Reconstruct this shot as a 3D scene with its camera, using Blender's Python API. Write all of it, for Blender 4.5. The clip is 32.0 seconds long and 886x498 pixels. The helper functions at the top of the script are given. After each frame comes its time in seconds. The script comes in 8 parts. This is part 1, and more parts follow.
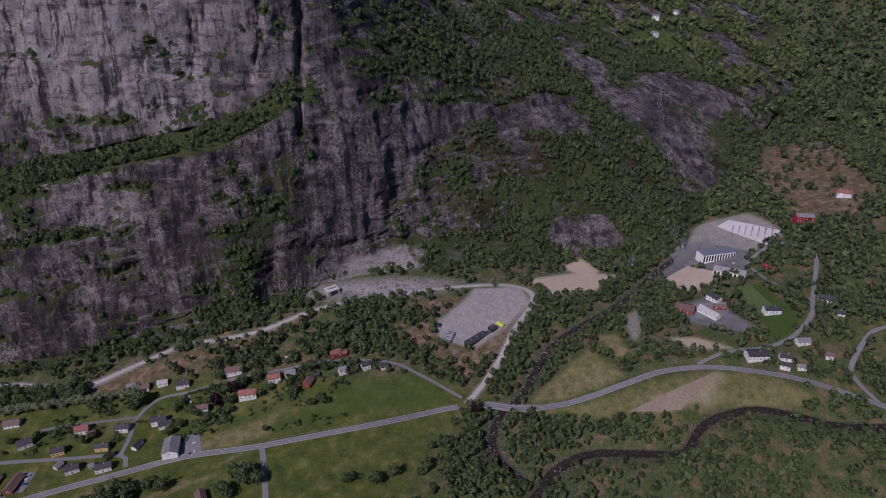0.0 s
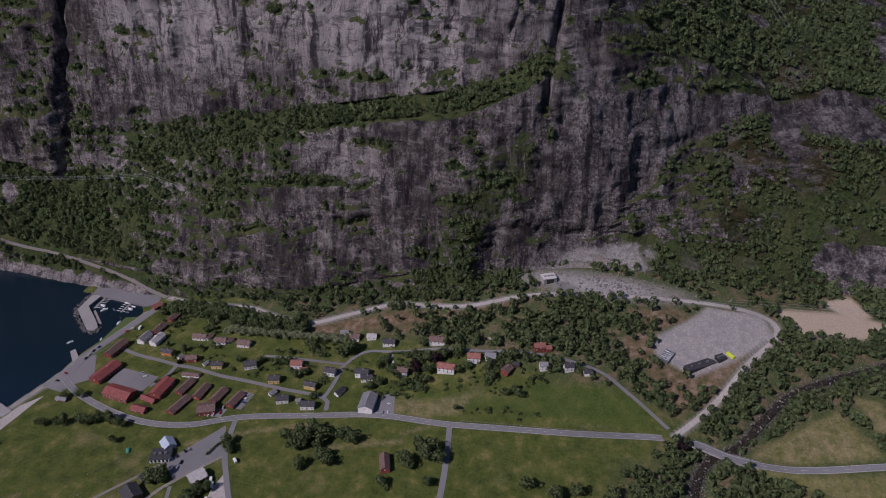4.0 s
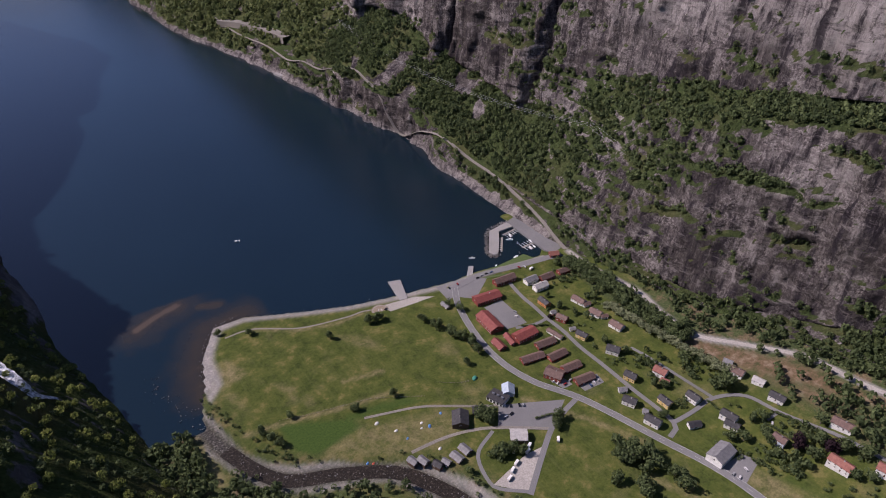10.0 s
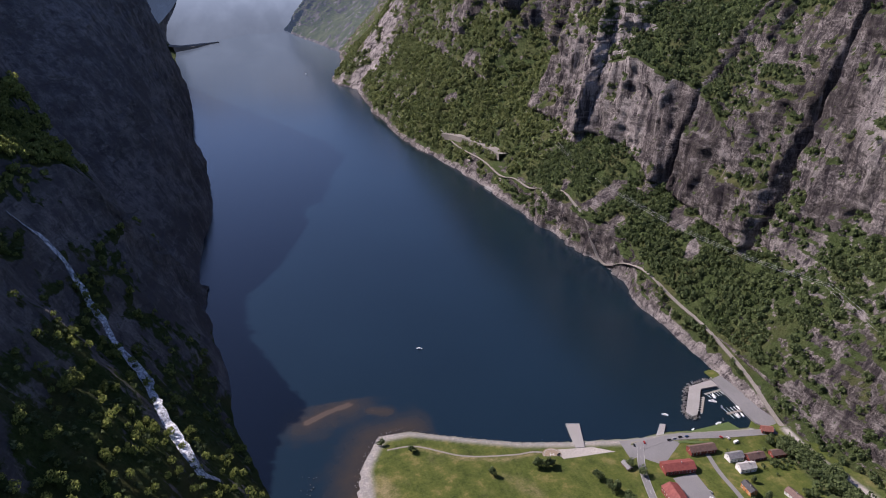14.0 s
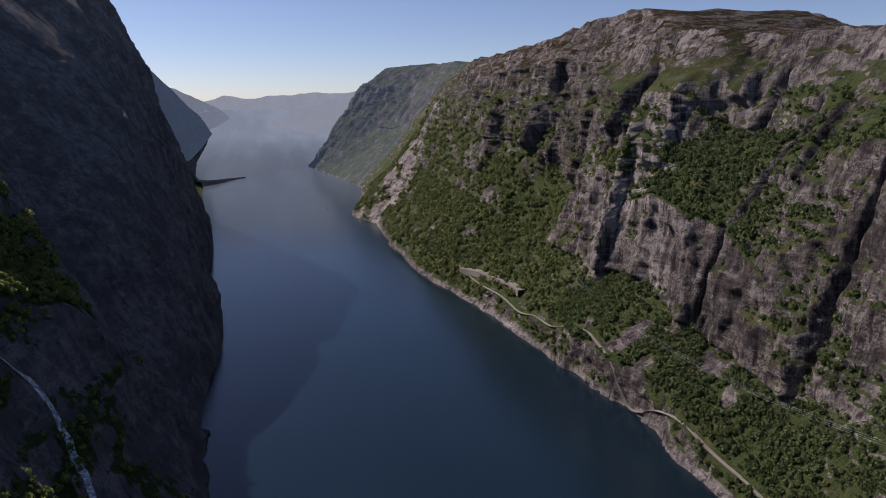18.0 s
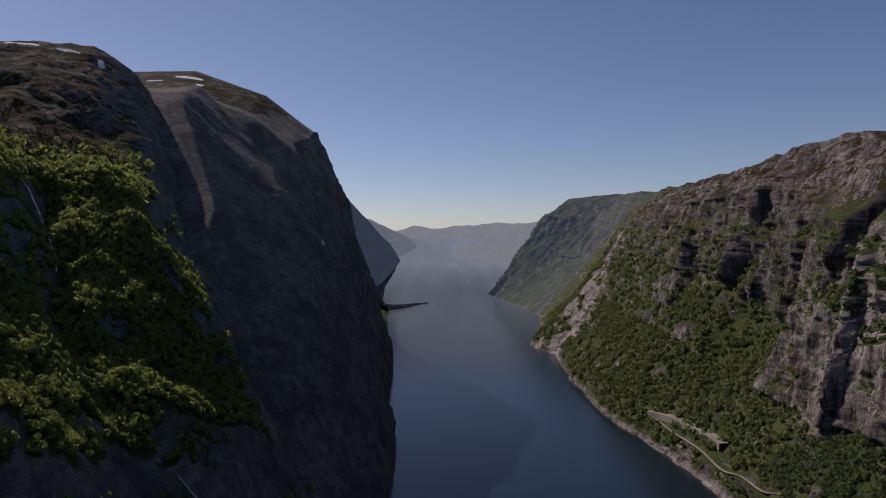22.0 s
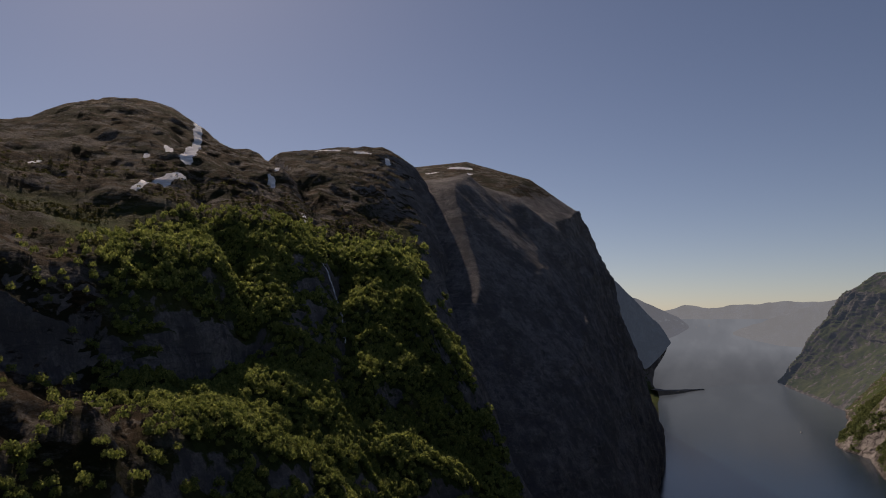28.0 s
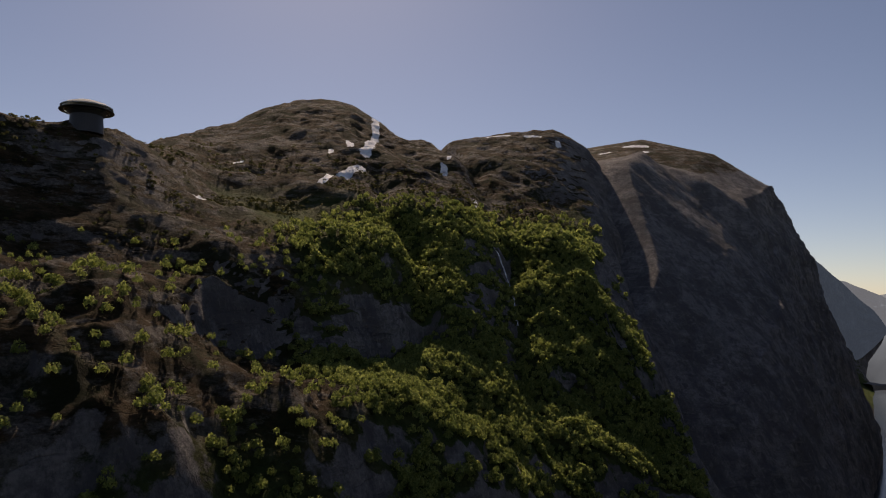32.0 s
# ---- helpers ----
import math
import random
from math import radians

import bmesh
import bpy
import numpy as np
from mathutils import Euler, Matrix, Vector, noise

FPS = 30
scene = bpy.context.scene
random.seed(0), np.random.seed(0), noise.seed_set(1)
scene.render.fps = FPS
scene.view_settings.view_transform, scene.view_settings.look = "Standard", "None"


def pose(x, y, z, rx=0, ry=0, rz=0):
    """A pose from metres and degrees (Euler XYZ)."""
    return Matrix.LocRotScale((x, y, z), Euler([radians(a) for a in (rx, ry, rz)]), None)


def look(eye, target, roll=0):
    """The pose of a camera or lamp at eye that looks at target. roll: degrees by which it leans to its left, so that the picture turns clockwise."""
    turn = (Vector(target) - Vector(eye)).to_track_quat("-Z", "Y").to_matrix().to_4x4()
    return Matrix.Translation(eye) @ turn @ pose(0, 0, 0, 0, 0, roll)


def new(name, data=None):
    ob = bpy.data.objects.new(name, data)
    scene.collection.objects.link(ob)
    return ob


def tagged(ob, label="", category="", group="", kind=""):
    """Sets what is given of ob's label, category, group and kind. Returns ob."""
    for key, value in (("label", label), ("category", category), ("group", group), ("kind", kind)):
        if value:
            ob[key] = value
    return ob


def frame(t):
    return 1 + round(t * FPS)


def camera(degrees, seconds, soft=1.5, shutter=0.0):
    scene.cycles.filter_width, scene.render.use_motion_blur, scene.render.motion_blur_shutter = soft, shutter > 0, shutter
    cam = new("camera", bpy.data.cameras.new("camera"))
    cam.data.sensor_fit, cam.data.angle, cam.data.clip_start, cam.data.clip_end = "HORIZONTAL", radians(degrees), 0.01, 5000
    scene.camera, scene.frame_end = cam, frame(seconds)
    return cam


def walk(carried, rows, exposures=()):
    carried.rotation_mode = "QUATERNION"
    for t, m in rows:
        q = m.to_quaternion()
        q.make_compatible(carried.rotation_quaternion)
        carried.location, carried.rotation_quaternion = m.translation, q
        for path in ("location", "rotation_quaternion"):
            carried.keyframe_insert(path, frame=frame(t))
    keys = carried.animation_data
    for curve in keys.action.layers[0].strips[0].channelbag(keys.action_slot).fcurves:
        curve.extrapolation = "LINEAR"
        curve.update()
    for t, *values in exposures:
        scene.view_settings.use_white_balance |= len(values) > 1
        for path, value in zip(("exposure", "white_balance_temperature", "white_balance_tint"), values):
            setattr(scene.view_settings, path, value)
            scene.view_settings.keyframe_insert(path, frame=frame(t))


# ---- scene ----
cam = camera(67.097, 32.0, soft=1.0)


def aim(x, y, z, yaw, pitch, roll):
    """A camera pose: yaw to the left of +y, pitch up, roll, in degrees."""
    return pose(x, y, z, 0, 0, yaw) @ pose(0, 0, 0, 90 + pitch) @ pose(0, 0, 0, 0, 0, roll)


# seconds, place, yaw, pitch, roll of the drone's camera
PATH = [
    (0.0, -106.1, -100.4, 465.8, -95.595, -27.017, 0.366),
    (0.5, -100.3, -99.8, 465.7, -93.897, -27.057, 0.439),
    (1.0, -94.4, -99.1, 465.7, -91.595, -27.131, 0.503),
    (1.5, -88.3, -98.6, 465.9, -89.048, -27.249, 0.549),
    (2.0, -82.3, -98.1, 466.5, -86.266, -27.738, 0.562),
    (2.5, -76.2, -98.2, 467.7, -83.259, -28.414, 0.558),
    (3.0, -69.5, -98.9, 469.0, -80.055, -29.104, 0.404),
    (3.5, -62.6, -99.1, 469.4, -76.931, -29.702, 0.203),
    (5.5, -36.7, -100.8, 469.0, -63.687, -31.822, -0.366),
    (6.0, -30.7, -100.0, 468.0, -60.21, -32.231, -0.559),
    (6.5, -25.5, -98.6, 466.5, -56.752, -32.583, -0.684),
    (7.0, -21.0, -96.6, 464.5, -53.352, -32.869, -0.761),
    (7.5, -16.6, -94.3, 462.1, -49.976, -33.114, -0.746),
    (8.0, -12.3, -92.1, 460.0, -46.522, -33.461, -0.808),
    (8.5, -7.6, -89.8, 458.3, -42.974, -33.884, -0.904),
    (9.0, -2.5, -86.6, 456.4, -39.442, -34.085, -0.98),
    (9.5, 2.3, -82.4, 454.6, -36.066, -33.878, -1.013),
    (10.0, 6.7, -77.9, 452.9, -32.624, -33.147, -0.987),
    (10.5, 10.3, -73.4, 451.4, -29.107, -32.288, -0.892),
    (11.0, 13.14, -68.72, 450.3, -25.663, -31.288, -0.856),
    (11.5, 15.74, -63.45, 449.53, -22.251, -29.917, -0.725),
    (12.0, 18.17, -57.96, 449.01, -18.838, -28.287, -0.561),
    (12.5, 20.16, -52.85, 448.78, -16.347, -26.835, -0.573),
    (13.0, 21.71, -48.13, 448.56, -15.124, -25.549, -0.559),
    (13.5, 23.11, -43.52, 448.24, -14.498, -24.378, -0.578),
    (14.0, 24.56, -38.81, 448.03, -14.42, -23.315, -0.6),
    (14.5, 26.1, -33.79, 447.91, -14.408, -22.358, -0.594),
    (16.5, 31.91, -13.06, 448.42, -14.253, -16.931, -0.626),
    (17.0, 33.12, -8.07, 448.61, -14.003, -15.285, -0.606),
    (17.5, 34.18, -2.85, 448.85, -13.689, -13.693, -0.577),
    (18.0, 34.92, 2.73, 448.88, -12.999, -12.231, -0.541),
    (18.5, 35.3, 8.86, 448.64, -11.368, -10.78, -0.491),
    (19.0, 35.31, 15.5, 448.03, -9.35, -9.315, -0.46),
    (19.5, 34.86, 22.61, 447.68, -7.256, -7.858, -0.393),
    (20.0, 34.54, 30.17, 447.8, -5.149, -6.43, -0.37),
    (20.5, 34.41, 37.64, 448.08, -3.239, -5.003, -0.335),
    (21.0, 34.42, 44.42, 448.32, -1.503, -3.674, -0.263),
    (21.5, 34.51, 50.16, 448.46, 0.255, -2.416, -0.264),
    (22.0, 34.51, 54.73, 448.4, 2.144, -1.173, -0.322),
    (22.5, 34.58, 57.92, 447.96, 4.225, 0.088, -0.32),
    (23.0, 34.37, 60.14, 447.25, 6.4, 1.358, -0.39),
    (23.5, 33.97, 61.93, 446.61, 8.973, 2.529, -0.35),
    (24.0, 33.65, 63.64, 446.04, 11.603, 3.703, -0.284),
    (24.5, 33.37, 65.12, 445.52, 14.066, 4.94, -0.239),
    (25.0, 33.31, 66.17, 445.17, 15.761, 5.719, -0.185),
    (25.5, 33.6, 66.52, 444.92, 16.707, 5.711, -0.161),
    (27.5, 36.44, 65.4, 442.77, 23.339, 5.783, -0.152),
    (28.0, 37.02, 65.35, 442.05, 24.506, 5.829, -0.183),
    (28.5, 37.46, 65.31, 441.53, 25.762, 5.864, -0.174),
    (29.0, 37.92, 65.42, 441.23, 27.198, 5.885, -0.149),
    (29.5, 38.46, 65.69, 440.96, 29.015, 5.934, -0.133),
    (30.0, 38.82, 66.33, 440.68, 31.13, 5.921, -0.148),
    (30.5, 39.08, 66.78, 440.55, 33.155, 5.279, -0.159),
    (31.0, 39.6, 67.12, 440.29, 35.192, 4.689, -0.16),
    (31.5, 40.24, 67.55, 439.98, 37.263, 4.575, -0.131),
    (32.0, 40.87, 68.16, 439.49, 39.431, 4.619, -0.148),
]
walk(cam, [(row[0], aim(*row[1:])) for row in PATH], exposures=((0.0, 0.2, 5800, 35), (6.0, 0.35, 6100, 32), (8.0, 0.6, 6250, 32), (9.0, 0.75, 6300, 32), (11.0, 1.0, 6350, 31), (13.0, 1.3, 6350, 28), (14.5, 1.25, 6400, 28), (17.0, 0.85, 6600, 27), (20.0, 0.47, 6750, 23), (24.0, 0.12, 7250, 24), (26.0, 0.07, 7650, 24), (28.0, 0.12, 8100, 23), (30.0, 0.22, 8350, 23), (32.0, 0.48, 8650, 23)))

# ---- sky and sun ----
SUN_AZ, SUN_EL = -50.0, 43.0  # degrees from +y towards +x, and above the horizon
world = bpy.data.worlds.new("sky")
scene.world = world
world.use_nodes = True
wn = world.node_tree
sky = wn.nodes.new("ShaderNodeTexSky")
sky.sky_type = "NISHITA"
sky.sun_disc = False
sky.sun_elevation = radians(SUN_EL)
sky.sun_rotation = radians(SUN_AZ)
sky.altitude = 400
sky.air_density = 0.75
sky.dust_density = 0.35
sky.ozone_density = 3.5
wn.links.new(sky.outputs[0], wn.nodes["Background"].inputs[0])
wn.nodes["Background"].inputs[1].default_value = 0.06
sun = new("sun", bpy.data.lights.new("sun", "SUN"))
sun.data.energy = 2.9
sun.data.angle = radians(0.5)
sun.data.color = (1.0, 0.94, 0.85)
sa, se = radians(SUN_AZ), radians(SUN_EL)
sun.matrix_world = look((900 * math.sin(sa), 900 * math.cos(sa), 1500), (900 * math.sin(sa) - math.sin(sa) * math.cos(se), 900 * math.cos(sa) - math.cos(sa) * math.cos(se), 1500 - math.sin(se)))

# ---- materials ----
def material(name):
    m = bpy.data.materials.new(name)
    m.use_nodes = True
    t = m.node_tree
    return m, t, t.nodes["Principled BSDF"]


def node(t, kind, **values):
    n = t.nodes.new(kind)
    for key, value in values.items():
        n.inputs[key.replace("_", " ")].default_value = value
    return n


def noise_node(t, scale, detail=4.0, stretch=None, rough=0.55):
    co = t.nodes.new("ShaderNodeTexCoord")
    n = node(t, "ShaderNodeTexNoise", Scale=scale, Detail=detail, Roughness=rough)
    if stretch:
        mp = t.nodes.new("ShaderNodeMapping")
        mp.inputs["Scale"].default_value = stretch
        t.links.new(co.outputs["Object"], mp.inputs[0])
        t.links.new(mp.outputs[0], n.inputs["Vector"])
    else:
        t.links.new(co.outputs["Object"], n.inputs["Vector"])
    return n.outputs["Fac"]


def ramp(t, fac, stops):
    r = t.nodes.new("ShaderNodeValToRGB")
    while len(r.color_ramp.elements) < len(stops):
        r.color_ramp.elements.new(0.5)
    for e, (p, c) in zip(r.color_ramp.elements, stops):
        e.position, e.color = p, (*c, 1)
    t.links.new(fac, r.inputs[0])
    return r.outputs[0]


def mix(t, fac, a, b, mode="MIX"):
    n = t.nodes.new("ShaderNodeMix")
    n.data_type, n.blend_type = "RGBA", mode
    for i, v in ((0, fac), (6, a), (7, b)):
        if isinstance(v, (int, float)):
            n.inputs[i].default_value = v
        elif isinstance(v, tuple):
            n.inputs[i].default_value = (*v, 1)
        else:
            t.links.new(v, n.inputs[i])
    return n.outputs[2]


def bump(t, bsdf, height, strength, distance):
    b = node(t, "ShaderNodeBump", Strength=strength, Distance=distance)
    t.links.new(height, b.inputs["Height"])
    t.links.new(b.outputs[0], bsdf.inputs["Normal"])


def attr(t, name):
    a = t.nodes.new("ShaderNodeAttribute")
    a.attribute_name = name
    return a.outputs["Fac"]


def speckled(name, dark, light, scale, rough=0.8, relief=0.3, distance=0.05, metal=0.0, broad=0.02):
    """A plain surface with fine grain and broad uneven wear."""
    m, t, b = material(name)
    fine, wide = noise_node(t, scale), noise_node(t, broad, 3)
    col = ramp(t, fine, ((0.3, dark), (0.7, light)))
    grey = tuple(c * 0.8 for c in dark)
    col = mix(t, ramp(t, wide, ((0.42, (0, 0, 0)), (0.7, (0.5, 0.5, 0.5)))), col, grey)
    t.links.new(col, b.inputs["Base Color"])
    b.inputs["Roughness"].default_value = rough
    b.inputs["Metallic"].default_value = metal
    bump(t, b, fine, relief, distance)
    return m


def rock_material(name, dark, mid, light, shrub, moss, wet):
    """Streaked granite that turns to shrub and moss where the cover attribute is high."""
    m, t, b = material(name)
    streak = noise_node(t, 1.0, 8, (0.075, 0.075, 0.0085), 0.7)
    hair = noise_node(t, 1.0, 7, (0.4, 0.4, 0.045), 0.75)
    fine = noise_node(t, 0.35, 10, None, 0.8)
    broad = noise_node(t, 0.012, 6, None, 0.65)
    joint = noise_node(t, 1.0, 6, (0.014, 0.014, 0.05), 0.6)
    cleft = noise_node(t, 1.0, 5, (0.055, 0.055, 0.012), 0.55)
    some = noise_node(t, 0.03, 4)
    col = ramp(t, fine, ((0.36, dark), (0.48, mid), (0.64, light)))
    col = mix(t, ramp(t, broad, ((0.44, (0, 0, 0)), (0.58, (0.85, 0.85, 0.85)))), col, tuple(c * 0.48 for c in mid))
    pale = attr(t, "pale")
    col = mix(t, pale, col, mix(t, 0.42, col, tuple(min(1.0, c * 1.6) for c in light)))
    col = mix(t, ramp(t, hair, ((0.38, (0.45, 0.45, 0.45)), (0.48, (0, 0, 0)))), col, dark)
    col = mix(t, ramp(t, hair, ((0.55, (0, 0, 0)), (0.66, (0.3, 0.3, 0.3)))), col, light)
    col = mix(t, ramp(t, streak, ((0.4, (0.9, 0.9, 0.9)), (0.5, (0, 0, 0)))), col, wet)
    col = mix(t, ramp(t, streak, ((0.56, (0, 0, 0)), (0.68, (0.6, 0.6, 0.6)))), col, light)
    layer = noise_node(t, 1.0, 7, (0.012, 0.03, 0.11), 0.68)
    col = mix(t, ramp(t, layer, ((0.4, (0.55, 0.55, 0.55)), (0.47, (0, 0, 0)))), col, dark)
    col = mix(t, ramp(t, layer, ((0.56, (0, 0, 0)), (0.66, (0.4, 0.4, 0.4)))), col, light)
    line = mix(t, ramp(t, some, ((0.48, (0, 0, 0)), (0.56, (1, 1, 1)))), (0, 0, 0), ramp(t, joint, ((0.48, (0, 0, 0)), (0.5, (1, 1, 1)), (0.52, (0, 0, 0)))))
    split = mix(t, ramp(t, some, ((0.44, (1, 1, 1)), (0.54, (0, 0, 0)))), (0, 0, 0), ramp(t, cleft, ((0.486, (0, 0, 0)), (0.5, (1, 1, 1)), (0.514, (0, 0, 0)))))
    gaps = mix(t, 1.0, line, split, "ADD")
    gaps = mix(t, 0.55, gaps, (0, 0, 0))
    col = mix(t, gaps, col, tuple(c * 0.7 for c in dark))
    tuft = noise_node(t, 0.22, 7, None, 0.75)
    green = ramp(t, tuft, ((0.32, tuple(c * 0.45 for c in shrub)), (0.55, shrub), (0.75, moss)))
    green = mix(t, ramp(t, noise_node(t, 0.02, 4), ((0.45, (0, 0, 0)), (0.7, (0.6, 0.6, 0.6)))), green, moss)
    lumps = noise_node(t, 0.034, 10, (1.0, 1.0, 2.4), 0.74)
    heath = ramp(t, lumps, ((0.36, (0.009, 0.008, 0.005)), (0.46, (0.027, 0.021, 0.01)), (0.53, (0.06, 0.04, 0.022)), (0.6, (0.075, 0.053, 0.034)), (0.65, (0.2, 0.175, 0.15))))
    slab = noise_node(t, 1.0, 8, (0.02, 0.02, 0.07), 0.72)
    heath = mix(t, ramp(t, slab, ((0.49, (0, 0, 0)), (0.56, (0.9, 0.9, 0.9)))), heath, ramp(t, fine, ((0.36, (0.05, 0.047, 0.045)), (0.5, (0.13, 0.12, 0.11)), (0.64, (0.24, 0.22, 0.2)))))
    heath = mix(t, ramp(t, noise_node(t, 0.016, 8, None, 0.72), ((0.5, (0, 0, 0)), (0.58, (0.9, 0.9, 0.9)))), heath, (0.022, 0.025, 0.01))
    green = mix(t, attr(t, "heath"), green, heath)
    cover = t.nodes.new("ShaderNodeMath")
    cover.operation = "ADD"
    t.links.new(attr(t, "cover"), cover.inputs[0])
    shift = t.nodes.new("ShaderNodeMath")
    shift.operation, shift.inputs[1].default_value, shift.inputs[2].default_value = "MULTIPLY_ADD", 1.1, -0.55
    t.links.new(noise_node(t, 0.12, 7, None, 0.7), shift.inputs[0])
    t.links.new(shift.outputs[0], cover.inputs[1])
    col = mix(t, ramp(t, cover.outputs[0], ((0.42, (0, 0, 0)), (0.58, (1, 1, 1)))), col, green)
    drift = t.nodes.new("ShaderNodeMath")
    drift.operation = "ADD"
    t.links.new(attr(t, "snow"), drift.inputs[0])
    edge = t.nodes.new("ShaderNodeMath")
    edge.operation, edge.inputs[1].default_value, edge.inputs[2].default_value = "MULTIPLY_ADD", 1.5, -0.75
    t.links.new(noise_node(t, 0.07, 7, None, 0.7), edge.inputs[0])
    t.links.new(edge.outputs[0], drift.inputs[1])
    col = mix(t, ramp(t, drift.outputs[0], ((0.48, (0, 0, 0)), (0.54, (1, 1, 1)))), col, (0.9, 0.92, 0.95))
    field = ramp(t, noise_node(t, 0.06, 6, None, 0.7), ((0.35, (0.045, 0.075, 0.018)), (0.55, (0.095, 0.12, 0.035)), (0.68, (0.19, 0.165, 0.075))))
    col = mix(t, attr(t, "meadow"), col, field)
    rubble = mix(t, ramp(t, noise_node(t, 0.05, 5), ((0.45, (0, 0, 0)), (0.65, (0.6, 0.6, 0.6)))), ramp(t, fine, ((0.36, (0.16, 0.15, 0.135)), (0.5, (0.34, 0.325, 0.3)), (0.64, (0.5, 0.48, 0.45)))), (0.3, 0.27, 0.22))
    col = mix(t, attr(t, "rubble"), col, rubble)
    t.links.new(col, b.inputs["Base Color"])
    b.inputs["Roughness"].default_value = 0.95
    b.inputs["Specular IOR Level"].default_value = 0.06
    hgt = mix(t, 0.35, mix(t, 0.35, fine, layer), streak)
    hgt = mix(t, gaps, hgt, (0, 0, 0))
    bump(t, b, hgt, 1.0, 9.0)
    return m


M_ROCK = rock_material("granite", (0.032, 0.028, 0.03), (0.125, 0.109, 0.103), (0.41, 0.38, 0.362), (0.058, 0.084, 0.03), (0.115, 0.11, 0.05), (0.028, 0.024, 0.03))
# southern granite; tones raised to lift its shadows as haze would
M_ROCK_L = rock_material("south_granite", (0.118, 0.115, 0.12), (0.2, 0.19, 0.187), (0.31, 0.292, 0.277), (0.055, 0.082, 0.024), (0.1, 0.09, 0.04), (0.105, 0.102, 0.107))


def ground_material():
    m, t, b = material("valley_ground")
    tuft = noise_node(t, 0.5, 8, None, 0.72)
    broad = noise_node(t, 0.02, 6, None, 0.62)
    mid = noise_node(t, 0.07, 6, None, 0.68)
    rows = noise_node(t, 1.0, 4, (0.35, 0.03, 0.03), 0.6)
    grass = ramp(t, mid, ((0.34, (0.018, 0.035, 0.006)), (0.45, (0.044, 0.068, 0.011)), (0.56, (0.08, 0.096, 0.02)), (0.68, (0.19, 0.16, 0.06))))
    dry = ramp(t, tuft, ((0.3, (0.12, 0.105, 0.05)), (0.7, (0.26, 0.215, 0.115))))
    grass = mix(t, ramp(t, broad, ((0.57, (0, 0, 0)), (0.7, (0.6, 0.6, 0.6)))), grass, dry)
    grass = mix(t, ramp(t, rows, ((0.5, (0, 0, 0)), (0.68, (0.3, 0.3, 0.3)))), grass, (0.12, 0.125, 0.045))
    grass = mix(t, 0.35, grass, ramp(t, tuft, ((0.3, (0.022, 0.036, 0.007)), (0.7, (0.12, 0.128, 0.038)))))
    grass = mix(t, attr(t, "lush"), grass, ramp(t, tuft, ((0.3, (0.026, 0.055, 0.01)), (0.7, (0.058, 0.096, 0.02)))))
    wear = noise_node(t, 0.11, 6, None, 0.7)
    worn = mix(t, ramp(t, wear, ((0.4, (0.25, 0.25, 0.25)), (0.6, (1, 1, 1)))), grass, dry)
    grass = mix(t, attr(t, "dry"), grass, worn)
    scrub = ramp(t, tuft, ((0.32, (0.022, 0.036, 0.013)), (0.55, (0.06, 0.08, 0.03)), (0.78, (0.17, 0.13, 0.075))))
    scrub = mix(t, ramp(t, mid, ((0.48, (0, 0, 0)), (0.62, (0.85, 0.85, 0.85)))), scrub, ramp(t, tuft, ((0.3, (0.075, 0.05, 0.03)), (0.7, (0.2, 0.15, 0.095)))))
    col = mix(t, attr(t, "scrub"), grass, scrub)
    brown = ramp(t, wear, ((0.35, (0.05, 0.06, 0.022)), (0.5, (0.13, 0.088, 0.052)), (0.64, (0.21, 0.165, 0.115))))
    col = mix(t, attr(t, "bare"), col, brown)
    sand = ramp(t, tuft, ((0.3, (0.3, 0.24, 0.175)), (0.7, (0.46, 0.38, 0.29))))
    col = mix(t, attr(t, "sand"), col, sand)
    gravel = ramp(t, tuft, ((0.3, (0.17, 0.16, 0.145)), (0.5, (0.27, 0.255, 0.235)), (0.7, (0.4, 0.38, 0.35))))
    gravel = mix(t, ramp(t, wear, ((0.42, (0, 0, 0)), (0.62, (0.7, 0.7, 0.7)))), gravel, (0.19, 0.19, 0.19))
    col = mix(t, attr(t, "gravel"), col, gravel)
    col = mix(t, attr(t, "tar"), col, ramp(t, wear, ((0.35, (0.1, 0.1, 0.1)), (0.65, (0.16, 0.16, 0.16)))))
    bed = ramp(t, noise_node(t, 0.5, 7, None, 0.75), ((0.4, (0.022, 0.022, 0.02)), (0.56, (0.075, 0.07, 0.062)), (0.66, (0.25, 0.235, 0.215))))
    col = mix(t, attr(t, "bed"), col, bed)
    t.links.new(col, b.inputs["Base Color"])
    b.inputs["Roughness"].default_value = 0.95
    b.inputs["Specular IOR Level"].default_value = 0.15
    bump(t, b, tuft, 0.7, 0.8)
    return m


M_GROUND = ground_material()


def water_material(name, deep, rough, wave, size):
    m, t, b = material(name)
    b.inputs["Base Color"].default_value = (*deep, 1)
    b.inputs["Roughness"].default_value = rough
    b.inputs["IOR"].default_value = 1.45
    big = noise_node(t, 0.004, 3)
    h = mix(t, 0.5, noise_node(t, size, 4), noise_node(t, size * 4, 2))
    t.links.new(mix(t, ramp(t, big, ((0.35, (0, 0, 0)), (0.7, (0.4, 0.4, 0.4)))), deep, tuple(c * 1.6 for c in deep)), b.inputs["Base Color"])
    bump(t, b, h, wave, 0.15)
    return m


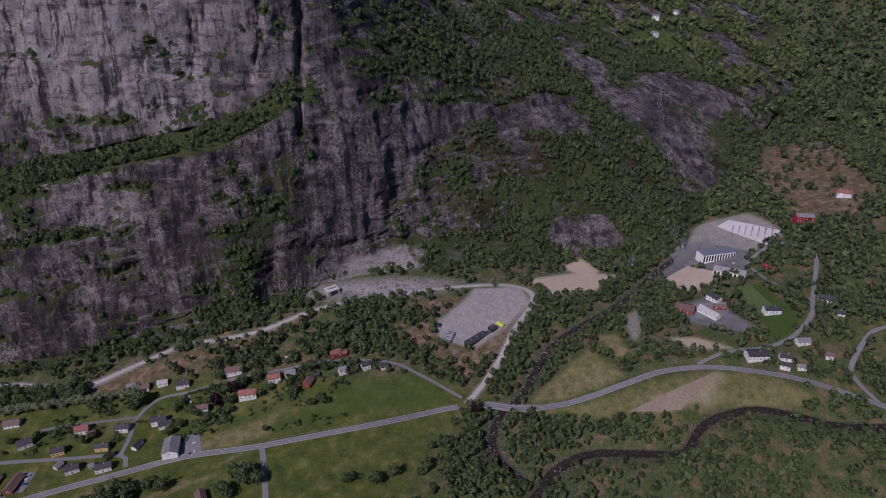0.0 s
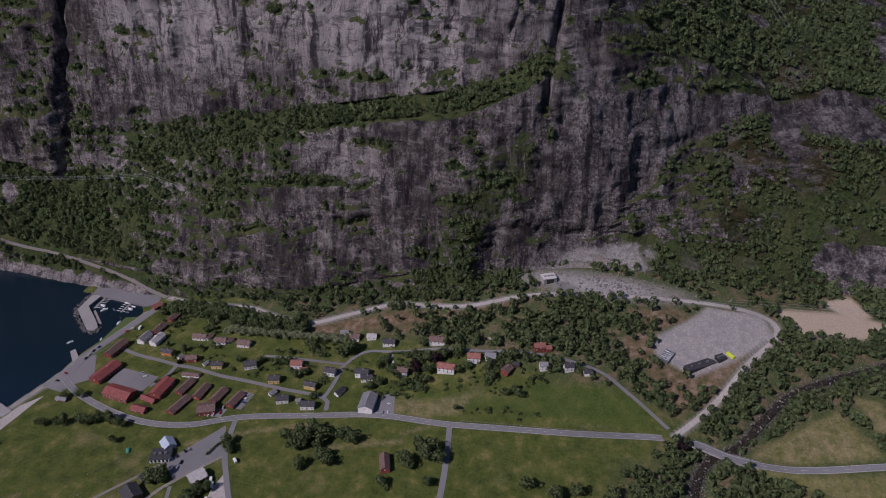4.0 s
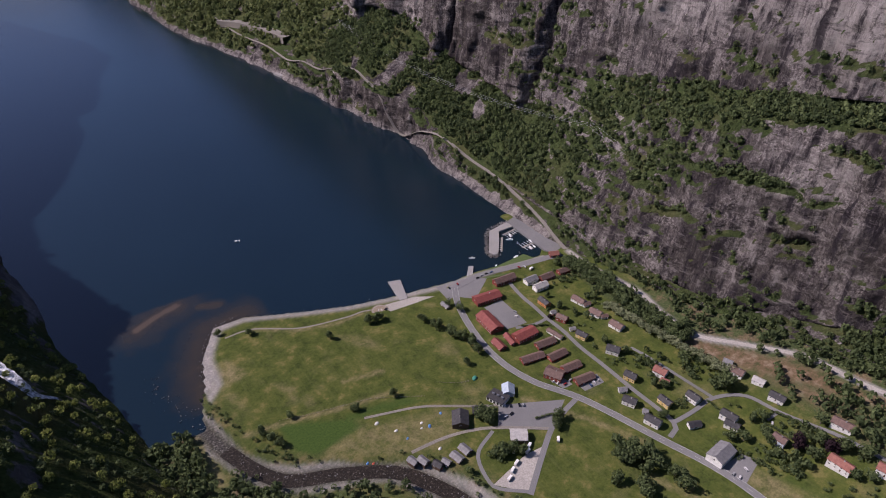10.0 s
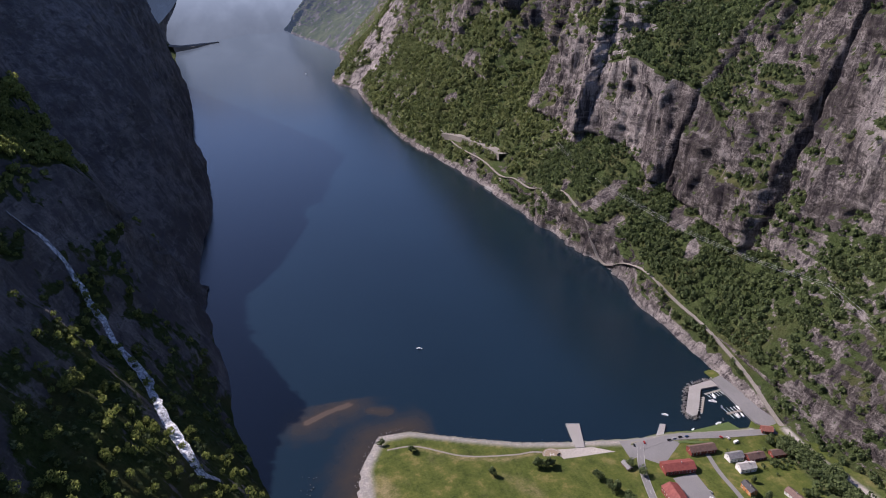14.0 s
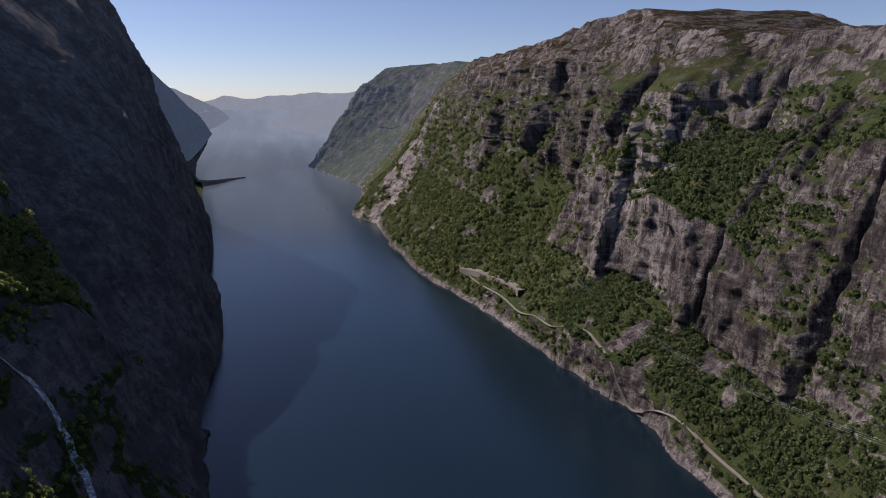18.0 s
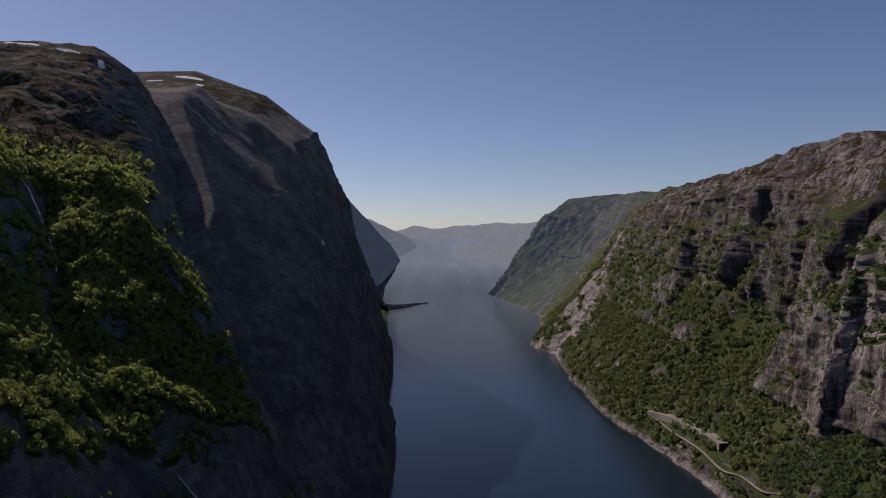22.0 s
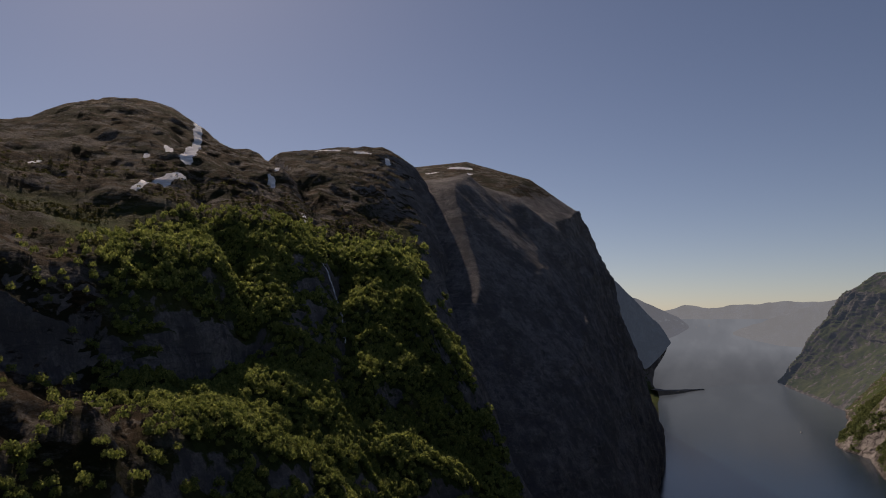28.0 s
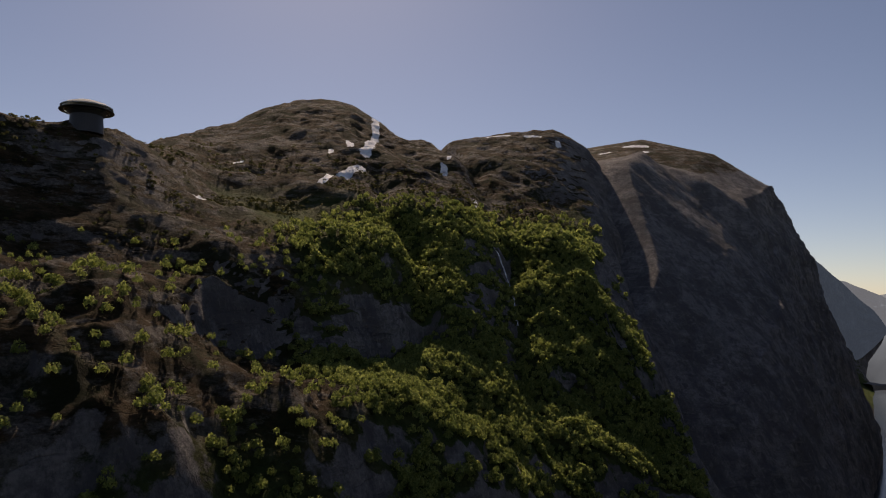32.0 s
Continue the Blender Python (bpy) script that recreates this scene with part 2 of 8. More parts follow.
def shallow_material():
    """Clear water over brown sand, deepening outwards."""
    m, t, b = material("shallow_water")
    depth = t.nodes.new("ShaderNodeMath")
    depth.operation = "MULTIPLY_ADD"
    depth.inputs[1].default_value = 0.5
    t.links.new(noise_node(t, 0.06, 6, None, 0.65), depth.inputs[0])
    t.links.new(attr(t, "shoal"), depth.inputs[2])
    t.links.new(ramp(t, depth.outputs[0], ((0.32, (0.0044, 0.0137, 0.022)), (0.6, (0.018, 0.02, 0.02)), (0.9, (0.034, 0.027, 0.018)), (1.0, (0.075, 0.055, 0.038)))), b.inputs["Base Color"])
    b.inputs["Roughness"].default_value = 0.18
    b.inputs["IOR"].default_value = 1.45
    bump(t, b, noise_node(t, 0.4, 4), 0.3, 0.15)
    return m


M_SHALLOW = shallow_material()
M_WATER = water_material("fjord_water", (0.004, 0.0125, 0.0205), 0.18, 0.3, 0.35)


def river_material():
    m, t, b = material("river_water")
    foam = ramp(t, noise_node(t, 0.12, 8, None, 0.75), ((0.6, (0, 0, 0)), (0.66, (0.35, 0.35, 0.35)), (0.74, (1, 1, 1))))
    stones = ramp(t, noise_node(t, 0.6, 6, None, 0.7), ((0.4, (0.014, 0.012, 0.01)), (0.58, (0.036, 0.03, 0.024)), (0.72, (0.15, 0.13, 0.11))))
    t.links.new(mix(t, foam, stones, (0.55, 0.58, 0.6)), b.inputs["Base Color"])
    b.inputs["Roughness"].default_value = 0.35
    b.inputs["IOR"].default_value = 1.2
    bump(t, b, noise_node(t, 0.9, 5), 0.8, 0.4)
    return m


M_RIVER = river_material()
M_ASPHALT = speckled("asphalt", (0.13, 0.13, 0.13), (0.2, 0.2, 0.2), 1.5, 0.9)
M_GRAVEL = speckled("gravel", (0.25, 0.235, 0.21), (0.42, 0.395, 0.36), 0.8, 0.95, 0.6, 0.2)
M_TRACK = speckled("dull_gravel", (0.15, 0.14, 0.12), (0.27, 0.25, 0.22), 0.8, 0.95, 0.6, 0.2)
M_WHITE_LINE = speckled("road_paint", (0.36, 0.36, 0.35), (0.5, 0.5, 0.48), 3.0, 0.8)


def leaf_material(name, dark, light, trans=0.25):
    m, t, b = material(name)
    g = t.nodes.new("ShaderNodeNewGeometry")
    col = ramp(t, g.outputs["Random Per Island"], ((0.0, dark), (0.6, tuple((a + c) / 2 for a, c in zip(dark, light))), (1.0, light)))
    wide = noise_node(t, 0.03, 3)
    col = mix(t, ramp(t, wide, ((0.4, (0, 0, 0)), (0.65, (0.6, 0.6, 0.6)))), col, dark)
    t.links.new(col, b.inputs["Base Color"])
    b.inputs["Roughness"].default_value = 0.75
    b.inputs["Specular IOR Level"].default_value = 0.12
    tr = node(t, "ShaderNodeBsdfTranslucent")
    t.links.new(col, tr.inputs["Color"])
    ms = node(t, "ShaderNodeMixShader", Fac=trans)
    t.links.new(b.outputs[0], ms.inputs[1])
    t.links.new(tr.outputs[0], ms.inputs[2])
    t.links.new(ms.outputs[0], t.nodes["Material Output"].inputs[0])
    return m


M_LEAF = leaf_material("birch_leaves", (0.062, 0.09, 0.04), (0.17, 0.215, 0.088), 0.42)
# spring birch green, with the glow of backlit crowns put into the tone
M_LEAF_SUN = leaf_material("sunlit_spring_leaves", (0.115, 0.155, 0.045), (0.41, 0.445, 0.133), 0.57)
# far birches: M_LEAF tones raised to brighten the distant fjord side
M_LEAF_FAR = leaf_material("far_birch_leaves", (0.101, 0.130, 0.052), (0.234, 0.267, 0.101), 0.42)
M_LEAF_HEATH = leaf_material("heath_leaves", (0.045, 0.05, 0.016), (0.15, 0.145, 0.05), 0.4)
M_BARK = speckled("bark", (0.06, 0.05, 0.045), (0.16, 0.14, 0.12), 2.0, 0.95)


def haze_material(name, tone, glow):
    """Distant land; haze of kilometres of air is put into tone and glow."""
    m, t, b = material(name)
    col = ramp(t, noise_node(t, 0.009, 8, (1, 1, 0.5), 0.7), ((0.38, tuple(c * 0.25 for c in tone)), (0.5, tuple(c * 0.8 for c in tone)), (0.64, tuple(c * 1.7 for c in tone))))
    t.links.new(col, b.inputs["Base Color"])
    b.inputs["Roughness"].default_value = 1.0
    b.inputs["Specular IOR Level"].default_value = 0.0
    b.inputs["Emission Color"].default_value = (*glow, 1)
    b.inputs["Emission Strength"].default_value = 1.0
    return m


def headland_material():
    """Far rock and green slopes; haze is put in as faint bluish emission."""
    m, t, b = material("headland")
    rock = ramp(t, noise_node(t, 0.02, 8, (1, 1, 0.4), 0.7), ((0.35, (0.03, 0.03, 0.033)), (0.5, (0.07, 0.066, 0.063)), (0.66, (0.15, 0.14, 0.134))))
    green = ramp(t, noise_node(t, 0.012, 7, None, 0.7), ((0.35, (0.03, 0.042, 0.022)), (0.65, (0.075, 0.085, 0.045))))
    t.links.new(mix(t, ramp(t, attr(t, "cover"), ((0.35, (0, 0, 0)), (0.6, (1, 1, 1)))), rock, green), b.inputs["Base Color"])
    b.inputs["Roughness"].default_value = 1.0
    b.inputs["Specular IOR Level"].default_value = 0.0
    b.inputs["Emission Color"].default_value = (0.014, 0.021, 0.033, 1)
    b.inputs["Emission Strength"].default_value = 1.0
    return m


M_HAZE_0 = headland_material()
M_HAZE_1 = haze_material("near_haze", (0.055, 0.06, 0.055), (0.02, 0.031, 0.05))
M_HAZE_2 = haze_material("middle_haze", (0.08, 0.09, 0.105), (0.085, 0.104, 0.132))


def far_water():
    """Fjord water that pales with distance by painted haze, mixed in as emission."""
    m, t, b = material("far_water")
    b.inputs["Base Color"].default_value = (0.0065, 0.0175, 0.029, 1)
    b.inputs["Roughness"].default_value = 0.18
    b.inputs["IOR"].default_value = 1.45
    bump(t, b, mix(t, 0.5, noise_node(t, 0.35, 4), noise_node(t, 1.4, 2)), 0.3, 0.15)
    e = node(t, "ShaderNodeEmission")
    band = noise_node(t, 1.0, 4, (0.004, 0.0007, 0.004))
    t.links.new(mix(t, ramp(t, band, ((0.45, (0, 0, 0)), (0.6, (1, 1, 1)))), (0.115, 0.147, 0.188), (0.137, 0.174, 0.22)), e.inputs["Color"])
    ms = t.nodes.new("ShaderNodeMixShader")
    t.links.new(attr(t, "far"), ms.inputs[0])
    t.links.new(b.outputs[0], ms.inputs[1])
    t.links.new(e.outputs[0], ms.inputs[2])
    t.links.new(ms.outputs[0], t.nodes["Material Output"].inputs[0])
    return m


M_WATER_FAR = far_water()
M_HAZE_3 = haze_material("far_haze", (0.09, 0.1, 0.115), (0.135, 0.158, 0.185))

M_SAND = speckled("sand_fill", (0.34, 0.27, 0.2), (0.48, 0.4, 0.31), 0.6, 0.95, 0.4, 0.2)
M_PALE = speckled("pale_gravel", (0.4, 0.39, 0.37), (0.55, 0.54, 0.52), 1.0, 0.95)
M_DIRT = speckled("dry_earth", (0.17, 0.13, 0.09), (0.28, 0.23, 0.17), 0.5, 0.95)
M_LAWN = speckled("lawn", (0.05, 0.085, 0.02), (0.085, 0.125, 0.035), 0.8, 0.95)
M_LIME = speckled("lime_paint", (0.5, 0.6, 0.03), (0.62, 0.72, 0.06), 1.0, 0.5)
M_STONE = speckled("boulder_stone", (0.08, 0.076, 0.072), (0.24, 0.225, 0.21), 0.7, 0.9, 0.6, 0.3)
M_ROOF_BLUEGREY = speckled("blue_grey_roof", (0.1, 0.12, 0.15), (0.17, 0.19, 0.22), 0.8, 0.6)
M_LEAF_COPPER = leaf_material("copper_leaves", (0.014, 0.008, 0.012), (0.035, 0.018, 0.022), 0.1)
M_LEAF_BRIGHT = leaf_material("pale_leaves", (0.17, 0.2, 0.11), (0.34, 0.37, 0.21), 0.4)


def fall_material():
    m, t, b = material("white_water")
    run = noise_node(t, 1.0, 6, (0.5, 0.5, 0.12), 0.7)
    t.links.new(ramp(t, run, ((0.36, (0.06, 0.065, 0.07)), (0.5, (0.4, 0.43, 0.46)), (0.65, (0.8, 0.83, 0.86)))), b.inputs["Base Color"])
    b.inputs["Roughness"].default_value = 0.5
    bump(t, b, run, 0.8, 0.8)
    return m


M_FALL = fall_material()

# ---- terrain tools ----
def hash01(i, j, k, seed):
    n = (i.astype(np.int64) * 374761393 + j.astype(np.int64) * 668265263 + k.astype(np.int64) * 2147483647 + seed * 974634777) & 0x7FFFFFFF
    n = ((n ^ (n >> 13)) * 1274126177) & 0x7FFFFFFF
    n = ((n ^ (n >> 16)) * 60493) & 0x7FFFFFFF
    return (n & 0xFFFF) / 65535.0


def vnoise(p, seed=0):
    """Smooth noise from -1 to 1 at the rows of p."""
    i = np.floor(p).astype(np.int64)
    f = p - i
    f = f * f * f * (f * (f * 6 - 15) + 10)
    out = 0
    for a in (0, 1):
        for b in (0, 1):
            for c in (0, 1):
                w = (f[:, 0] if a else 1 - f[:, 0]) * (f[:, 1] if b else 1 - f[:, 1]) * (f[:, 2] if c else 1 - f[:, 2])
                out = out + w * hash01(i[:, 0] + a, i[:, 1] + b, i[:, 2] + c, seed)
    return out * 2 - 1


def fbm(p, scale, octaves=4, seed=0, gain=0.5, ridged=False):
    p = np.asarray(p, float) / scale
    total, amp, norm = 0, 1.0, 0
    for o in range(octaves):
        v = vnoise(p, seed + o * 17)
        if ridged:
            v = 1 - 2 * np.abs(v)
        total, norm, amp, p = total + amp * v, norm + amp, amp * gain, p * 2.03 + 11.7
    return total / norm


CENTRE = np.array((20.0, 30.0, 448.0))


def draw_near(v):
    """What lies beyond 4 km is drawn in towards the flight, so that the whole fjord lies within 5 km; directions stay."""
    off = v - CENTRE
    d = np.linalg.norm(off, axis=1)
    k = np.where(d > 4000, (4000 + 860 * (1 - np.exp(-(d - 4000) / 860))) / d, 1.0)
    return CENTRE + off * k[:, None]


def soften(rows, n):
    k = np.exp(-0.5 * (np.arange(-3 * n, 3 * n + 1) / n) ** 2)
    k /= k.sum()
    pad = np.pad(rows, ((3 * n, 3 * n),) + ((0, 0),) * (rows.ndim - 1), mode="edge")
    return np.stack([np.convolve(pad[:, c], k, "valid") for c in range(rows.shape[1])], 1)


def grid_mesh(name, verts, nu, nv, mat, attributes, flip=False, keep=None):
    idx = np.arange(nu * nv).reshape(nu, nv)
    q = np.stack([idx[:-1, :-1], idx[1:, :-1], idx[1:, 1:], idx[:-1, 1:]], -1).reshape(-1, 4)
    if flip:
        q = q[:, ::-1]
    if keep is not None:
        q = q[keep[q].all(1)]
    me = bpy.data.meshes.new(name)
    me.vertices.add(len(verts))
    me.vertices.foreach_set("co", verts.astype(np.float32).ravel())
    me.loops.add(len(q) * 4)
    me.loops.foreach_set("vertex_index", q.astype(np.int32).ravel())
    me.polygons.add(len(q))
    me.polygons.foreach_set("loop_start", np.arange(0, len(q) * 4, 4, dtype=np.int32))
    me.polygons.foreach_set("use_smooth", np.ones(len(q), bool))
    me.update(calc_edges=True)
    for key, value in attributes.items():
        me.attributes.new(key, "FLOAT", "POINT").data.foreach_set("value", np.asarray(value, np.float32))
    me.materials.append(mat)
    return new(name, me), q


def normals_of(v, nu, nv):
    g = v.reshape(nu, nv, 3)
    n = np.cross(np.gradient(g, axis=0), np.gradient(g, axis=1))
    n /= np.linalg.norm(n, axis=2, keepdims=True) + 1e-9
    if n[..., 2].mean() < 0:
        n = -n
    return n.reshape(-1, 3)


def near_line(x, y, line, step=4.0):
    """Distance from each (x, y) to a polyline, and how far along it the nearest spot lies (0 to 1)."""
    line = np.asarray(line, float)
    best, along = np.full(x.shape, 1e9), np.zeros(x.shape)
    cum = np.r_[0, np.cumsum(np.hypot(*np.diff(line[:, :2], axis=0).T))]
    for k in range(len(line) - 1):
        a, b = line[k, :2], line[k + 1, :2]
        ab = b - a
        f = np.clip(((x - a[0]) * ab[0] + (y - a[1]) * ab[1]) / (ab @ ab), 0, 1)
        d = np.hypot(x - a[0] - f * ab[0], y - a[1] - f * ab[1])
        s = d < best
        best, along = np.where(s, d, best), np.where(s, (cum[k] + f * (cum[k + 1] - cum[k])) / cum[-1], along)
    return best, along


def spline(points, step=5.0):
    """A smooth line through points."""
    p = np.asarray(points, float)
    q = np.vstack([2 * p[0] - p[1], p, 2 * p[-1] - p[-2]])
    out = []
    for k in range(1, len(q) - 2):
        n = max(2, int(np.linalg.norm(q[k + 1] - q[k]) / step))
        for f in np.arange(n) / n:
            out.append(0.5 * (2 * q[k] + (q[k + 1] - q[k - 1]) * f + (2 * q[k - 1] - 5 * q[k] + 4 * q[k + 1] - q[k + 2]) * f**2 + (3 * q[k] - q[k - 1] - 3 * q[k + 1] + q[k + 2]) * f**3))
    return np.array(out + [p[-1]])


# ---- lines on the valley floor: x, y ----
MAIN_ROAD = spline([(345, 428), (329, 395), (316, 345), (313, 300), (322, 260), (344, 217), (364, 148), (377, 92), (379, 21), (393, -79), (411, -178), (399, -226), (395, -271), (404, -328), (411, -371), (405, -420), (388, -466), (368, -502), (330, -545), (280, -600)])
QUAY_ROAD = spline([(345, 428), (385, 432), (440, 420), (498, 408)])
GRAVEL_ROAD = spline([(498, 408), (494, 357), (499, 299), (489, 258), (484, 216), (506, 174), (529, 127), (529, 83), (533, 38), (550, -5), (561, -45), (567, -90), (578, -150), (583, -225), (573, -265), (548, -270), (505, -241), (465, -218), (436, -197), (413, -178)])
SHORE_ROAD = spline([(498, 408), (514, 497), (524, 582), (520, 682), (520, 779), (508, 874), (518, 1008), (500, 1122), (484, 1240), (470, 1380), (452, 1520), (446, 1620)], 8)
RIVER = spline([(20, 470), (38, 410), (58, 340), (84, 292), (128, 270), (166, 246), (188, 211), (200, 175), (215, 100), (245, 0), (268, -120), (296, -212), (328, -246), (340, -284), (327, -332), (321, -362), (338, -378), (352, -402), (354, -443), (336, -475), (317, -506), (296, -600)], 8)
STREAM = spline([(324, -215), (359, -195), (398, -206), (418, -232), (483, -282), (536, -370), (600, -440), (640, -485), (700, -520), (735, -545), (800, -600), (877, -660), (979, -748), (1200, -930), (1500, -1180)], 8)
SHORE = [(-60, 560), (20, 520), (40, 440), (52, 410), (70, 430), (72, 470), (96, 514), (129, 514), (181, 489), (232, 468), (278, 456), (340, 444), (409, 434), (466, 424), (486, 440), (490, 520), (520, 600)]

# heights of the valley floor: x, y, z
FLOOR = np.array([(296, 474, 1), (447, 440, 2), (243, 268, 4), (272, 221, 5), (334, 343, 6), (391, 107, 11), (322, 62, 14), (370, 20, 18), (414, -179, 25), (410, -408, 62), (475, -474, 70), (617, -521, 72), (626, -639, 108),
                  (574, -35, 62), (499, -197, 46), (507, 433, 5), (100, 500, 2), (190, 300, 3), (120, 330, 2), (300, -250, 13), (250, -400, 24), (200, -60, 10), (580, -240, 62), (1000, -1003, 145), (1500, -1200, 210), (1700, -1900, 480), (700, -900, 150)], float)


def kernel(d):
    return d * d * np.log(d + 1e-9) / 1e4


def floor_weights():
    n = len(FLOOR)
    a = np.zeros((n + 3, n + 3))
    a[:n, :n] = kernel(np.linalg.norm(FLOOR[:, None, :2] - FLOOR[None, :, :2], axis=2)) + 0.2 * np.eye(n)
    a[:n, n] = a[n, :n] = 1
    a[:n, n + 1:], a[n + 1:, :n] = FLOOR[:, :2] / 100, FLOOR[:, :2].T / 100
    return np.linalg.solve(a, np.r_[FLOOR[:, 2], 0, 0, 0])


FLOOR_W = floor_weights()


def floor_height(x, y):
    z = FLOOR_W[-3] + FLOOR_W[-2] * x / 100 + FLOOR_W[-1] * y / 100
    for k in range(len(FLOOR)):
        z = z + FLOOR_W[k] * kernel(np.hypot(x - FLOOR[k, 0], y - FLOOR[k, 1]))
    return z


SHORE_XY = np.array(SHORE, float)


def seaward(x, y):
    """Distance from the shoreline, positive on land."""
    d, _ = near_line(x, y, SHORE_XY)
    yy = np.interp(x, SHORE_XY[5:15, 0], SHORE_XY[5:15, 1])
    land = (y < yy) & (x > np.interp(y, (330, 400, 430, 470, 514), (40, 50, 62, 72, 96)))
    land |= (y < 380) | ((x > 486) & (y < 530))
    return np.where(land, d, -d)


# road heights follow the floor, softened along the line
def graded(line, lift=0.0, soft=6):
    z = np.maximum(floor_height(line[:, 0], line[:, 1]), 1.6) + lift
    return np.column_stack([line[:, :2], soften(z[:, None], soft)[:, 0]])


MAIN_ROAD, QUAY_ROAD, GRAVEL_ROAD = graded(MAIN_ROAD), graded(QUAY_ROAD), graded(GRAVEL_ROAD)
RIVER = np.column_stack([RIVER[:, :2], soften(np.maximum(floor_height(RIVER[:, 0], RIVER[:, 1]) - 3.0, 0.3)[:, None], 6)[:, 0]])
STREAM = np.column_stack([STREAM[:, :2], soften((floor_height(STREAM[:, 0], STREAM[:, 1]) - 6.0)[:, None], 4)[:, 0]])

# foot of the northern wall: x, y, z, from the eastern valley out along the fjord
WALL_FOOT = [(1500, -1150, 190), (980, -741, 160), (880, -655, 132), (732, -535, 92), (650, -462, 72), (625, -330, 62), (620, -200, 62), (615, -100, 66), (592, -20, 66), (562, 60, 46), (540, 150, 30), (515, 250, 11), (507, 400, 3), (498, 540, -3), (500, 640, -4), (506, 820, -4), (486, 1010, -4), (477, 1100, -4), (458, 1280, -4), (405, 1530, -4), (362, 1760, -4), (343, 2162, -4), (365, 2542, -4), (272, 2775, -4), (364, 3062, -4), (430, 3700, -4), (300, 4400, -4), (186, 5121, -4), (420, 6300, -4)]
WALL_TURN = [60, 55, 50, 42, 35, 20, 8, 2] + [0] * 21
# steps up the wall: how far behind the foot, and the height
STEP_1 = [(60, 215), (60, 185), (60, 165), (60, 125), (60, 110), (60, 105), (40, 92), (30, 105), (15, 105), (15, 78), (15, 48), (15, 28), (15, 25), (30, 20), (25, 25), (25, 55), (30, 60), (35, 50), (40, 40), (45, 35), (60, 60), (70, 70), (60, 70), (50, 40), (60, 80), (80, 90), (90, 60), (60, 70), (150, 60)]
STEP_2 = [(150, 250), (150, 215), (140, 205), (140, 180), (140, 175), (130, 190), (100, 190), (55, 210), (36, 280), (42, 240), (62, 225), (85, 205), (100, 155), (112, 121), (118, 95), (115, 110), (125, 160), (140, 145), (150, 140), (200, 130), (200, 180), (200, 200), (180, 210), (180, 170), (180, 200), (220, 230), (230, 160), (160, 230), (300, 180)]
STEP_3 = [(250, 290), (260, 245), (250, 240), (240, 225), (220, 220), (200, 225), (150, 270), (85, 290), (65, 302), (75, 257), (90, 242), (115, 222), (130, 190), (140, 160), (135, 150), (150, 260), (160, 300), (180, 270), (185, 280), (330, 250), (320, 345), (310, 350), (290, 380), (320, 330), (290, 340), (340, 380), (380, 300), (300, 430), (450, 330)]
STEP_4 = [(400, 330), (420, 300), (420, 310), (420, 310), (420, 320), (380, 340), (300, 370), (220, 430), (130, 480), (130, 470), (150, 470), (170, 470), (200, 450), (200, 430), (225, 405), (280, 405), (300, 402), (262, 470), (260, 470), (400, 520), (400, 560), (400, 540), (390, 560), (460, 520), (400, 520), (480, 560), (560, 540), (430, 610), (560, 480)]
STEP_5 = [(900, 420), (900, 400), (900, 420), (900, 430), (900, 450), (800, 480), (700, 520), (600, 560), (500, 585), (480, 585), (450, 585), (430, 585), (420, 560), (395, 545), (385, 540), (370, 545), (385, 560), (370, 570), (350, 595), (490, 665), (480, 650), (480, 625), (470, 625), (560, 615), (480, 610), (700, 690), (720, 695), (600, 720), (660, 590)]


def loft(foot, turn, steps, stations, counts, side=1.0, cut=30.0):
    """Rows of points up a mountain side: from the foot over the steps, at each station along the foot."""
    foot, turn = np.array(foot, float), np.radians(np.array(turn, float))
    levels = [np.column_stack([np.full(len(foot), -cut), foot[:, 2] - cut * 0.9]), np.column_stack([np.zeros(len(foot)), foot[:, 2]])] + [np.array(s, float) for s in steps]
    last = levels[-1]
    levels.append(np.column_stack([last[:, 0] + 500, last[:, 1] + 5]))
    cum = np.r_[0, np.cumsum(np.linalg.norm(np.diff(foot[:, :2], axis=0), axis=1))]
    table = np.column_stack([foot[:, :2], np.cos(turn), np.sin(turn)] + levels)
    rows = np.stack([np.interp(stations, cum, c) for c in table.T], 1)
    rows = soften(rows, 4)
    out = []
    for k in range(len(levels) - 1):
        a, b = rows[:, 4 + 2 * k:6 + 2 * k], rows[:, 6 + 2 * k:8 + 2 * k]
        for f in np.arange(counts[k]) / counts[k]:
            dz = a + (b - a) * f
            out.append(np.stack([rows[:, 0] + side * rows[:, 2] * dz[:, 0], rows[:, 1] + rows[:, 3] * dz[:, 0], dz[:, 1]], 1))
    v = np.stack(out, 1)
    return v.reshape(-1, 3), v.shape[0], v.shape[1], cum


def along(cum, lo, hi, fine, coarse):
    """Stations along a foot line, fine between lo and hi and coarser away from there."""
    s, out = 0.0, []
    while s < cum:
        out.append(s)
        gap = max(lo - s, s - hi, 0)
        s += min(coarse, fine + gap * 0.006)
    return np.array(out + [cum])


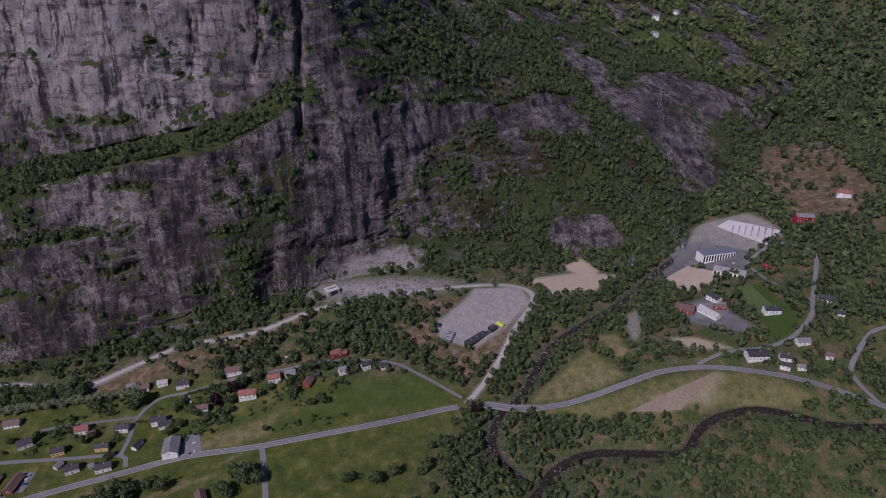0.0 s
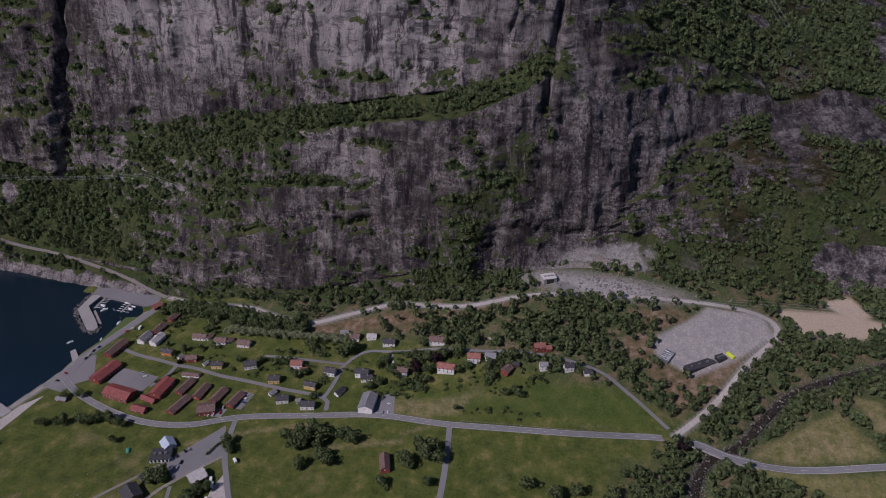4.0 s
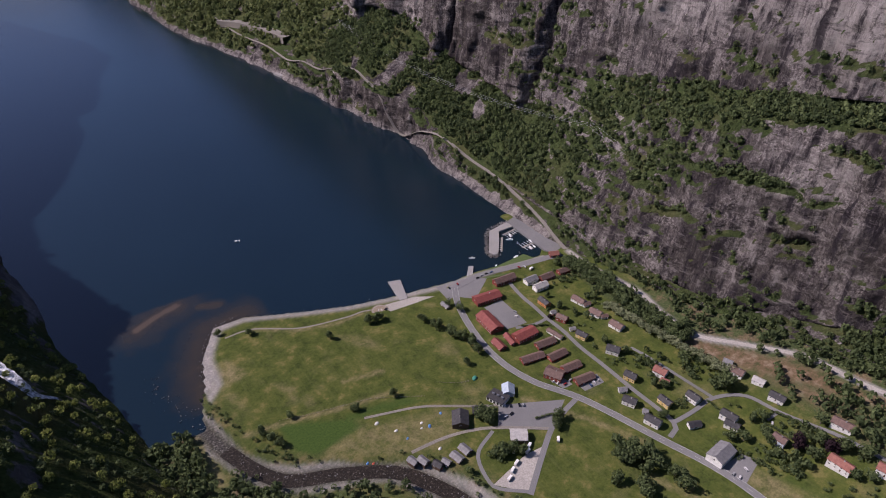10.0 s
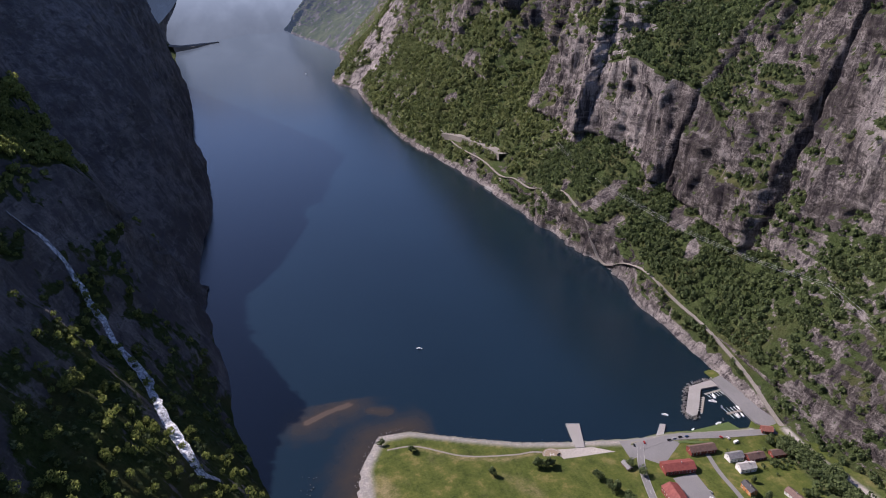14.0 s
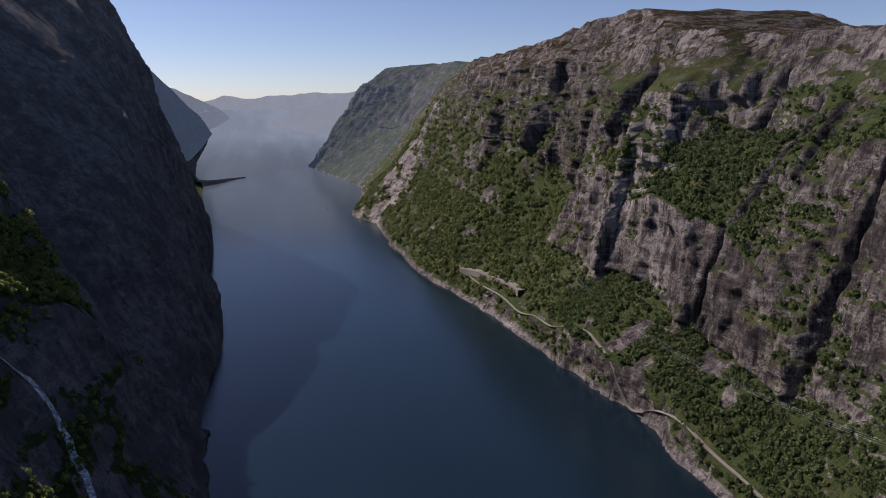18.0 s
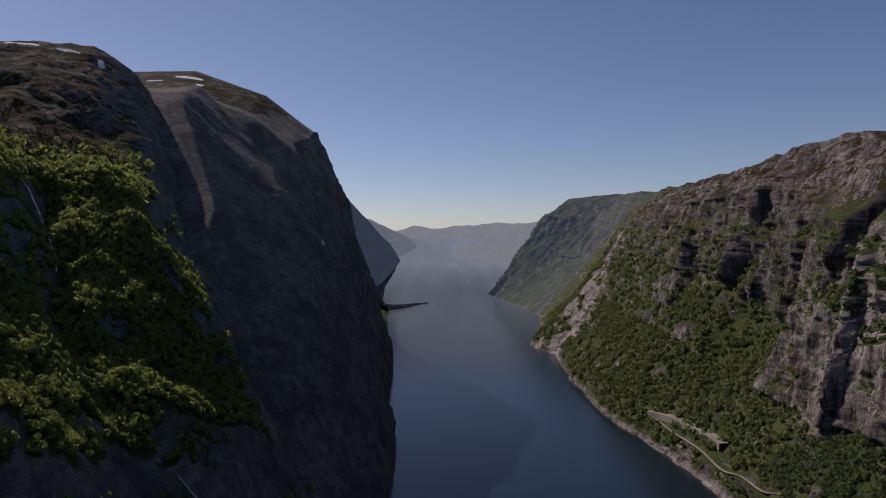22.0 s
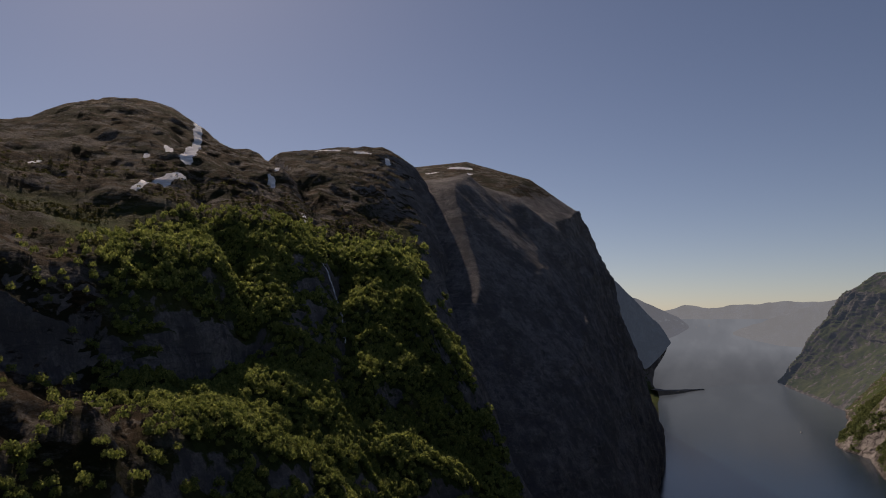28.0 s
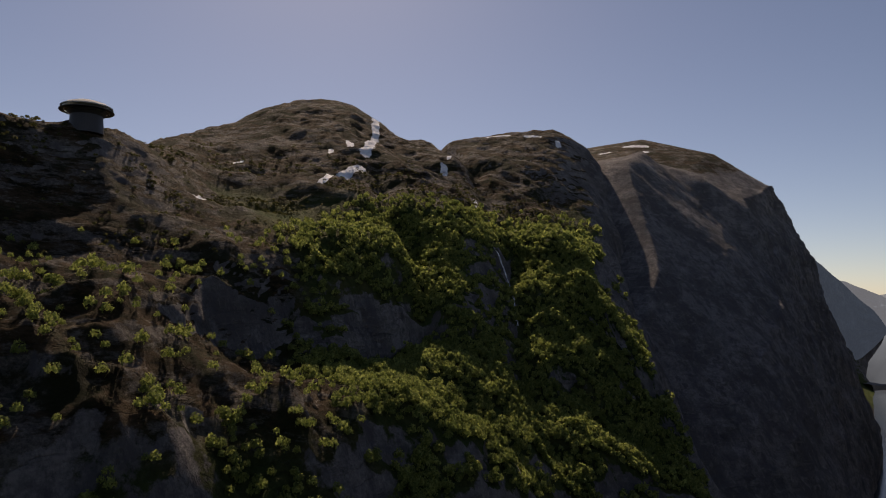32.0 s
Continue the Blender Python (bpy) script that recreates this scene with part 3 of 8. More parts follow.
def rugged(v, nu, nv, amp, seed, tall=2.6, upright=1.0):
    """Buttresses, ribs and ledges pushed out of a plain mountain side."""
    n = normals_of(v, nu, nv)
    steep = np.clip((0.78 - np.abs(n[:, 2])) / 0.4, 0, 1)
    far = np.clip(np.linalg.norm(v - CENTRE, axis=1) / 1000, 0.7, 4)
    squeezed = v * (1, 1, 1 / tall)
    big = fbm(squeezed, 95, 3, seed)
    ribs = fbm(squeezed, 34, 4, seed + 5, 0.55, True)
    ledge = fbm(v * (0.35, 0.35, 1), 22, 3, seed + 9, 0.5, True)
    fine = fbm(v, 9, 3, seed + 13, 0.6)
    slab = fbm(v * (0.9, 0.9, 0.55), 26, 2, seed + 21)
    slab = np.round(slab * 5) / 5
    pillar = fbm(v * (1, 1, 0.12), 70, 3, seed + 31, 0.5, True) * np.clip((v[:, 1] - 500) / 400, 0, 1)
    column = fbm(v * (1, 1, 0.13), 15, 3, seed + 37, 0.6, True) * 2.4 + np.round(fbm(v * (1, 1, 0.4), 13, 2, seed + 43) * 4) / 4 * 3.0
    column = column * steep * steep * upright
    move = amp * (column + big * 16 * (0.4 + 0.6 * steep) + fine * 2.2 * (1 - steep) + pillar * 16 * steep + (ribs * 7 + ledge * (5.2 - 0.7 * upright) + slab * 6 + fine * 2.0) * (0.1 + 0.9 * steep))
    out = n.copy()
    out[:, 2] *= 0.35
    return v + out * (move * np.sqrt(far))[:, None], steep


def groove(v, y0, lean, z0, z1, width, depth):
    """How far a cleft in the wall goes in: it runs up from (y0, z0), leaning along y."""
    wander = fbm(np.column_stack([v[:, 2], v[:, 2] * 0, v[:, 2] * 0]), 60, 3, int(y0) & 63) * 10
    d = np.abs(v[:, 1] - y0 - lean * (v[:, 2] - z0) - wander) / width
    s = np.clip((v[:, 2] - z0) / 15, 0, 1) * np.clip((z1 - v[:, 2]) / 40, 0, 1)
    return depth * s * np.exp(-d**2)


def buttress(v, line, depth, length):
    """A pillar that stands proud of the wall beyond a line of y, z, its side turned to the valley."""
    p = np.array(line, float)
    edge = np.interp(v[:, 2], p[:, 1], p[:, 0]) + fbm(np.column_stack([v[:, 2], v[:, 2] * 0, v[:, 2] * 0]), 70, 2, int(p[0, 0]) & 63) * 4
    s = v[:, 1] - edge
    k = np.clip(s / 10, 0, 1)
    tall = np.clip((v[:, 2] - p[0, 1]) / 20, 0, 1) * np.clip((p[-1, 1] - v[:, 2]) / 25, 0, 1)
    return depth * k * k * (3 - 2 * k) * np.exp(-np.clip(s, 0, None) / length) * tall


# ---- northern wall of the valley and fjord ----
foot_xy = np.array(WALL_FOOT)[:, :2]
wall_len = np.linalg.norm(np.diff(foot_xy, axis=0), axis=1)
wall_cum = np.r_[0, np.cumsum(wall_len)]
base, nu, nv, _ = loft(WALL_FOOT, WALL_TURN, (STEP_1, STEP_2, STEP_3, STEP_4, STEP_5), along(wall_cum[-1], wall_cum[5], wall_cum[15], 3.0, 17), (5, 22, 66, 32, 96, 36, 8))
v, steep = rugged(base, nu, nv, 1.0, 3, 2.6, 0.4)
into = sum(groove(v, *g) for g in ((638, 0.0, 80, 480, 4, 26), (846, 0.02, 115, 470, 6, 20), (-18, 0.02, 235, 460, 4, 13), (35, -0.1, 300, 420, 3, 8), (95, 0.1, 290, 400, 3, 7), (-60, 0.15, 250, 330, 3, 9), (1240, 0.0, 330, 520, 16, 40), (960, 0.0, 380, 520, 14, 35), (1700, 0.1, 330, 560, 14, 30)))
v[:, 2] += (fbm(base, 85, 4, 27, 0.55, True) * 11 + np.round(fbm(base, 50, 2, 6) * 3) / 3 * 7) * np.clip((base[:, 2] - 470) / 80, 0, 1) * np.clip((base[:, 1] - 500) / 300, 0, 1)
v[:, 2] += fbm(base, 260, 3, 3) * 34 * np.clip((base[:, 1] - 3000) / 800, 0, 1) * np.clip(base[:, 2] / 300, 0, 1)
v[:, 0] += into
v[:, 0] -= sum(buttress(v, *b) for b in (([(1098, 120), (1105, 230), (1118, 300), (1135, 360), (1160, 440)], 36, 60), ([(1050, 335), (1075, 395), (1085, 440), (1095, 510)], 32, 50), ([(850, 100), (870, 213), (895, 267), (930, 310), (985, 376)], 18, 40), ([(640, 75), (640, 129), (643, 175), (646, 225), (640, 290), (632, 365)], 13, 38),
                                         ([(1690, 330), (1705, 470)], 40, 70), ([(1420, 300), (1440, 460)], 34, 60), ([(1240, 380), (1260, 500)], 34, 45), ([(990, 440), (1015, 520)], 30, 50), ([(780, 330), (800, 470)], 24, 50), ([(1900, 250), (1960, 480)], 40, 90)))
step_d, _ = near_line(base[:, 0], base[:, 1], np.array([(615, -37), (638, -71), (660, -106), (674, -127), (712, -160), (736, -191), (778, -248), (825, -322), (880, -400)], float))
v[:, 2] -= 9 * np.clip(1.3 - step_d / 8, 0, 1) * (base[:, 2] > 90)
# an even cut face round the tunnel portal
calm = np.clip((np.hypot(v[:, 1] + 45, (v[:, 2] - 62) * 1.3) - 18) / 30, 0, 1)
v = base + (v - base) * calm[:, None]
v[:, 0] += 4 * (1 - calm)
v[:, 2] = np.where((base[:, 2] < -1), base[:, 2], v[:, 2])
# long slanting ledges with bushes across the lower face
phase = (v[:, 2] + 0.2 * (v[:, 1] - 200) + fbm(v, 70, 3, 61) * 22) / 44
ledges = np.clip(1.3 - np.abs(phase - np.floor(phase) - 0.5) / 0.09, 0, 1) * np.clip(fbm(v, 65, 3, 35) * 4 + 0.1, 0, 1)
ledges *= np.clip((v[:, 1] - 20) / 60, 0, 1) * np.clip((620 - v[:, 1]) / 80, 0, 1) * np.clip((232 - v[:, 2]) / 20, 0, 1) * np.clip((v[:, 2] - 40) / 20, 0, 1)
v[:, 0] += ledges * 4.0
nrm = normals_of(v, nu, nv)
wild = fbm(v * (1, 1, 0.6), 70, 4, 41)
flat = nrm[:, 2]
cover = np.clip((flat - 0.52) * 2.6 + 0.48 + wild * 0.6, 0, 1)
patch = np.clip(fbm(v * (0.8, 0.8, 2.0), 52, 4, 63) * 2.4 - 0.42, 0, 1)
cover = np.clip(cover + 0.75 * patch * np.clip((flat - 0.2) * 4, 0, 1), 0, 1)
high = np.clip((v[:, 2] - 470) / 90, 0, 1) * (v[:, 1] > 500)
# the wooded gully in the face, and bushes on its ledges
gully_d, _ = near_line(v[:, 1], v[:, 2], np.array([(70, 105), (60, 130), (35, 150), (10, 190), (0, 215)], float))
gully = np.clip(1.4 - gully_d / 30 + wild * 0.8, 0, 1) * (v[:, 0] < 660)
cover = np.clip(cover + 0.5 * ledges + 0.5 * gully, 0, 1)
cover = np.clip(cover - 0.1 * high - 0.3 * np.clip(into / 10, 0, 1), 0, 1)
east = np.clip((-90 - v[:, 1]) / 120, 0, 1)
vr = v @ np.array([(0.8, -0.5, 0.33), (0.6, 0.66, -0.44), (0.0, 0.56, 0.83)])
slabs = np.clip(fbm(vr, 75, 4, 71, 0.55) * 3.0 - 0.05, 0, 1)
cover = np.clip(cover + east * (0.25 - 1.4 * slabs), 0, 1)
# bare tilted bands that run down the eastern hill
bare_band = np.clip(1.5 * np.sin((v[:, 1] * 0.8 - v[:, 2] * 1.1 + fbm(v, 120, 3, 29) * 90) / 26) - 0.95, 0, 1) * np.clip(fbm(vr, 110, 3, 85) * 3, 0, 1)
cover = np.clip(cover - east * 0.9 * bare_band, 0, 1)
# a dark overhanging step across the eastern hill, and the bare slabs round it
step_d, _ = near_line(v[:, 0], v[:, 1], np.array([(615, -37), (638, -71), (660, -106), (674, -127), (712, -160), (736, -191), (778, -248), (825, -322), (880, -400)], float))
cover = np.clip(cover - 1.2 * np.clip(1.3 - step_d / 9, 0, 1) - 0.8 * np.clip(1.2 - np.hypot(v[:, 0] - 900, v[:, 1] + 510) / 90 + wild * 0.6, 0, 1) - 0.6 * np.clip(1.2 - np.hypot(v[:, 0] - 655, v[:, 1] + 62) / 50 + wild * 0.6, 0, 1), 0, 1)

ragged = fbm(v, 28, 4, 15)
quarry = np.clip(2.2 * (1.05 - np.hypot((v[:, 1] + 95) / 80, (v[:, 2] - 62) / 27) + ragged * 0.5), 0, 1)
cover *= 1 - quarry
ridge = np.clip(1.6 * (0.9 - np.abs(v[:, 1] - 2700 - 0.55 * (v[:, 2] - 200) - fbm(v, 140, 3, 17) * 160) / 120 + ragged * 1.5), 0, 1) * np.clip((520 - v[:, 2]) / 80, 0, 1)
cover *= 1 - 0.8 * ridge
cover = np.clip(cover - 0.2 * np.clip((v[:, 1] - 3300) / 500, 0, 1), 0, 1)
slabby = np.clip(fbm(v * (1, 1, 3.0), 60, 4, 39) * 3 - 0.2, 0, 1) * high
cover = np.clip(cover - 0.8 * slabby, 0, 1)
pale = np.clip(fbm(v * (1, 1, 0.5), 160, 3, 77) * 1.4 + 0.12 - 0.25 * np.clip((v[:, 1] - 520) / 150, 0, 1) + np.clip((v[:, 2] - 225) / 60, 0, 0.82) * (np.abs(v[:, 1] - 250) < 330), 0, 1) * (1 - np.clip(east, 0, 0.6)) + 1.2 * quarry
# scree and boulder openings in the shore woods
scree = np.clip(fbm(vr, 55, 4, 58) * 4 - 1.1, 0, 1) * np.clip((v[:, 1] - 520) / 100, 0, 1) * np.clip((260 - v[:, 2]) / 60, 0, 1)
cover = np.clip(cover - 0.9 * scree, 0, 1)
# bare washed rock along the waterline
washed = np.clip((13 + ragged * 8 - v[:, 2]) / 6, 0, 1) * np.clip((v[:, 1] - 440) / 20, 0, 1)
cover *= 1 - washed
pale = np.clip(pale + 0.5 * washed, 0, 1.2)
WALL_LEDGE = np.clip(ledges + gully, 0, 1)


def hill_patch(outline, soft):
    p = np.array(outline, float)
    hit = np.zeros(len(v), bool)
    for (ax, ay), (bx, by) in zip(p, np.roll(p, -1, 0)):
        if ay != by:
            hit ^= ((ay > v[:, 1]) != (by > v[:, 1])) & (v[:, 0] < (bx - ax) * (v[:, 1] - ay) / (by - ay) + ax)
    d, _ = near_line(v[:, 0], v[:, 1], np.vstack([p, p[:1]]))
    return np.clip(0.5 + np.where(hit, d, -d) / soft + wild * 0.5, 0, 1)


d_cut, _ = near_line(v[:, 0], v[:, 1], np.array([(1560, -1150), (1428, -1035), (1323, -942)], float))
d_track, _ = near_line(v[:, 0], v[:, 1], np.array([(1201, -820), (1198, -890), (1239, -981)], float))
meadow = np.maximum.reduce([hill_patch([(1183, -571), (1240, -635), (1260, -695), (1178, -700), (1143, -640), (1186, -632)], 10), hill_patch([(1245, -580), (1316, -667), (1373, -760), (1330, -740), (1270, -665)], 12),
                            0.8 * hill_patch([(1140, -655), (1146, -692), (1080, -708), (1088, -659)], 14), 0.75 * np.clip(1.4 - d_cut / 22 + wild * 0.5, 0, 1), 0.8 * np.clip(1.3 - d_track / 6, 0, 1)])
slab_east = np.clip(1.25 - np.hypot((v[:, 0] - 900) / 120, (v[:, 1] + 570) / 120) + wild * 0.9 + fbm(v, 25, 3, 8) * 0.5, 0, 1)
cover = np.clip(cover * (1 - 0.4 * slab_east * (1 - meadow)), 0, 1)
WALL_MEADOW = meadow
pale = pale + 0.6 * np.clip(1.2 - np.hypot(v[:, 1] - 200, (v[:, 2] - 170) * 0.8) / 45 + wild, 0, 1) * (v[:, 0] < 700) - 0.6 * np.clip((130 - v[:, 1]) / 110, 0, 1) * (1 - quarry)
pale = np.clip(pale * np.clip((2000 - v[:, 1]) / 600, 0.15, 1) + 0.8 * ridge, 0, 1.2)
high = np.clip(high * np.clip((3400 - v[:, 1]) / 600, 0.5, 1) + east * np.clip(fbm(v, 60, 4, 93) * 2 + 0.1, 0, 0.75), 0, 1)
WALL_V, WALL_COVER, WALL_SHAPE = v, cover, (nu, nv)
WALL_PARTS = {"cover": cover, "pale": pale, "snow": cover * 0, "heath": high, "rubble": quarry, "meadow": meadow}
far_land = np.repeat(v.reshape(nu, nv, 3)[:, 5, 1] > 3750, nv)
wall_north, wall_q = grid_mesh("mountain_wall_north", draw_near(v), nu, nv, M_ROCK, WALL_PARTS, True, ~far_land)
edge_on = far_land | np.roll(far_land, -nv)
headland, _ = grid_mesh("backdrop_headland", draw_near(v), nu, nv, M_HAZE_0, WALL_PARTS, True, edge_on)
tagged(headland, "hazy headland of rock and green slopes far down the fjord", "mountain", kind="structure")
tagged(wall_north, "steep streaked granite mountain wall with green ledges", "mountain", kind="structure")

# ---- southern mountains ----
# shore of the far dome, then how far behind it and how high the face rises
DOME_FOOT = [(-70, 735, -4), (-93, 849, -4), (-108, 992, -4), (-112, 1120, -4), (-103, 1270, -4), (-126, 1520, -4), (-182, 1720, -4), (-187, 1800, -4), (-192, 1860, -4), (-200, 2000, -4), (-210, 2150, -4), (-220, 2300, -4), (-255, 2600, -4), (-328, 3060, -4), (-400, 3683, -4), (-425, 3990, -4), (-560, 4700, -4), (-690, 5900, -4), (-1050, 11000, -4)]
RISE_1 = [(60, 10), (60, 30), (50, 60), (50, 100), (50, 130), (50, 160), (60, 210), (85, 300), (95, 330), (95, 360), (105, 395), (112, 370), (130, 300), (120, 150), (130, 50), (60, 20), (120, 160), (160, 250), (200, 200)]
RISE_2 = [(150, 20), (150, 50), (110, 130), (110, 200), (110, 250), (110, 310), (120, 390), (150, 520), (170, 560), (165, 590), (170, 630), (180, 600), (240, 560), (260, 320), (280, 120), (140, 60), (260, 420), (300, 500), (400, 420)]
RISE_3 = [(300, 25), (300, 60), (165, 190), (165, 270), (165, 340), (165, 430), (190, 530), (225, 670), (255, 700), (240, 732), (240, 780), (260, 772), (340, 720), (420, 460), (500, 200), (400, 150), (420, 700), (460, 760), (700, 560)]
RISE_4 = [(600, 30), (600, 65), (230, 255), (240, 345), (250, 430), (265, 555), (285, 650), (330, 780), (400, 785), (390, 845), (390, 895), (410, 905), (560, 830), (700, 560), (900, 300), (800, 250), (600, 800), (700, 840), (1000, 620)]
RISE_5 = [(900, 30), (900, 70), (280, 305), (300, 405), (330, 510), (480, 765), (450, 830), (560, 865), (615, 850), (600, 920), (610, 975), (650, 985), (800, 900), (1000, 600), (1200, 320), (1000, 270), (800, 820), (900, 850), (1300, 620)]
dome_cum = np.r_[0, np.cumsum(np.linalg.norm(np.diff(np.array(DOME_FOOT)[:, :2], axis=0), axis=1))]
base, nu, nv, _ = loft(DOME_FOOT, [0] * len(DOME_FOOT), (RISE_1, RISE_2, RISE_3, RISE_4, RISE_5), along(dome_cum[-1], dome_cum[1], dome_cum[12], 7.0, 30), (5, 40, 56, 46, 36, 24, 8), -1.0)
wet = base[:, 2] < -1
v, steep = rugged(base, nu, nv, 0.55, 9, 2.6)
v = base + (v - base) * np.clip(np.abs(v[:, 2]) / 40, 0.25, 1)[:, None]
v[:, 2] = np.where(wet, base[:, 2], v[:, 2])
nrm = normals_of(v, nu, nv)
wild = fbm(v, 80, 4, 55)
cover = np.clip((nrm[:, 2] - 0.66) * 3.0 + 0.4 + wild * 0.4, 0, 1)
DOME_HEATH = np.clip((v[:, 2] - 690) / 60 + wild * 0.3, 0, 1)
cover = np.clip(cover + 0.4 * DOME_HEATH * np.clip((nrm[:, 2] - 0.6) * 5, 0, 1), 0, 1) * np.where(v[:, 1] < 2700, np.clip((v[:, 2] - 790 + wild * 60) / 50, 0.1, 1), 1)
DOME_SNOW = [([(-840, 1995), (-800, 2010), (-770, 2040)], 16), ([(-770, 1960), (-740, 1985)], 10), ([(-860, 1960), (-850, 1930)], 10)]


def drifts(v, lines):
    """Old snow left in hollows along lines of x, y, each with half its width."""
    out = np.zeros(len(v))
    for line, half in lines:
        d, _ = near_line(v[:, 0], v[:, 1], np.array(line, float))
        out = np.maximum(out, np.clip(1.25 - 0.95 * d / half, 0, 1))
    return out


wall_south, south_q = grid_mesh("mountain_wall_south", draw_near(v), nu, nv, M_ROCK_L, {"cover": cover, "pale": cover * 0, "snow": drifts(v, DOME_SNOW), "heath": DOME_HEATH}, False)
tagged(wall_south, "dark granite dome with a sheer face above the fjord", "mountain", kind="structure")

# the nearer spurs and domes, as lines that run along the mountain side, each from the valley out to the fjord
SPUR_FOOT = [(260, -900, 40), (150, -400, 22), (60, 60, 4), (50, 110, 3), (40, 170, 2), (33, 220, 1), (27, 260, 0), (20, 310, 0), (10, 355, -1), (0, 400, -2), (-10, 440, -2), (-20, 475, -2), (-32, 520, -3), (-45, 560, -3), (-50, 600, -4), (-54, 650, -4), (-66, 715, -4), (-78, 770, -4), (-90, 840, -4), (-100, 930, -4)]
CLIFF_TOP = [(-140, -900, 340), (-250, -400, 340), (-360, 107, 415), (-341, 187, 418), (-324, 232, 405), (-325, 262, 388), (-325, 297, 372), (-310, 336, 370), (-304, 389, 357), (-298, 436, 346), (-291, 482, 336), (-286, 523, 326), (-286, 571, 312), (-278, 634, 295), (-263, 676, 282), (-243, 707, 277), (-223, 737, 261), (-201, 755, 242), (-153, 775, 170), (-120, 880, 60)]
SHELF = [(-200, -900, 360), (-300, -400, 370), (-395, 110, 432), (-380, 200, 438), (-361, 249, 425), (-380, 300, 410), (-402, 343, 397), (-405, 409, 390), (-400, 477, 384), (-421, 568, 398), (-391, 607, 391), (-362, 628, 373), (-352, 671, 355), (-331, 730, 328), (-298, 747, 312), (-271, 771, 298), (-241, 784, 273), (-208, 774, 248), (-156, 787, 172), (-125, 895, 55)]
FACE_TOP = [(-260, -900, 400), (-360, -400, 410), (-460, 118, 456), (-437, 214, 458), (-416, 272, 446), (-425, 320, 445), (-438, 363, 444), (-446, 438, 439), (-430, 503, 441), (-428, 575, 438), (-417, 637, 444), (-403, 685, 406), (-395, 738, 391), (-361, 782, 382), (-325, 801, 362), (-287, 808, 330), (-249, 807, 293), (-213, 788, 253), (-160, 800, 172), (-130, 910, 50)]
LOBES = [(-330, -900, 440), (-430, -400, 450), (-520, 123, 485), (-500, 232, 482), (-490, 303, 482), (-492, 352, 482), (-472, 384, 482), (-478, 450, 484), (-484, 548, 497), (-477, 625, 499), (-461, 691, 499), (-438, 733, 444), (-434, 797, 451), (-400, 852, 444), (-347, 846, 407), (-297, 831, 353), (-253, 816, 307), (-215, 795, 261), (-163, 812, 170), (-135, 925, 45)]
TERRACE = [(-420, -900, 470), (-520, -400, 490), (-580, 130, 535), (-556, 250, 545), (-537, 322, 535), (-560, 390, 527), (-592, 454, 525), (-568, 526, 527), (-571, 630, 548), (-552, 705, 556), (-524, 769, 559), (-503, 822, 537), (-494, 889, 493), (-439, 922, 516), (-360, 873, 442), (-302, 845, 380), (-256, 826, 319), (-217, 801, 269), (-167, 825, 165), (-140, 940, 40)]
HEATH_LINE = [(-600, -900, 520), (-650, -400, 550), (-640, 138, 607), (-612, 270, 608), (-601, 347, 612), (-650, 425, 592), (-799, 577, 626), (-761, 668, 645), (-735, 777, 660), (-696, 858, 664), (-637, 909, 636), (-632, 1001, 617), (-614, 1073, 616), (-571, 1158, 613), (-527, 1214, 585), (-482, 1257, 444), (-412, 1232, 299), (-338, 1152, 145), (-230, 1000, 60), (-170, 1050, 0)]
CREST = [(-1000, -900, 560), (-1000, -400, 590), (-860, 160, 590), (-830, 330, 590), (-900, 470, 605), (-1290, 800, 790), (-1176, 803, 796), (-1148, 952, 883), (-1069, 1078, 902), (-969, 1151, 802), (-939, 1282, 825), (-896, 1365, 843), (-844, 1425, 861), (-756, 1489, 861), (-672, 1505, 782), (-561, 1441, 520), (-466, 1372, 305), (-387, 1294, 137), (-270, 1180, 20), (-200, 1150, -20)]


def draped(lines, counts, spread):
    """A mountain side hung over lines that run along it, softened both ways."""
    rows = np.array(lines, float)
    key = rows[3]
    cum = np.r_[0, np.cumsum(np.linalg.norm(np.diff(key[:, :2], axis=0), axis=1))]
    s = np.unique(np.concatenate([np.linspace(a, b, max(2, int((b - a) / g))) for a, b, g in zip(cum, cum[1:], spread)]))
    rows = np.stack([soften(np.stack([np.interp(s, cum, row[:, c]) for c in range(3)], 1), 3) for row in rows], 1)
    out = []
    for k in range(len(lines) - 1):
        for f in np.arange(counts[k]) / counts[k]:
            out.append(rows[:, k] + (rows[:, k + 1] - rows[:, k]) * f)
    g = np.stack(out, 1)
    g = np.stack([soften(column, 2) for column in g], 0)
    return g.reshape(-1, 3), g.shape[0], g.shape[1]


def between(a, b, f, h):
    return [(p[0] + (q[0] - p[0]) * f, p[1] + (q[1] - p[1]) * f, p[2] + (q[2] - p[2]) * h) for p, q in zip(a, b)]


SUNK = [(x + 40, y, z - 40) for x, y, z in SPUR_FOOT]
BEHIND = [(x - 260, y + 160, z - 160) for x, y, z in CREST]
base, nu, nv = draped([SUNK, SPUR_FOOT, between(SPUR_FOOT, CLIFF_TOP, 0.5, 0.47), CLIFF_TOP, SHELF, FACE_TOP, LOBES, TERRACE, HEATH_LINE, CREST, BEHIND], (4, 34, 46, 34, 30, 34, 34, 60, 110, 10), [20, 12] + [3.2] * 14 + [4, 5, 7])
wet = base[:, 2] < -1
flank = np.clip((base[:, 1] - 1050) / 200, 0, 1)
v, steep = rugged(base, nu, nv, 0.62, 19, 1.8)
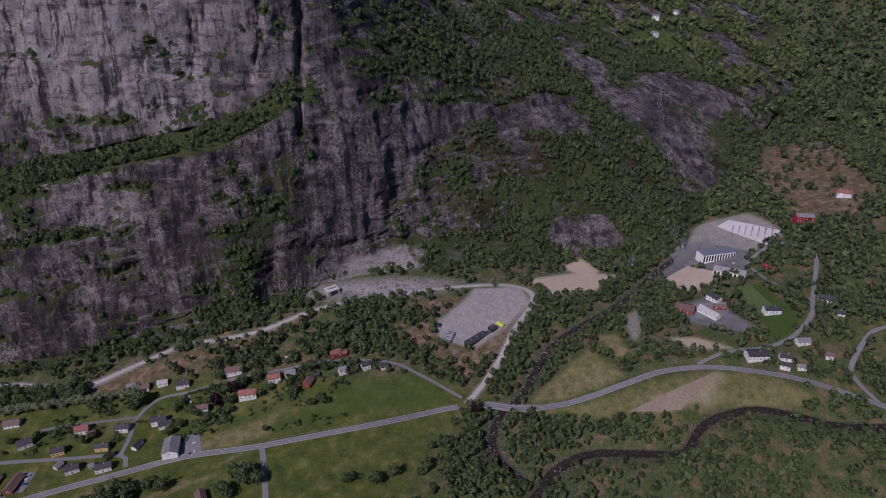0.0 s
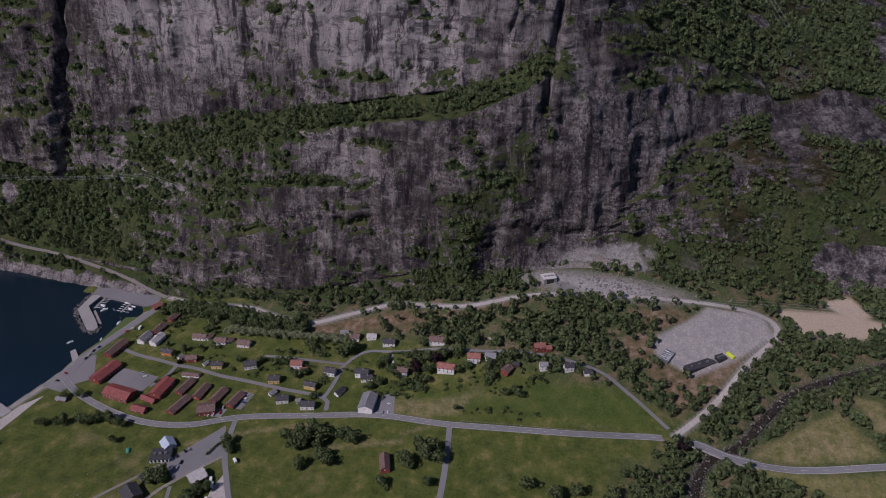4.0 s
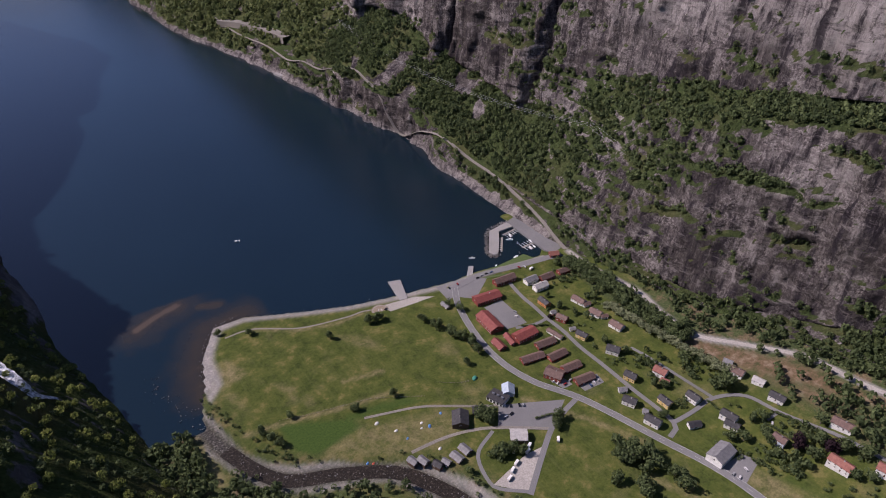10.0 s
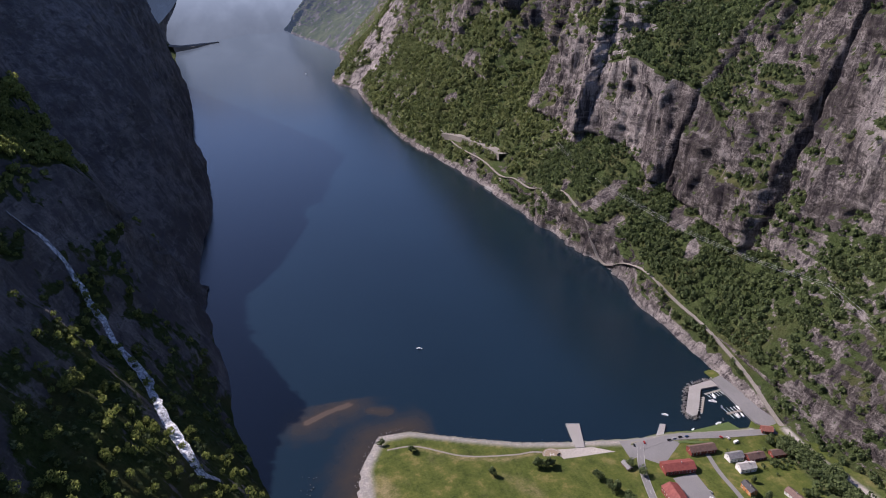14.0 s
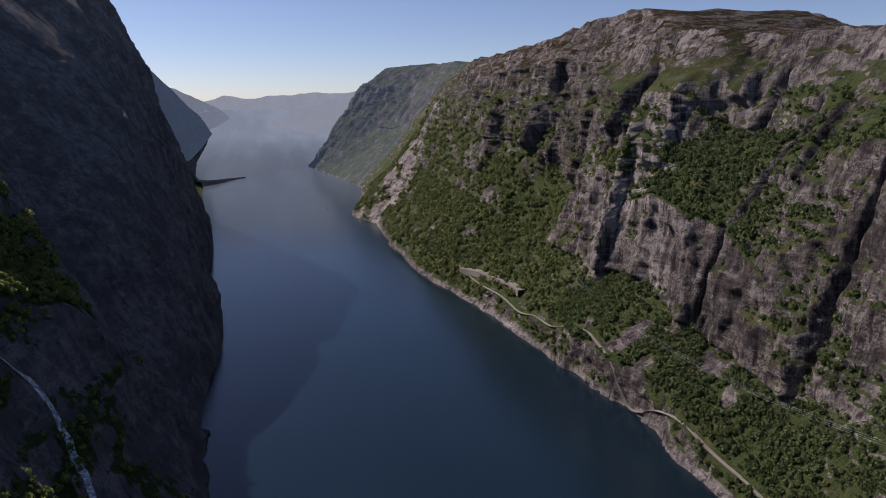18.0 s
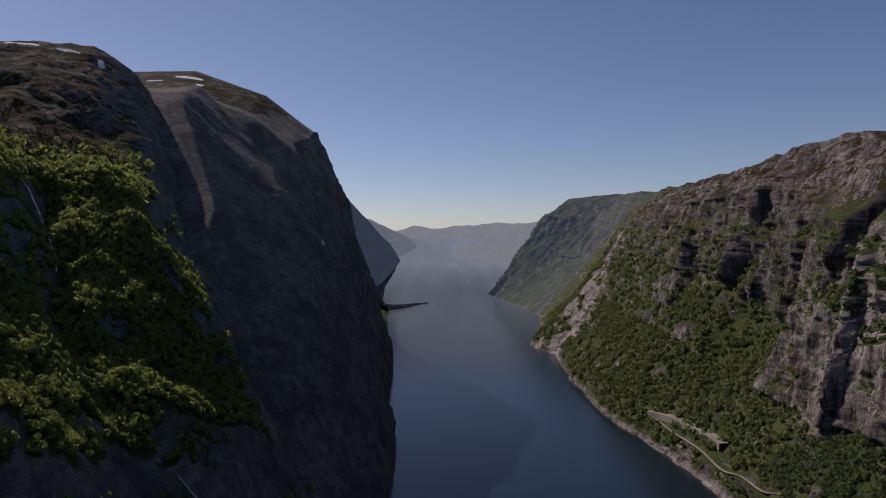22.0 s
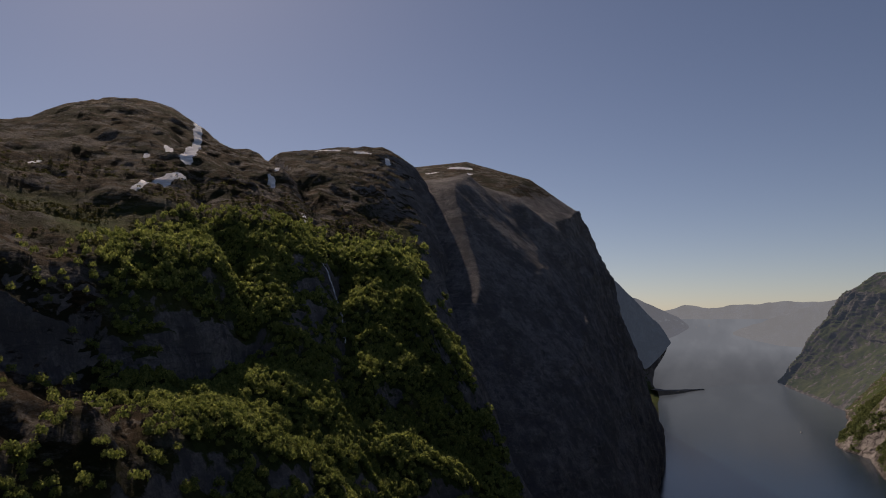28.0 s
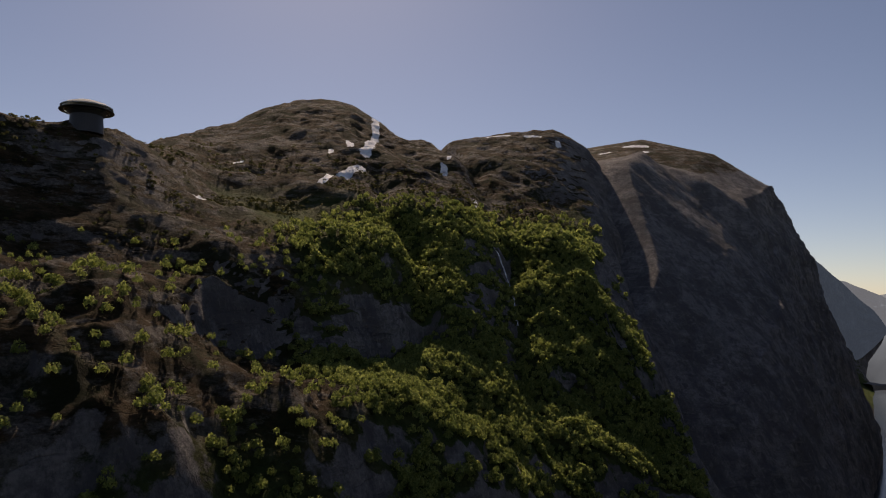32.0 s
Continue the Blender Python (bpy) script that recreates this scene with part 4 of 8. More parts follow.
# boulder-sized lumps and small gullies on the slopes, and broad creases on the heath
v[:, 2] += (fbm(base, 60, 4, 81, 0.55, True) * 7 + fbm(base, 22, 3, 83) * 3) * np.clip((base[:, 2] - 380) / 120, 0, 1) * (1 - 0.6 * flank)
v[:, 2] += fbm(base * (1, 1, 0.3), 46, 3, 47, 0.5, True) * 14 * np.clip((base[:, 2] - 40) / 80, 0, 1) * np.clip((520 - base[:, 2]) / 80, 0, 1)
# the gully between the two wooded spurs, and a smaller one under the first dome
GULLIES = [([(-1000, 1290), (-760, 1130), (-640, 1010), (-540, 905), (-450, 810), (-395, 735), (-335, 660), (-250, 600), (-150, 540), (-60, 470)], 26, 12, 20),
           ([(-700, 800), (-560, 690), (-470, 640), (-420, 590)], 14, 22, 16)]
GULLY = np.zeros(len(base))
for line, top, low, half in GULLIES:
    d, f = near_line(base[:, 0], base[:, 1], np.array(line, float))
    GULLY = np.maximum(GULLY, (top + (low - top) * f) * np.exp(-((d / half) ** 2)) * np.clip(base[:, 2] / 120, 0, 1))
v[:, 2] += (fbm(base, 95, 2, 52) * 16 * np.clip((base[:, 2] - 200) / 120, 0, 1) + fbm(base * (1, 1, 0.6), 34, 4, 53, 0.6, True) * 6 * np.clip((base[:, 2] - 560) / 60, 0, 1)) * np.clip((900 - base[:, 2]) / 120, 0.15, 1)
v[:, 2] -= GULLY
v[:, 2] = np.where(wet, base[:, 2], v[:, 2])
nrm = normals_of(v, nu, nv)
wild = fbm(v, 80, 4, 55)
smooth_n = normals_of(base, nu, nv)[:, 2]
cover = np.clip((0.5 * nrm[:, 2] + 0.5 * smooth_n - 0.59) * 5.0 + 0.5 + wild * 0.5 + fbm(v, 34, 3, 57) * 0.4 + 0.3 * np.clip((v[:, 1] - 470) / 60, 0, 1) * np.clip((1000 - v[:, 1]) / 60, 0, 1) * np.clip((v[:, 2] - 250) / 40, 0, 1), 0, 1)
west = np.clip((520 - v[:, 1]) / 120, 0, 1)
# heath on the heights; further west its brown reaches lower as painted shade
HEATH_AND_SHADE = np.clip((v[:, 2] - 545 + 230 * west) / 60 + fbm(v, 70, 3, 12) * 0.7, 0, 1)
cover = np.clip(cover + 0.35 * HEATH_AND_SHADE * np.clip((nrm[:, 2] - 0.5) * 6, 0, 1), 0, 1) * (1 - 0.75 * flank * (nrm[:, 2] < 0.72))
SPUR_SNOW = [([(-985, 1085), (-912, 1013), (-809, 905)], 9), ([(-809, 905), (-780, 868), (-745, 824)], 12), ([(-709, 780), (-693, 730), (-682, 697)], 10), ([(-682, 697), (-658, 659)], 7), ([(-812, 846), (-774, 818)], 7), ([(-780, 780), (-765, 766)], 6), ([(-896, 927), (-885, 918)], 6), ([(-804, 626), (-798, 617)], 6),
             ([(-870, 1345), (-832, 1378)], 7), ([(-790, 1385), (-760, 1400)], 6), ([(-715, 990), (-700, 972)], 8), ([(-742, 1040), (-735, 1028)], 6), ([(-719, 1410), (-712, 1400)], 7), ([(-592, 918), (-560, 885)], 5), ([(-534, 858), (-498, 812)], 6), ([(-640, 470), (-625, 455)], 8), ([(-1240, 800), (-1200, 815)], 16)]
SOUTH_V, SOUTH_COVER, SOUTH_SHAPE = v, cover, (nu, nv)
spur_south, spur_q = grid_mesh("mountain_spur_south", draw_near(v), nu, nv, M_ROCK_L, {"cover": cover, "pale": cover * 0, "snow": drifts(v, SPUR_SNOW), "heath": HEATH_AND_SHADE}, False)
tagged(spur_south, "wooded spurs and brown heathered domes above dark cliffs", "mountain", kind="structure")

# ---- valley floor ----
def steps_of(lo, hi, fine0, fine1, fine, growth):
    out, p = [fine0], fine0
    while p < hi:
        p += fine + max(0, p - fine1) * growth
        out.append(p)
    p = fine0
    while p > lo:
        p -= fine + max(0, fine0 - p) * growth
        out.insert(0, p)
    return np.array(out)


gx, gy = steps_of(-150, 2600, 40, 620, 3.2, 0.05), steps_of(-2600, 640, -620, 560, 3.2, 0.05)
X, Y = (a.ravel() for a in np.meshgrid(gx, gy, indexing="ij"))
sea = seaward(X, Y)
Z = floor_height(X, Y)
Z = np.where(sea > 0, np.minimum(Z, 0.3 + sea * 0.09 + np.clip(sea - 50, 0, None) * 0.4), np.maximum(sea * 0.12, -9))
Z = np.where((sea > 0) & (Z < 0.6), 0.3 + np.minimum(sea * 0.09, 1.5), Z)
foot_x = np.interp(Y, foot_xy[5:14, 1], foot_xy[5:14, 0])
Z -= np.clip(X - foot_x - 6, 0, 60) * (Y > -330) * 0.9
south_xy = np.array(SPUR_FOOT)[:14, :2]
Z -= np.clip(np.interp(Y, south_xy[:, 1], south_xy[:, 0]) - X - 6, 0, 60) * 0.7
P3 = np.column_stack([X, Y, X * 0])
Z += fbm(P3, 60, 3, 21) * np.clip(sea / 40, 0, 1) * np.clip(np.abs(Y - 150) / 300, 0.15, 1.6)
dr, fr = near_line(X, Y, RIVER)
rz = np.interp(fr, np.linspace(0, 1, len(RIVER)), RIVER[:, 2])
bank = np.clip((dr - 8) / 10, 0, 1)
Z = np.where(dr < 18, Z * bank + np.where(sea > 0, np.maximum(rz - 1.2, 0.12), rz - 1.2) * (1 - bank), Z)
ds, fs = near_line(X, Y, STREAM)
sz = np.interp(fs, np.linspace(0, 1, len(STREAM)), STREAM[:, 2])
bank_s = np.clip((ds - 5) / 16, 0, 1)
Z = np.where(ds < 21, Z * bank_s + (sz - 0.8) * (1 - bank_s), Z)
for line, half in ((MAIN_ROAD, 4.6), (QUAY_ROAD, 5.5), (GRAVEL_ROAD, 4.0)):
    d, f = near_line(X, Y, line)
    cum = np.r_[0, np.cumsum(np.hypot(*np.diff(line[:, :2], axis=0).T))]
    lz = np.interp(f * cum[-1], cum, line[:, 2])
    k = np.clip((d - half) / 7, 0, 1)
    over_water = (line is MAIN_ROAD) & (ds < 22)
    Z = np.where((d < half + 7) & ~over_water, Z * k + (lz - 0.12) * (1 - k), Z)
rough = fbm(P3, 90, 4, 33)
d_main, _ = near_line(X, Y, MAIN_ROAD)
d_grav, _ = near_line(X, Y, GRAVEL_ROAD)
side = X - np.interp(Y, GRAVEL_ROAD[:170:8, 1][::-1], GRAVEL_ROAD[:170:8, 0][::-1])
scrub = np.clip(0.5 + rough * 1.4, 0, 1) * np.clip((-Y - 60) / 80, 0, 1)
scrub = np.maximum(scrub, np.clip(1 - (dr - 14) / 25, 0, 1) * (0.6 + rough))
scrub = np.maximum(scrub, np.clip(1 - (ds - 8) / 40, 0, 1))
scrub = np.maximum(scrub, np.clip((X - 462) / 30, 0, 1) * np.clip((330 - Y) / 60, 0, 1))
scrub = np.maximum(scrub, np.clip((X - np.interp(Y, (-180, 100), (415, 470))) / 30, 0, 1) * (Y < 100))
scrub = np.maximum(scrub, np.clip((375 - X) / 25, 0, 1) * np.clip((-150 - Y) / 40, 0, 1) * (0.75 + rough * 0.8))
scrub = np.clip(scrub, 0, 1)
scrub[(X > 380) & (X < 440) & (Y > -160) & (Y < 80)] *= 0.2
gravel = np.clip(1.2 - np.abs(sea - 3.5 - rough * 3) / 6, 0, 1) * (X > 60) * (X < 470)
gravel = np.maximum(gravel, np.clip(0.9 - (d_grav - 3) / 3 + rough * 0.8, 0, 1))
pad_x, pad_y = X - 585 - (Y + 120) * -0.02, Y + 95
gravel = np.maximum(gravel, np.clip(1.5 - np.hypot(pad_x / 17, pad_y / 90) + rough * 0.5, 0, 1))
gravel = np.maximum(gravel, np.clip(1.15 - np.abs(dr - 10 - 8 * rough) / 4.5 + rough * 1.2, 0, 0.75) * (Y > 110) * (Y < 420) * (X > 40))
bed = np.clip(1.5 - dr / np.where(Y < -150, 5.5, 8), 0, 1)
bed = np.maximum(bed, np.clip(1.7 - ds / (4.5 + 2 * rough), 0, 1))
lush, dry, bare, sand, tar, open_land = (np.zeros(len(X)) for _ in range(6))


def patch_of(outline, soft=5.0):
    """How far inside a ragged outline each spot lies, 0 to 1."""
    p = np.array(outline, float)
    hit = np.zeros(len(X), bool)
    for (ax, ay), (bx, by) in zip(p, np.roll(p, -1, 0)):
        if ay != by:
            hit ^= ((ay > Y) != (by > Y)) & (X < (bx - ax) * (Y - ay) / (by - ay) + ax)
    d, _ = near_line(X, Y, np.vstack([p, p[:1]]))
    return np.clip(0.5 + np.where(hit, d, -d) / soft + rough * 0.7, 0, 1)


def paint(cover_map, amount, outline, soft=5.0, clear=1.0):
    """Lays one kind of ground over a patch and keeps trees off it."""
    k = patch_of(outline, soft)
    cover_map[:] = np.maximum(cover_map, amount * k)
    open_land[:] = np.maximum(open_land, clear * k)
    if cover_map is not bare:
        scrub[:] *= 1 - k


# the eastern end: work site, sand, farm and meadows
paint(gravel, 1.0, [(553, -186), (577, -205), (577, -262), (545, -268), (509, -232), (480, -192), (500, -156), (522, -152)], 4)
paint(sand, 0.9, [(590, -270), (551, -298), (560, -350), (589, -385), (600, -340)], 6)
paint(sand, 1.0, [(612, -318), (630, -350), (600, -365), (583, -350)], 5)
paint(sand, 1.0, [(572, -432), (594, -475), (570, -512), (545, -481), (529, -447)], 5)
paint(tar, 1.0, [(556, -421), (607, -448), (648, -518), (604, -557), (558, -534), (570, -512), (594, -478), (576, -436)], 4)
paint(gravel, 0.8, [(607, -448), (690, -530), (690, -600), (620, -610), (600, -560), (648, -518)], 6)
paint(tar, 1.0, [(508, -420), (521, -466), (478, -480), (447, -490), (452, -463), (480, -425)], 5)
paint(lush, 1.0, [(537, -509), (533, -535), (483, -539), (448, -535), (427, -496), (479, -502)], 4)
paint(dry, 0.9, [(456, -310), (415, -335), (402, -280), (405, -235), (429, -271)], 8)
paint(dry, 1.0, [(476, -328), (477, -345), (434, -353), (432, -338)], 6)
paint(sand, 0.8, [(454, -398), (447, -422), (426, -450), (430, -413)], 5)
paint(dry, 0.6, [(391, -243), (390, -291), (401, -355), (398, -415), (384, -466), (346, -501), (367, -402), (361, -345), (378, -280)], 8)
paint(sand, 0.45, [(383, -351), (377, -390), (396, -422), (367, -402), (365, -350)], 12)
paint(bare, 0.9, [(500, -150), (485, -184), (514, -234), (543, -252), (451, -208), (436, -178), (463, -150)], 8, 0.75)
paint(gravel, 0.6, [(505, -365), (511, -383), (467, -370), (462, -360)], 5)
paint(bare, 0.9, [(640, -640), (740, -640), (900, -715), (892, -800), (832, -830), (690, -780), (600, -700)], 20, 0.8)
paint(gravel, 0.6, [(879, -790), (892, -815), (850, -830), (845, -810)], 12)


def grow(outline, soft=6.0):
    """Thick wood over a patch."""
    k = patch_of(outline, soft)
    scrub[:] = np.maximum(scrub, k)
    bare[:] *= 1 - k
    gravel[:] *= 1 - k
    open_land[:] *= 1 - k


# dark wood between the river and the southern slope
grow([(60, 150), (186, 140), (182, 168), (170, 194), (144, 222), (110, 250), (70, 284), (50, 240)], 8)
# wood added at the slope foot to stand in for the cliff's shadow
grow([(-70, 150), (60, 150), (140, 230), (70, 290), (40, 340), (26, 410), (-20, 440), (-80, 440)], 8)
# banks of the gravel road and the slope under it
paint(bare, 1.0, [(489, 275), (472, 219), (500, 166), (519, 117), (522, 60), (542, 5), (552, -30), (536, -28), (521, -8), (512, 70), (490, 134), (467, 202), (476, 260)], 7, 0.85)
paint(bare, 0.9, [(553, -126), (570, -166), (560, -200), (530, -150), (482, -159), (502, -113)], 8, 0.7)
paint(bare, 0.5, [(492, 159), (504, 91), (504, 32), (482, 71), (480, 126)], 12, 0.55)
grow([(524, 12), (546, -17), (548, -85), (514, -105), (492, -70), (490, -18), (492, 30)])
grow([(473, 392), (480, 335), (474, 265), (464, 246), (466, 300)])
grow([(545, -100), (552, -140), (530, -145), (505, -110)])
grow([(470, 60), (486, 40), (480, -10), (462, 0)], 8)
paint(tar, 0.9, [(574, -42), (582, -52), (575, -72), (566, -60)], 3)
# village lawns and the big meadow
paint(dry, 0.85, [(398, 84), (404, 52), (421, 5), (393, 14), (383, 42), (381, 76)], 6)
paint(lush, 0.5, [(408, 82), (424, -27), (440, -52), (450, -122), (439, -155), (416, -152), (398, 10)], 10)
paint(lush, 1.0, [(101, 350), (160, 318), (166, 303), (119, 298), (104, 311)], 3)
paint(lush, 0.8, [(156, 325), (207, 318), (230, 297), (214, 301), (158, 315)], 3)
paint(dry, 0.7, [(115, 293), (161, 307), (233, 280), (246, 258), (212, 244), (166, 259)], 8)
paint(dry, 1.0, [(78, 452), (89, 454), (98, 427), (80, 420)], 8)
paint(dry, 1.0, [(172, 367), (213, 358), (214, 351), (174, 361)], 3)
paint(dry, 0.8, [(118, 398), (134, 382), (125, 364)], 9)
paint(dry, 0.7, [(198, 428), (226, 410), (230, 378), (210, 395)], 10)
paint(dry, 0.55, [(90, 360), (76, 400), (72, 430), (86, 400)], 6)
paint(gravel, 1.0, [(103, 540), (120, 516), (92, 500), (78, 462), (70, 425), (60, 425), (60, 460), (80, 510)], 6)
paint(gravel, 0.8, [(142, 259), (163, 250), (190, 214), (207, 165), (200, 165), (180, 212), (150, 248)], 5)
paint(dry, 0.8, [(46, 400), (45, 350), (50, 310), (38, 310), (32, 350), (34, 400)], 5, 0.4)
near_path = np.minimum.reduce([near_line(X, Y, p)[0] for p in ([(131, 486), (166, 460), (206, 446), (243, 446)], [(75, 353), (114, 346), (170, 332), (203, 326)], [(300, 250), (330, 200), (352, 150)], [(330, 120), (350, 60)], [(360, 60), (372, 40)])])
dry = np.maximum(dry, np.clip(1.3 - near_path / 3.2, 0, 1))
land, ground_q = grid_mesh("ground", draw_near(np.column_stack([X, Y, Z])), len(gx), len(gy), M_GROUND, {"scrub": scrub, "gravel": gravel, "bed": bed, "lush": lush, "dry": dry, "bare": bare, "sand": sand, "tar": tar})
tagged(land, "green valley floor of meadows, scrub and gravel", "ground", kind="structure")

# ---- fjord, one sheet; its far end has haze painted in ----
def sheet(name, radii, mat, label):
    wa = np.radians(np.linspace(-100, 100, 121))
    R, A = (a.ravel() for a in np.meshgrid(radii, wa, indexing="ij"))
    W = np.column_stack([20 + R * np.sin(A), 30 + R * np.cos(A), R * 0])
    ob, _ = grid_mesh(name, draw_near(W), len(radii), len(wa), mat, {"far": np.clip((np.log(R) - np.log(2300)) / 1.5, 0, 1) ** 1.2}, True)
    return tagged(ob, label, "water", kind="structure")


sheet("water", np.linspace(10, 2300, 44), M_WATER, "deep blue fjord water with faint ripples")
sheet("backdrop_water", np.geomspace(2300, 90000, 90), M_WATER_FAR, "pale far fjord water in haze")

# clear shallows off the river mouth
sx, sy = np.linspace(-15, 165, 46), np.linspace(390, 620, 58)
SX, SY = (a.ravel() for a in np.meshgrid(sx, sy, indexing="ij"))
d_bank, _ = near_line(SX, SY, np.array([(62, 425), (66, 465), (90, 515), (130, 520)], float))
d_bar, _ = near_line(SX, SY, np.array([(27, 557), (52, 570), (73, 576)], float))
d_bar_2, _ = near_line(SX, SY, np.array([(95, 560), (113, 553)], float))
shoal = np.maximum.reduce([0.62 * np.exp(-((d_bank / 26) ** 2)), 0.85 * np.exp(-((d_bar / 9) ** 2)), 0.55 * np.exp(-((d_bar / 30) ** 2)) * (SY < 585), 0.7 * np.exp(-((d_bar_2 / 9) ** 2))])
shoal *= np.clip(np.minimum.reduce([SX + 15, 165 - SX, SY - 390, 620 - SY]) / 12, 0, 1)
shallows, _ = grid_mesh("water_shallows", np.column_stack([SX, SY, SX * 0 + 0.03]), 46, 58, M_SHALLOW, {"shoal": shoal})
tagged(shallows, "clear shallow water over brown sand", "water", kind="structure")

# ---- hills far down the fjord: degrees from +y, then crest and shore in degrees above the eye's level ----
def far_hill(name, rows, reach, depth, mat, label):
    az = np.linspace(rows[0][0], rows[-1][0], 90)
    top, low = (np.interp(az, [r[0] for r in rows], [r[k] for r in rows]) for k in (1, 2))
    top = top + fbm(np.column_stack([az * 0, az, az * 0 + reach]), 0.9, 4, 5) * 0.14
    f = np.linspace(0, 1, 24)
    A, Fz = np.meshgrid(np.radians(az), f, indexing="ij")
    el = np.radians(low[:, None] + (top - low)[:, None] * Fz**0.8)
    r = reach + depth * Fz + fbm(np.column_stack([A.ravel() * 40, Fz.ravel() * 3, A.ravel() * 0]), 0.5, 4, 8, 0.5, True).reshape(A.shape) * 60 * (1 - (2 * Fz - 1) ** 4)
    v = np.stack([CENTRE[0] + r * np.sin(A), CENTRE[1] + r * np.cos(A), CENTRE[2] + r * np.tan(el)], -1).reshape(-1, 3)
    ob, _ = grid_mesh(name, v, 90, 24, mat, {}, True)
    return tagged(ob, label, "hill", kind="structure")


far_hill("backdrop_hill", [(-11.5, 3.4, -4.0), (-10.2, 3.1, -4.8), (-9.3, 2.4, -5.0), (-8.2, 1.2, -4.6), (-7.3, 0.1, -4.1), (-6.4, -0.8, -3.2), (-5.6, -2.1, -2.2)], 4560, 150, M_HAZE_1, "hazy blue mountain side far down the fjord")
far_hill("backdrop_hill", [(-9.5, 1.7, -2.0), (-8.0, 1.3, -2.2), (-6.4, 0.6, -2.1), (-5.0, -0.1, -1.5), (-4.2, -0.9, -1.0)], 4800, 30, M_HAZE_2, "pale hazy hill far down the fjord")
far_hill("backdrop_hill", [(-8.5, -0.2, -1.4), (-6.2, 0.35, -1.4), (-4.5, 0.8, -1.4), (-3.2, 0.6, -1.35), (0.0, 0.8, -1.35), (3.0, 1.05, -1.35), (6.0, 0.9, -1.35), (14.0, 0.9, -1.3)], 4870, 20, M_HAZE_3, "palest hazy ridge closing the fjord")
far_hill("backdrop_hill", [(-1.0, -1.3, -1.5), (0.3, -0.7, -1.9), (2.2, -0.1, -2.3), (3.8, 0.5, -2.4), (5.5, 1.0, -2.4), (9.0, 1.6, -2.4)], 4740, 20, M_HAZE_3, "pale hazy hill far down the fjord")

from mathutils.bvhtree import BVHTree


def tree_of(ob, q):
    co = np.empty(len(ob.data.vertices) * 3, np.float32)
    ob.data.vertices.foreach_get("co", co)
    return BVHTree.FromPolygons(co.reshape(-1, 3).tolist(), q.tolist())


BVH = [tree_of(land, ground_q), tree_of(wall_north, wall_q), tree_of(wall_south, south_q), tree_of(spur_south, spur_q)]


def surface(x, y, which=(0, 1, 2, 3)):
    """The height of the land at (x, y)."""
    best = -1e3
    for k in which:
        hit = BVH[k].ray_cast(Vector((x, y, 1500)), Vector((0, 0, -1)))
        if hit[0]:
            best = max(best, hit[0].z)
    return best


def ribbon(name, line, half, mat, lift=0.1, label="", kind="structure", thick=0.25, category="road"):
    """A strip with thickness along x, y, z points."""
    line = np.asarray(line, float)
    d = np.gradient(line[:, :2], axis=0)
    d /= np.linalg.norm(d, axis=1, keepdims=True) + 1e-9
    side = np.column_stack([-d[:, 1], d[:, 0]]) * np.broadcast_to(half, (len(line),))[:, None]
    rows = []
    for s, dz in ((1, lift - thick), (1, lift), (-1, lift), (-1, lift - thick)):
        rows.append(np.column_stack([line[:, :2] + s * side, line[:, 2] + dz]))
    v = np.stack(rows, 1).reshape(-1, 3)
    ob, _ = grid_mesh(name, v, len(line), 4, mat, {}, False)
    for p in ob.data.polygons:
        p.use_smooth = False
    return tagged(ob, label, category, kind=kind)


ribbon("road_main", MAIN_ROAD, 3.6, M_ASPHALT, 0.1, "grey two-lane asphalt road through the valley")
ribbon("road_quay", QUAY_ROAD, 4.5, M_ASPHALT, 0.08, "grey asphalt street along the quay")
ribbon("road_gravel", GRAVEL_ROAD, 2.6, M_GRAVEL, 0.1, "pale gravel construction road under the cliff")
shore_line = np.array([(x, y, max(surface(x, y, (0, 1)), surface(x + 2, y, (0, 1)))) for x, y in SHORE_ROAD[:, :2]])
shore_line[:, 2] = soften(shore_line[:, 2:], 2)[:, 0]
ribbon("road_shore", shore_line, 2.4, M_TRACK, 0.5, "narrow gravel road above the fjord shore", thick=1.2)
ribbon("water_river", RIVER[15:], np.where(RIVER[15:, 1] < -150, 4.2, 6.5), M_RIVER, 0.0, "dark shallow river over stones", thick=0.3, category="river")
ribbon("water_stream", STREAM, 3.2, M_RIVER, 0.0, "rocky mountain stream", thick=0.3, category="river")

# ---- building materials ----
def clad(name, dark, light, pitch=0.2, rough=0.75, upright=False):
    """Boards or roof courses: fine lines, sun-bleached patches and stains."""
    m, t, b = material(name)
    co = t.nodes.new("ShaderNodeTexCoord")
    wv = node(t, "ShaderNodeTexWave", Scale=1.0 / (pitch * 6.28), Distortion=0.6, Detail=2.0)
    wv.bands_direction = "X" if upright else "Z"
    t.links.new(co.outputs["Object"], wv.inputs["Vector"])
    wear = noise_node(t, 0.35, 6, None, 0.65)
    col = mix(t, ramp(t, wear, ((0.35, (0, 0, 0)), (0.65, (1, 1, 1)))), dark, light)
    col = mix(t, ramp(t, wv.outputs["Fac"], ((0.0, (0.35, 0.35, 0.35)), (0.25, (0, 0, 0)))), col, tuple(c * 0.6 for c in dark))
    info = t.nodes.new("ShaderNodeObjectInfo")
    col = mix(t, ramp(t, info.outputs["Random"], ((0.0, (0, 0, 0)), (1.0, (0.3, 0.3, 0.3)))), col, tuple(c * 0.75 for c in dark))
    t.links.new(col, b.inputs["Base Color"])
    b.inputs["Roughness"].default_value = rough
    bump(t, b, wv.outputs["Fac"], 0.4, 0.05)
    return m


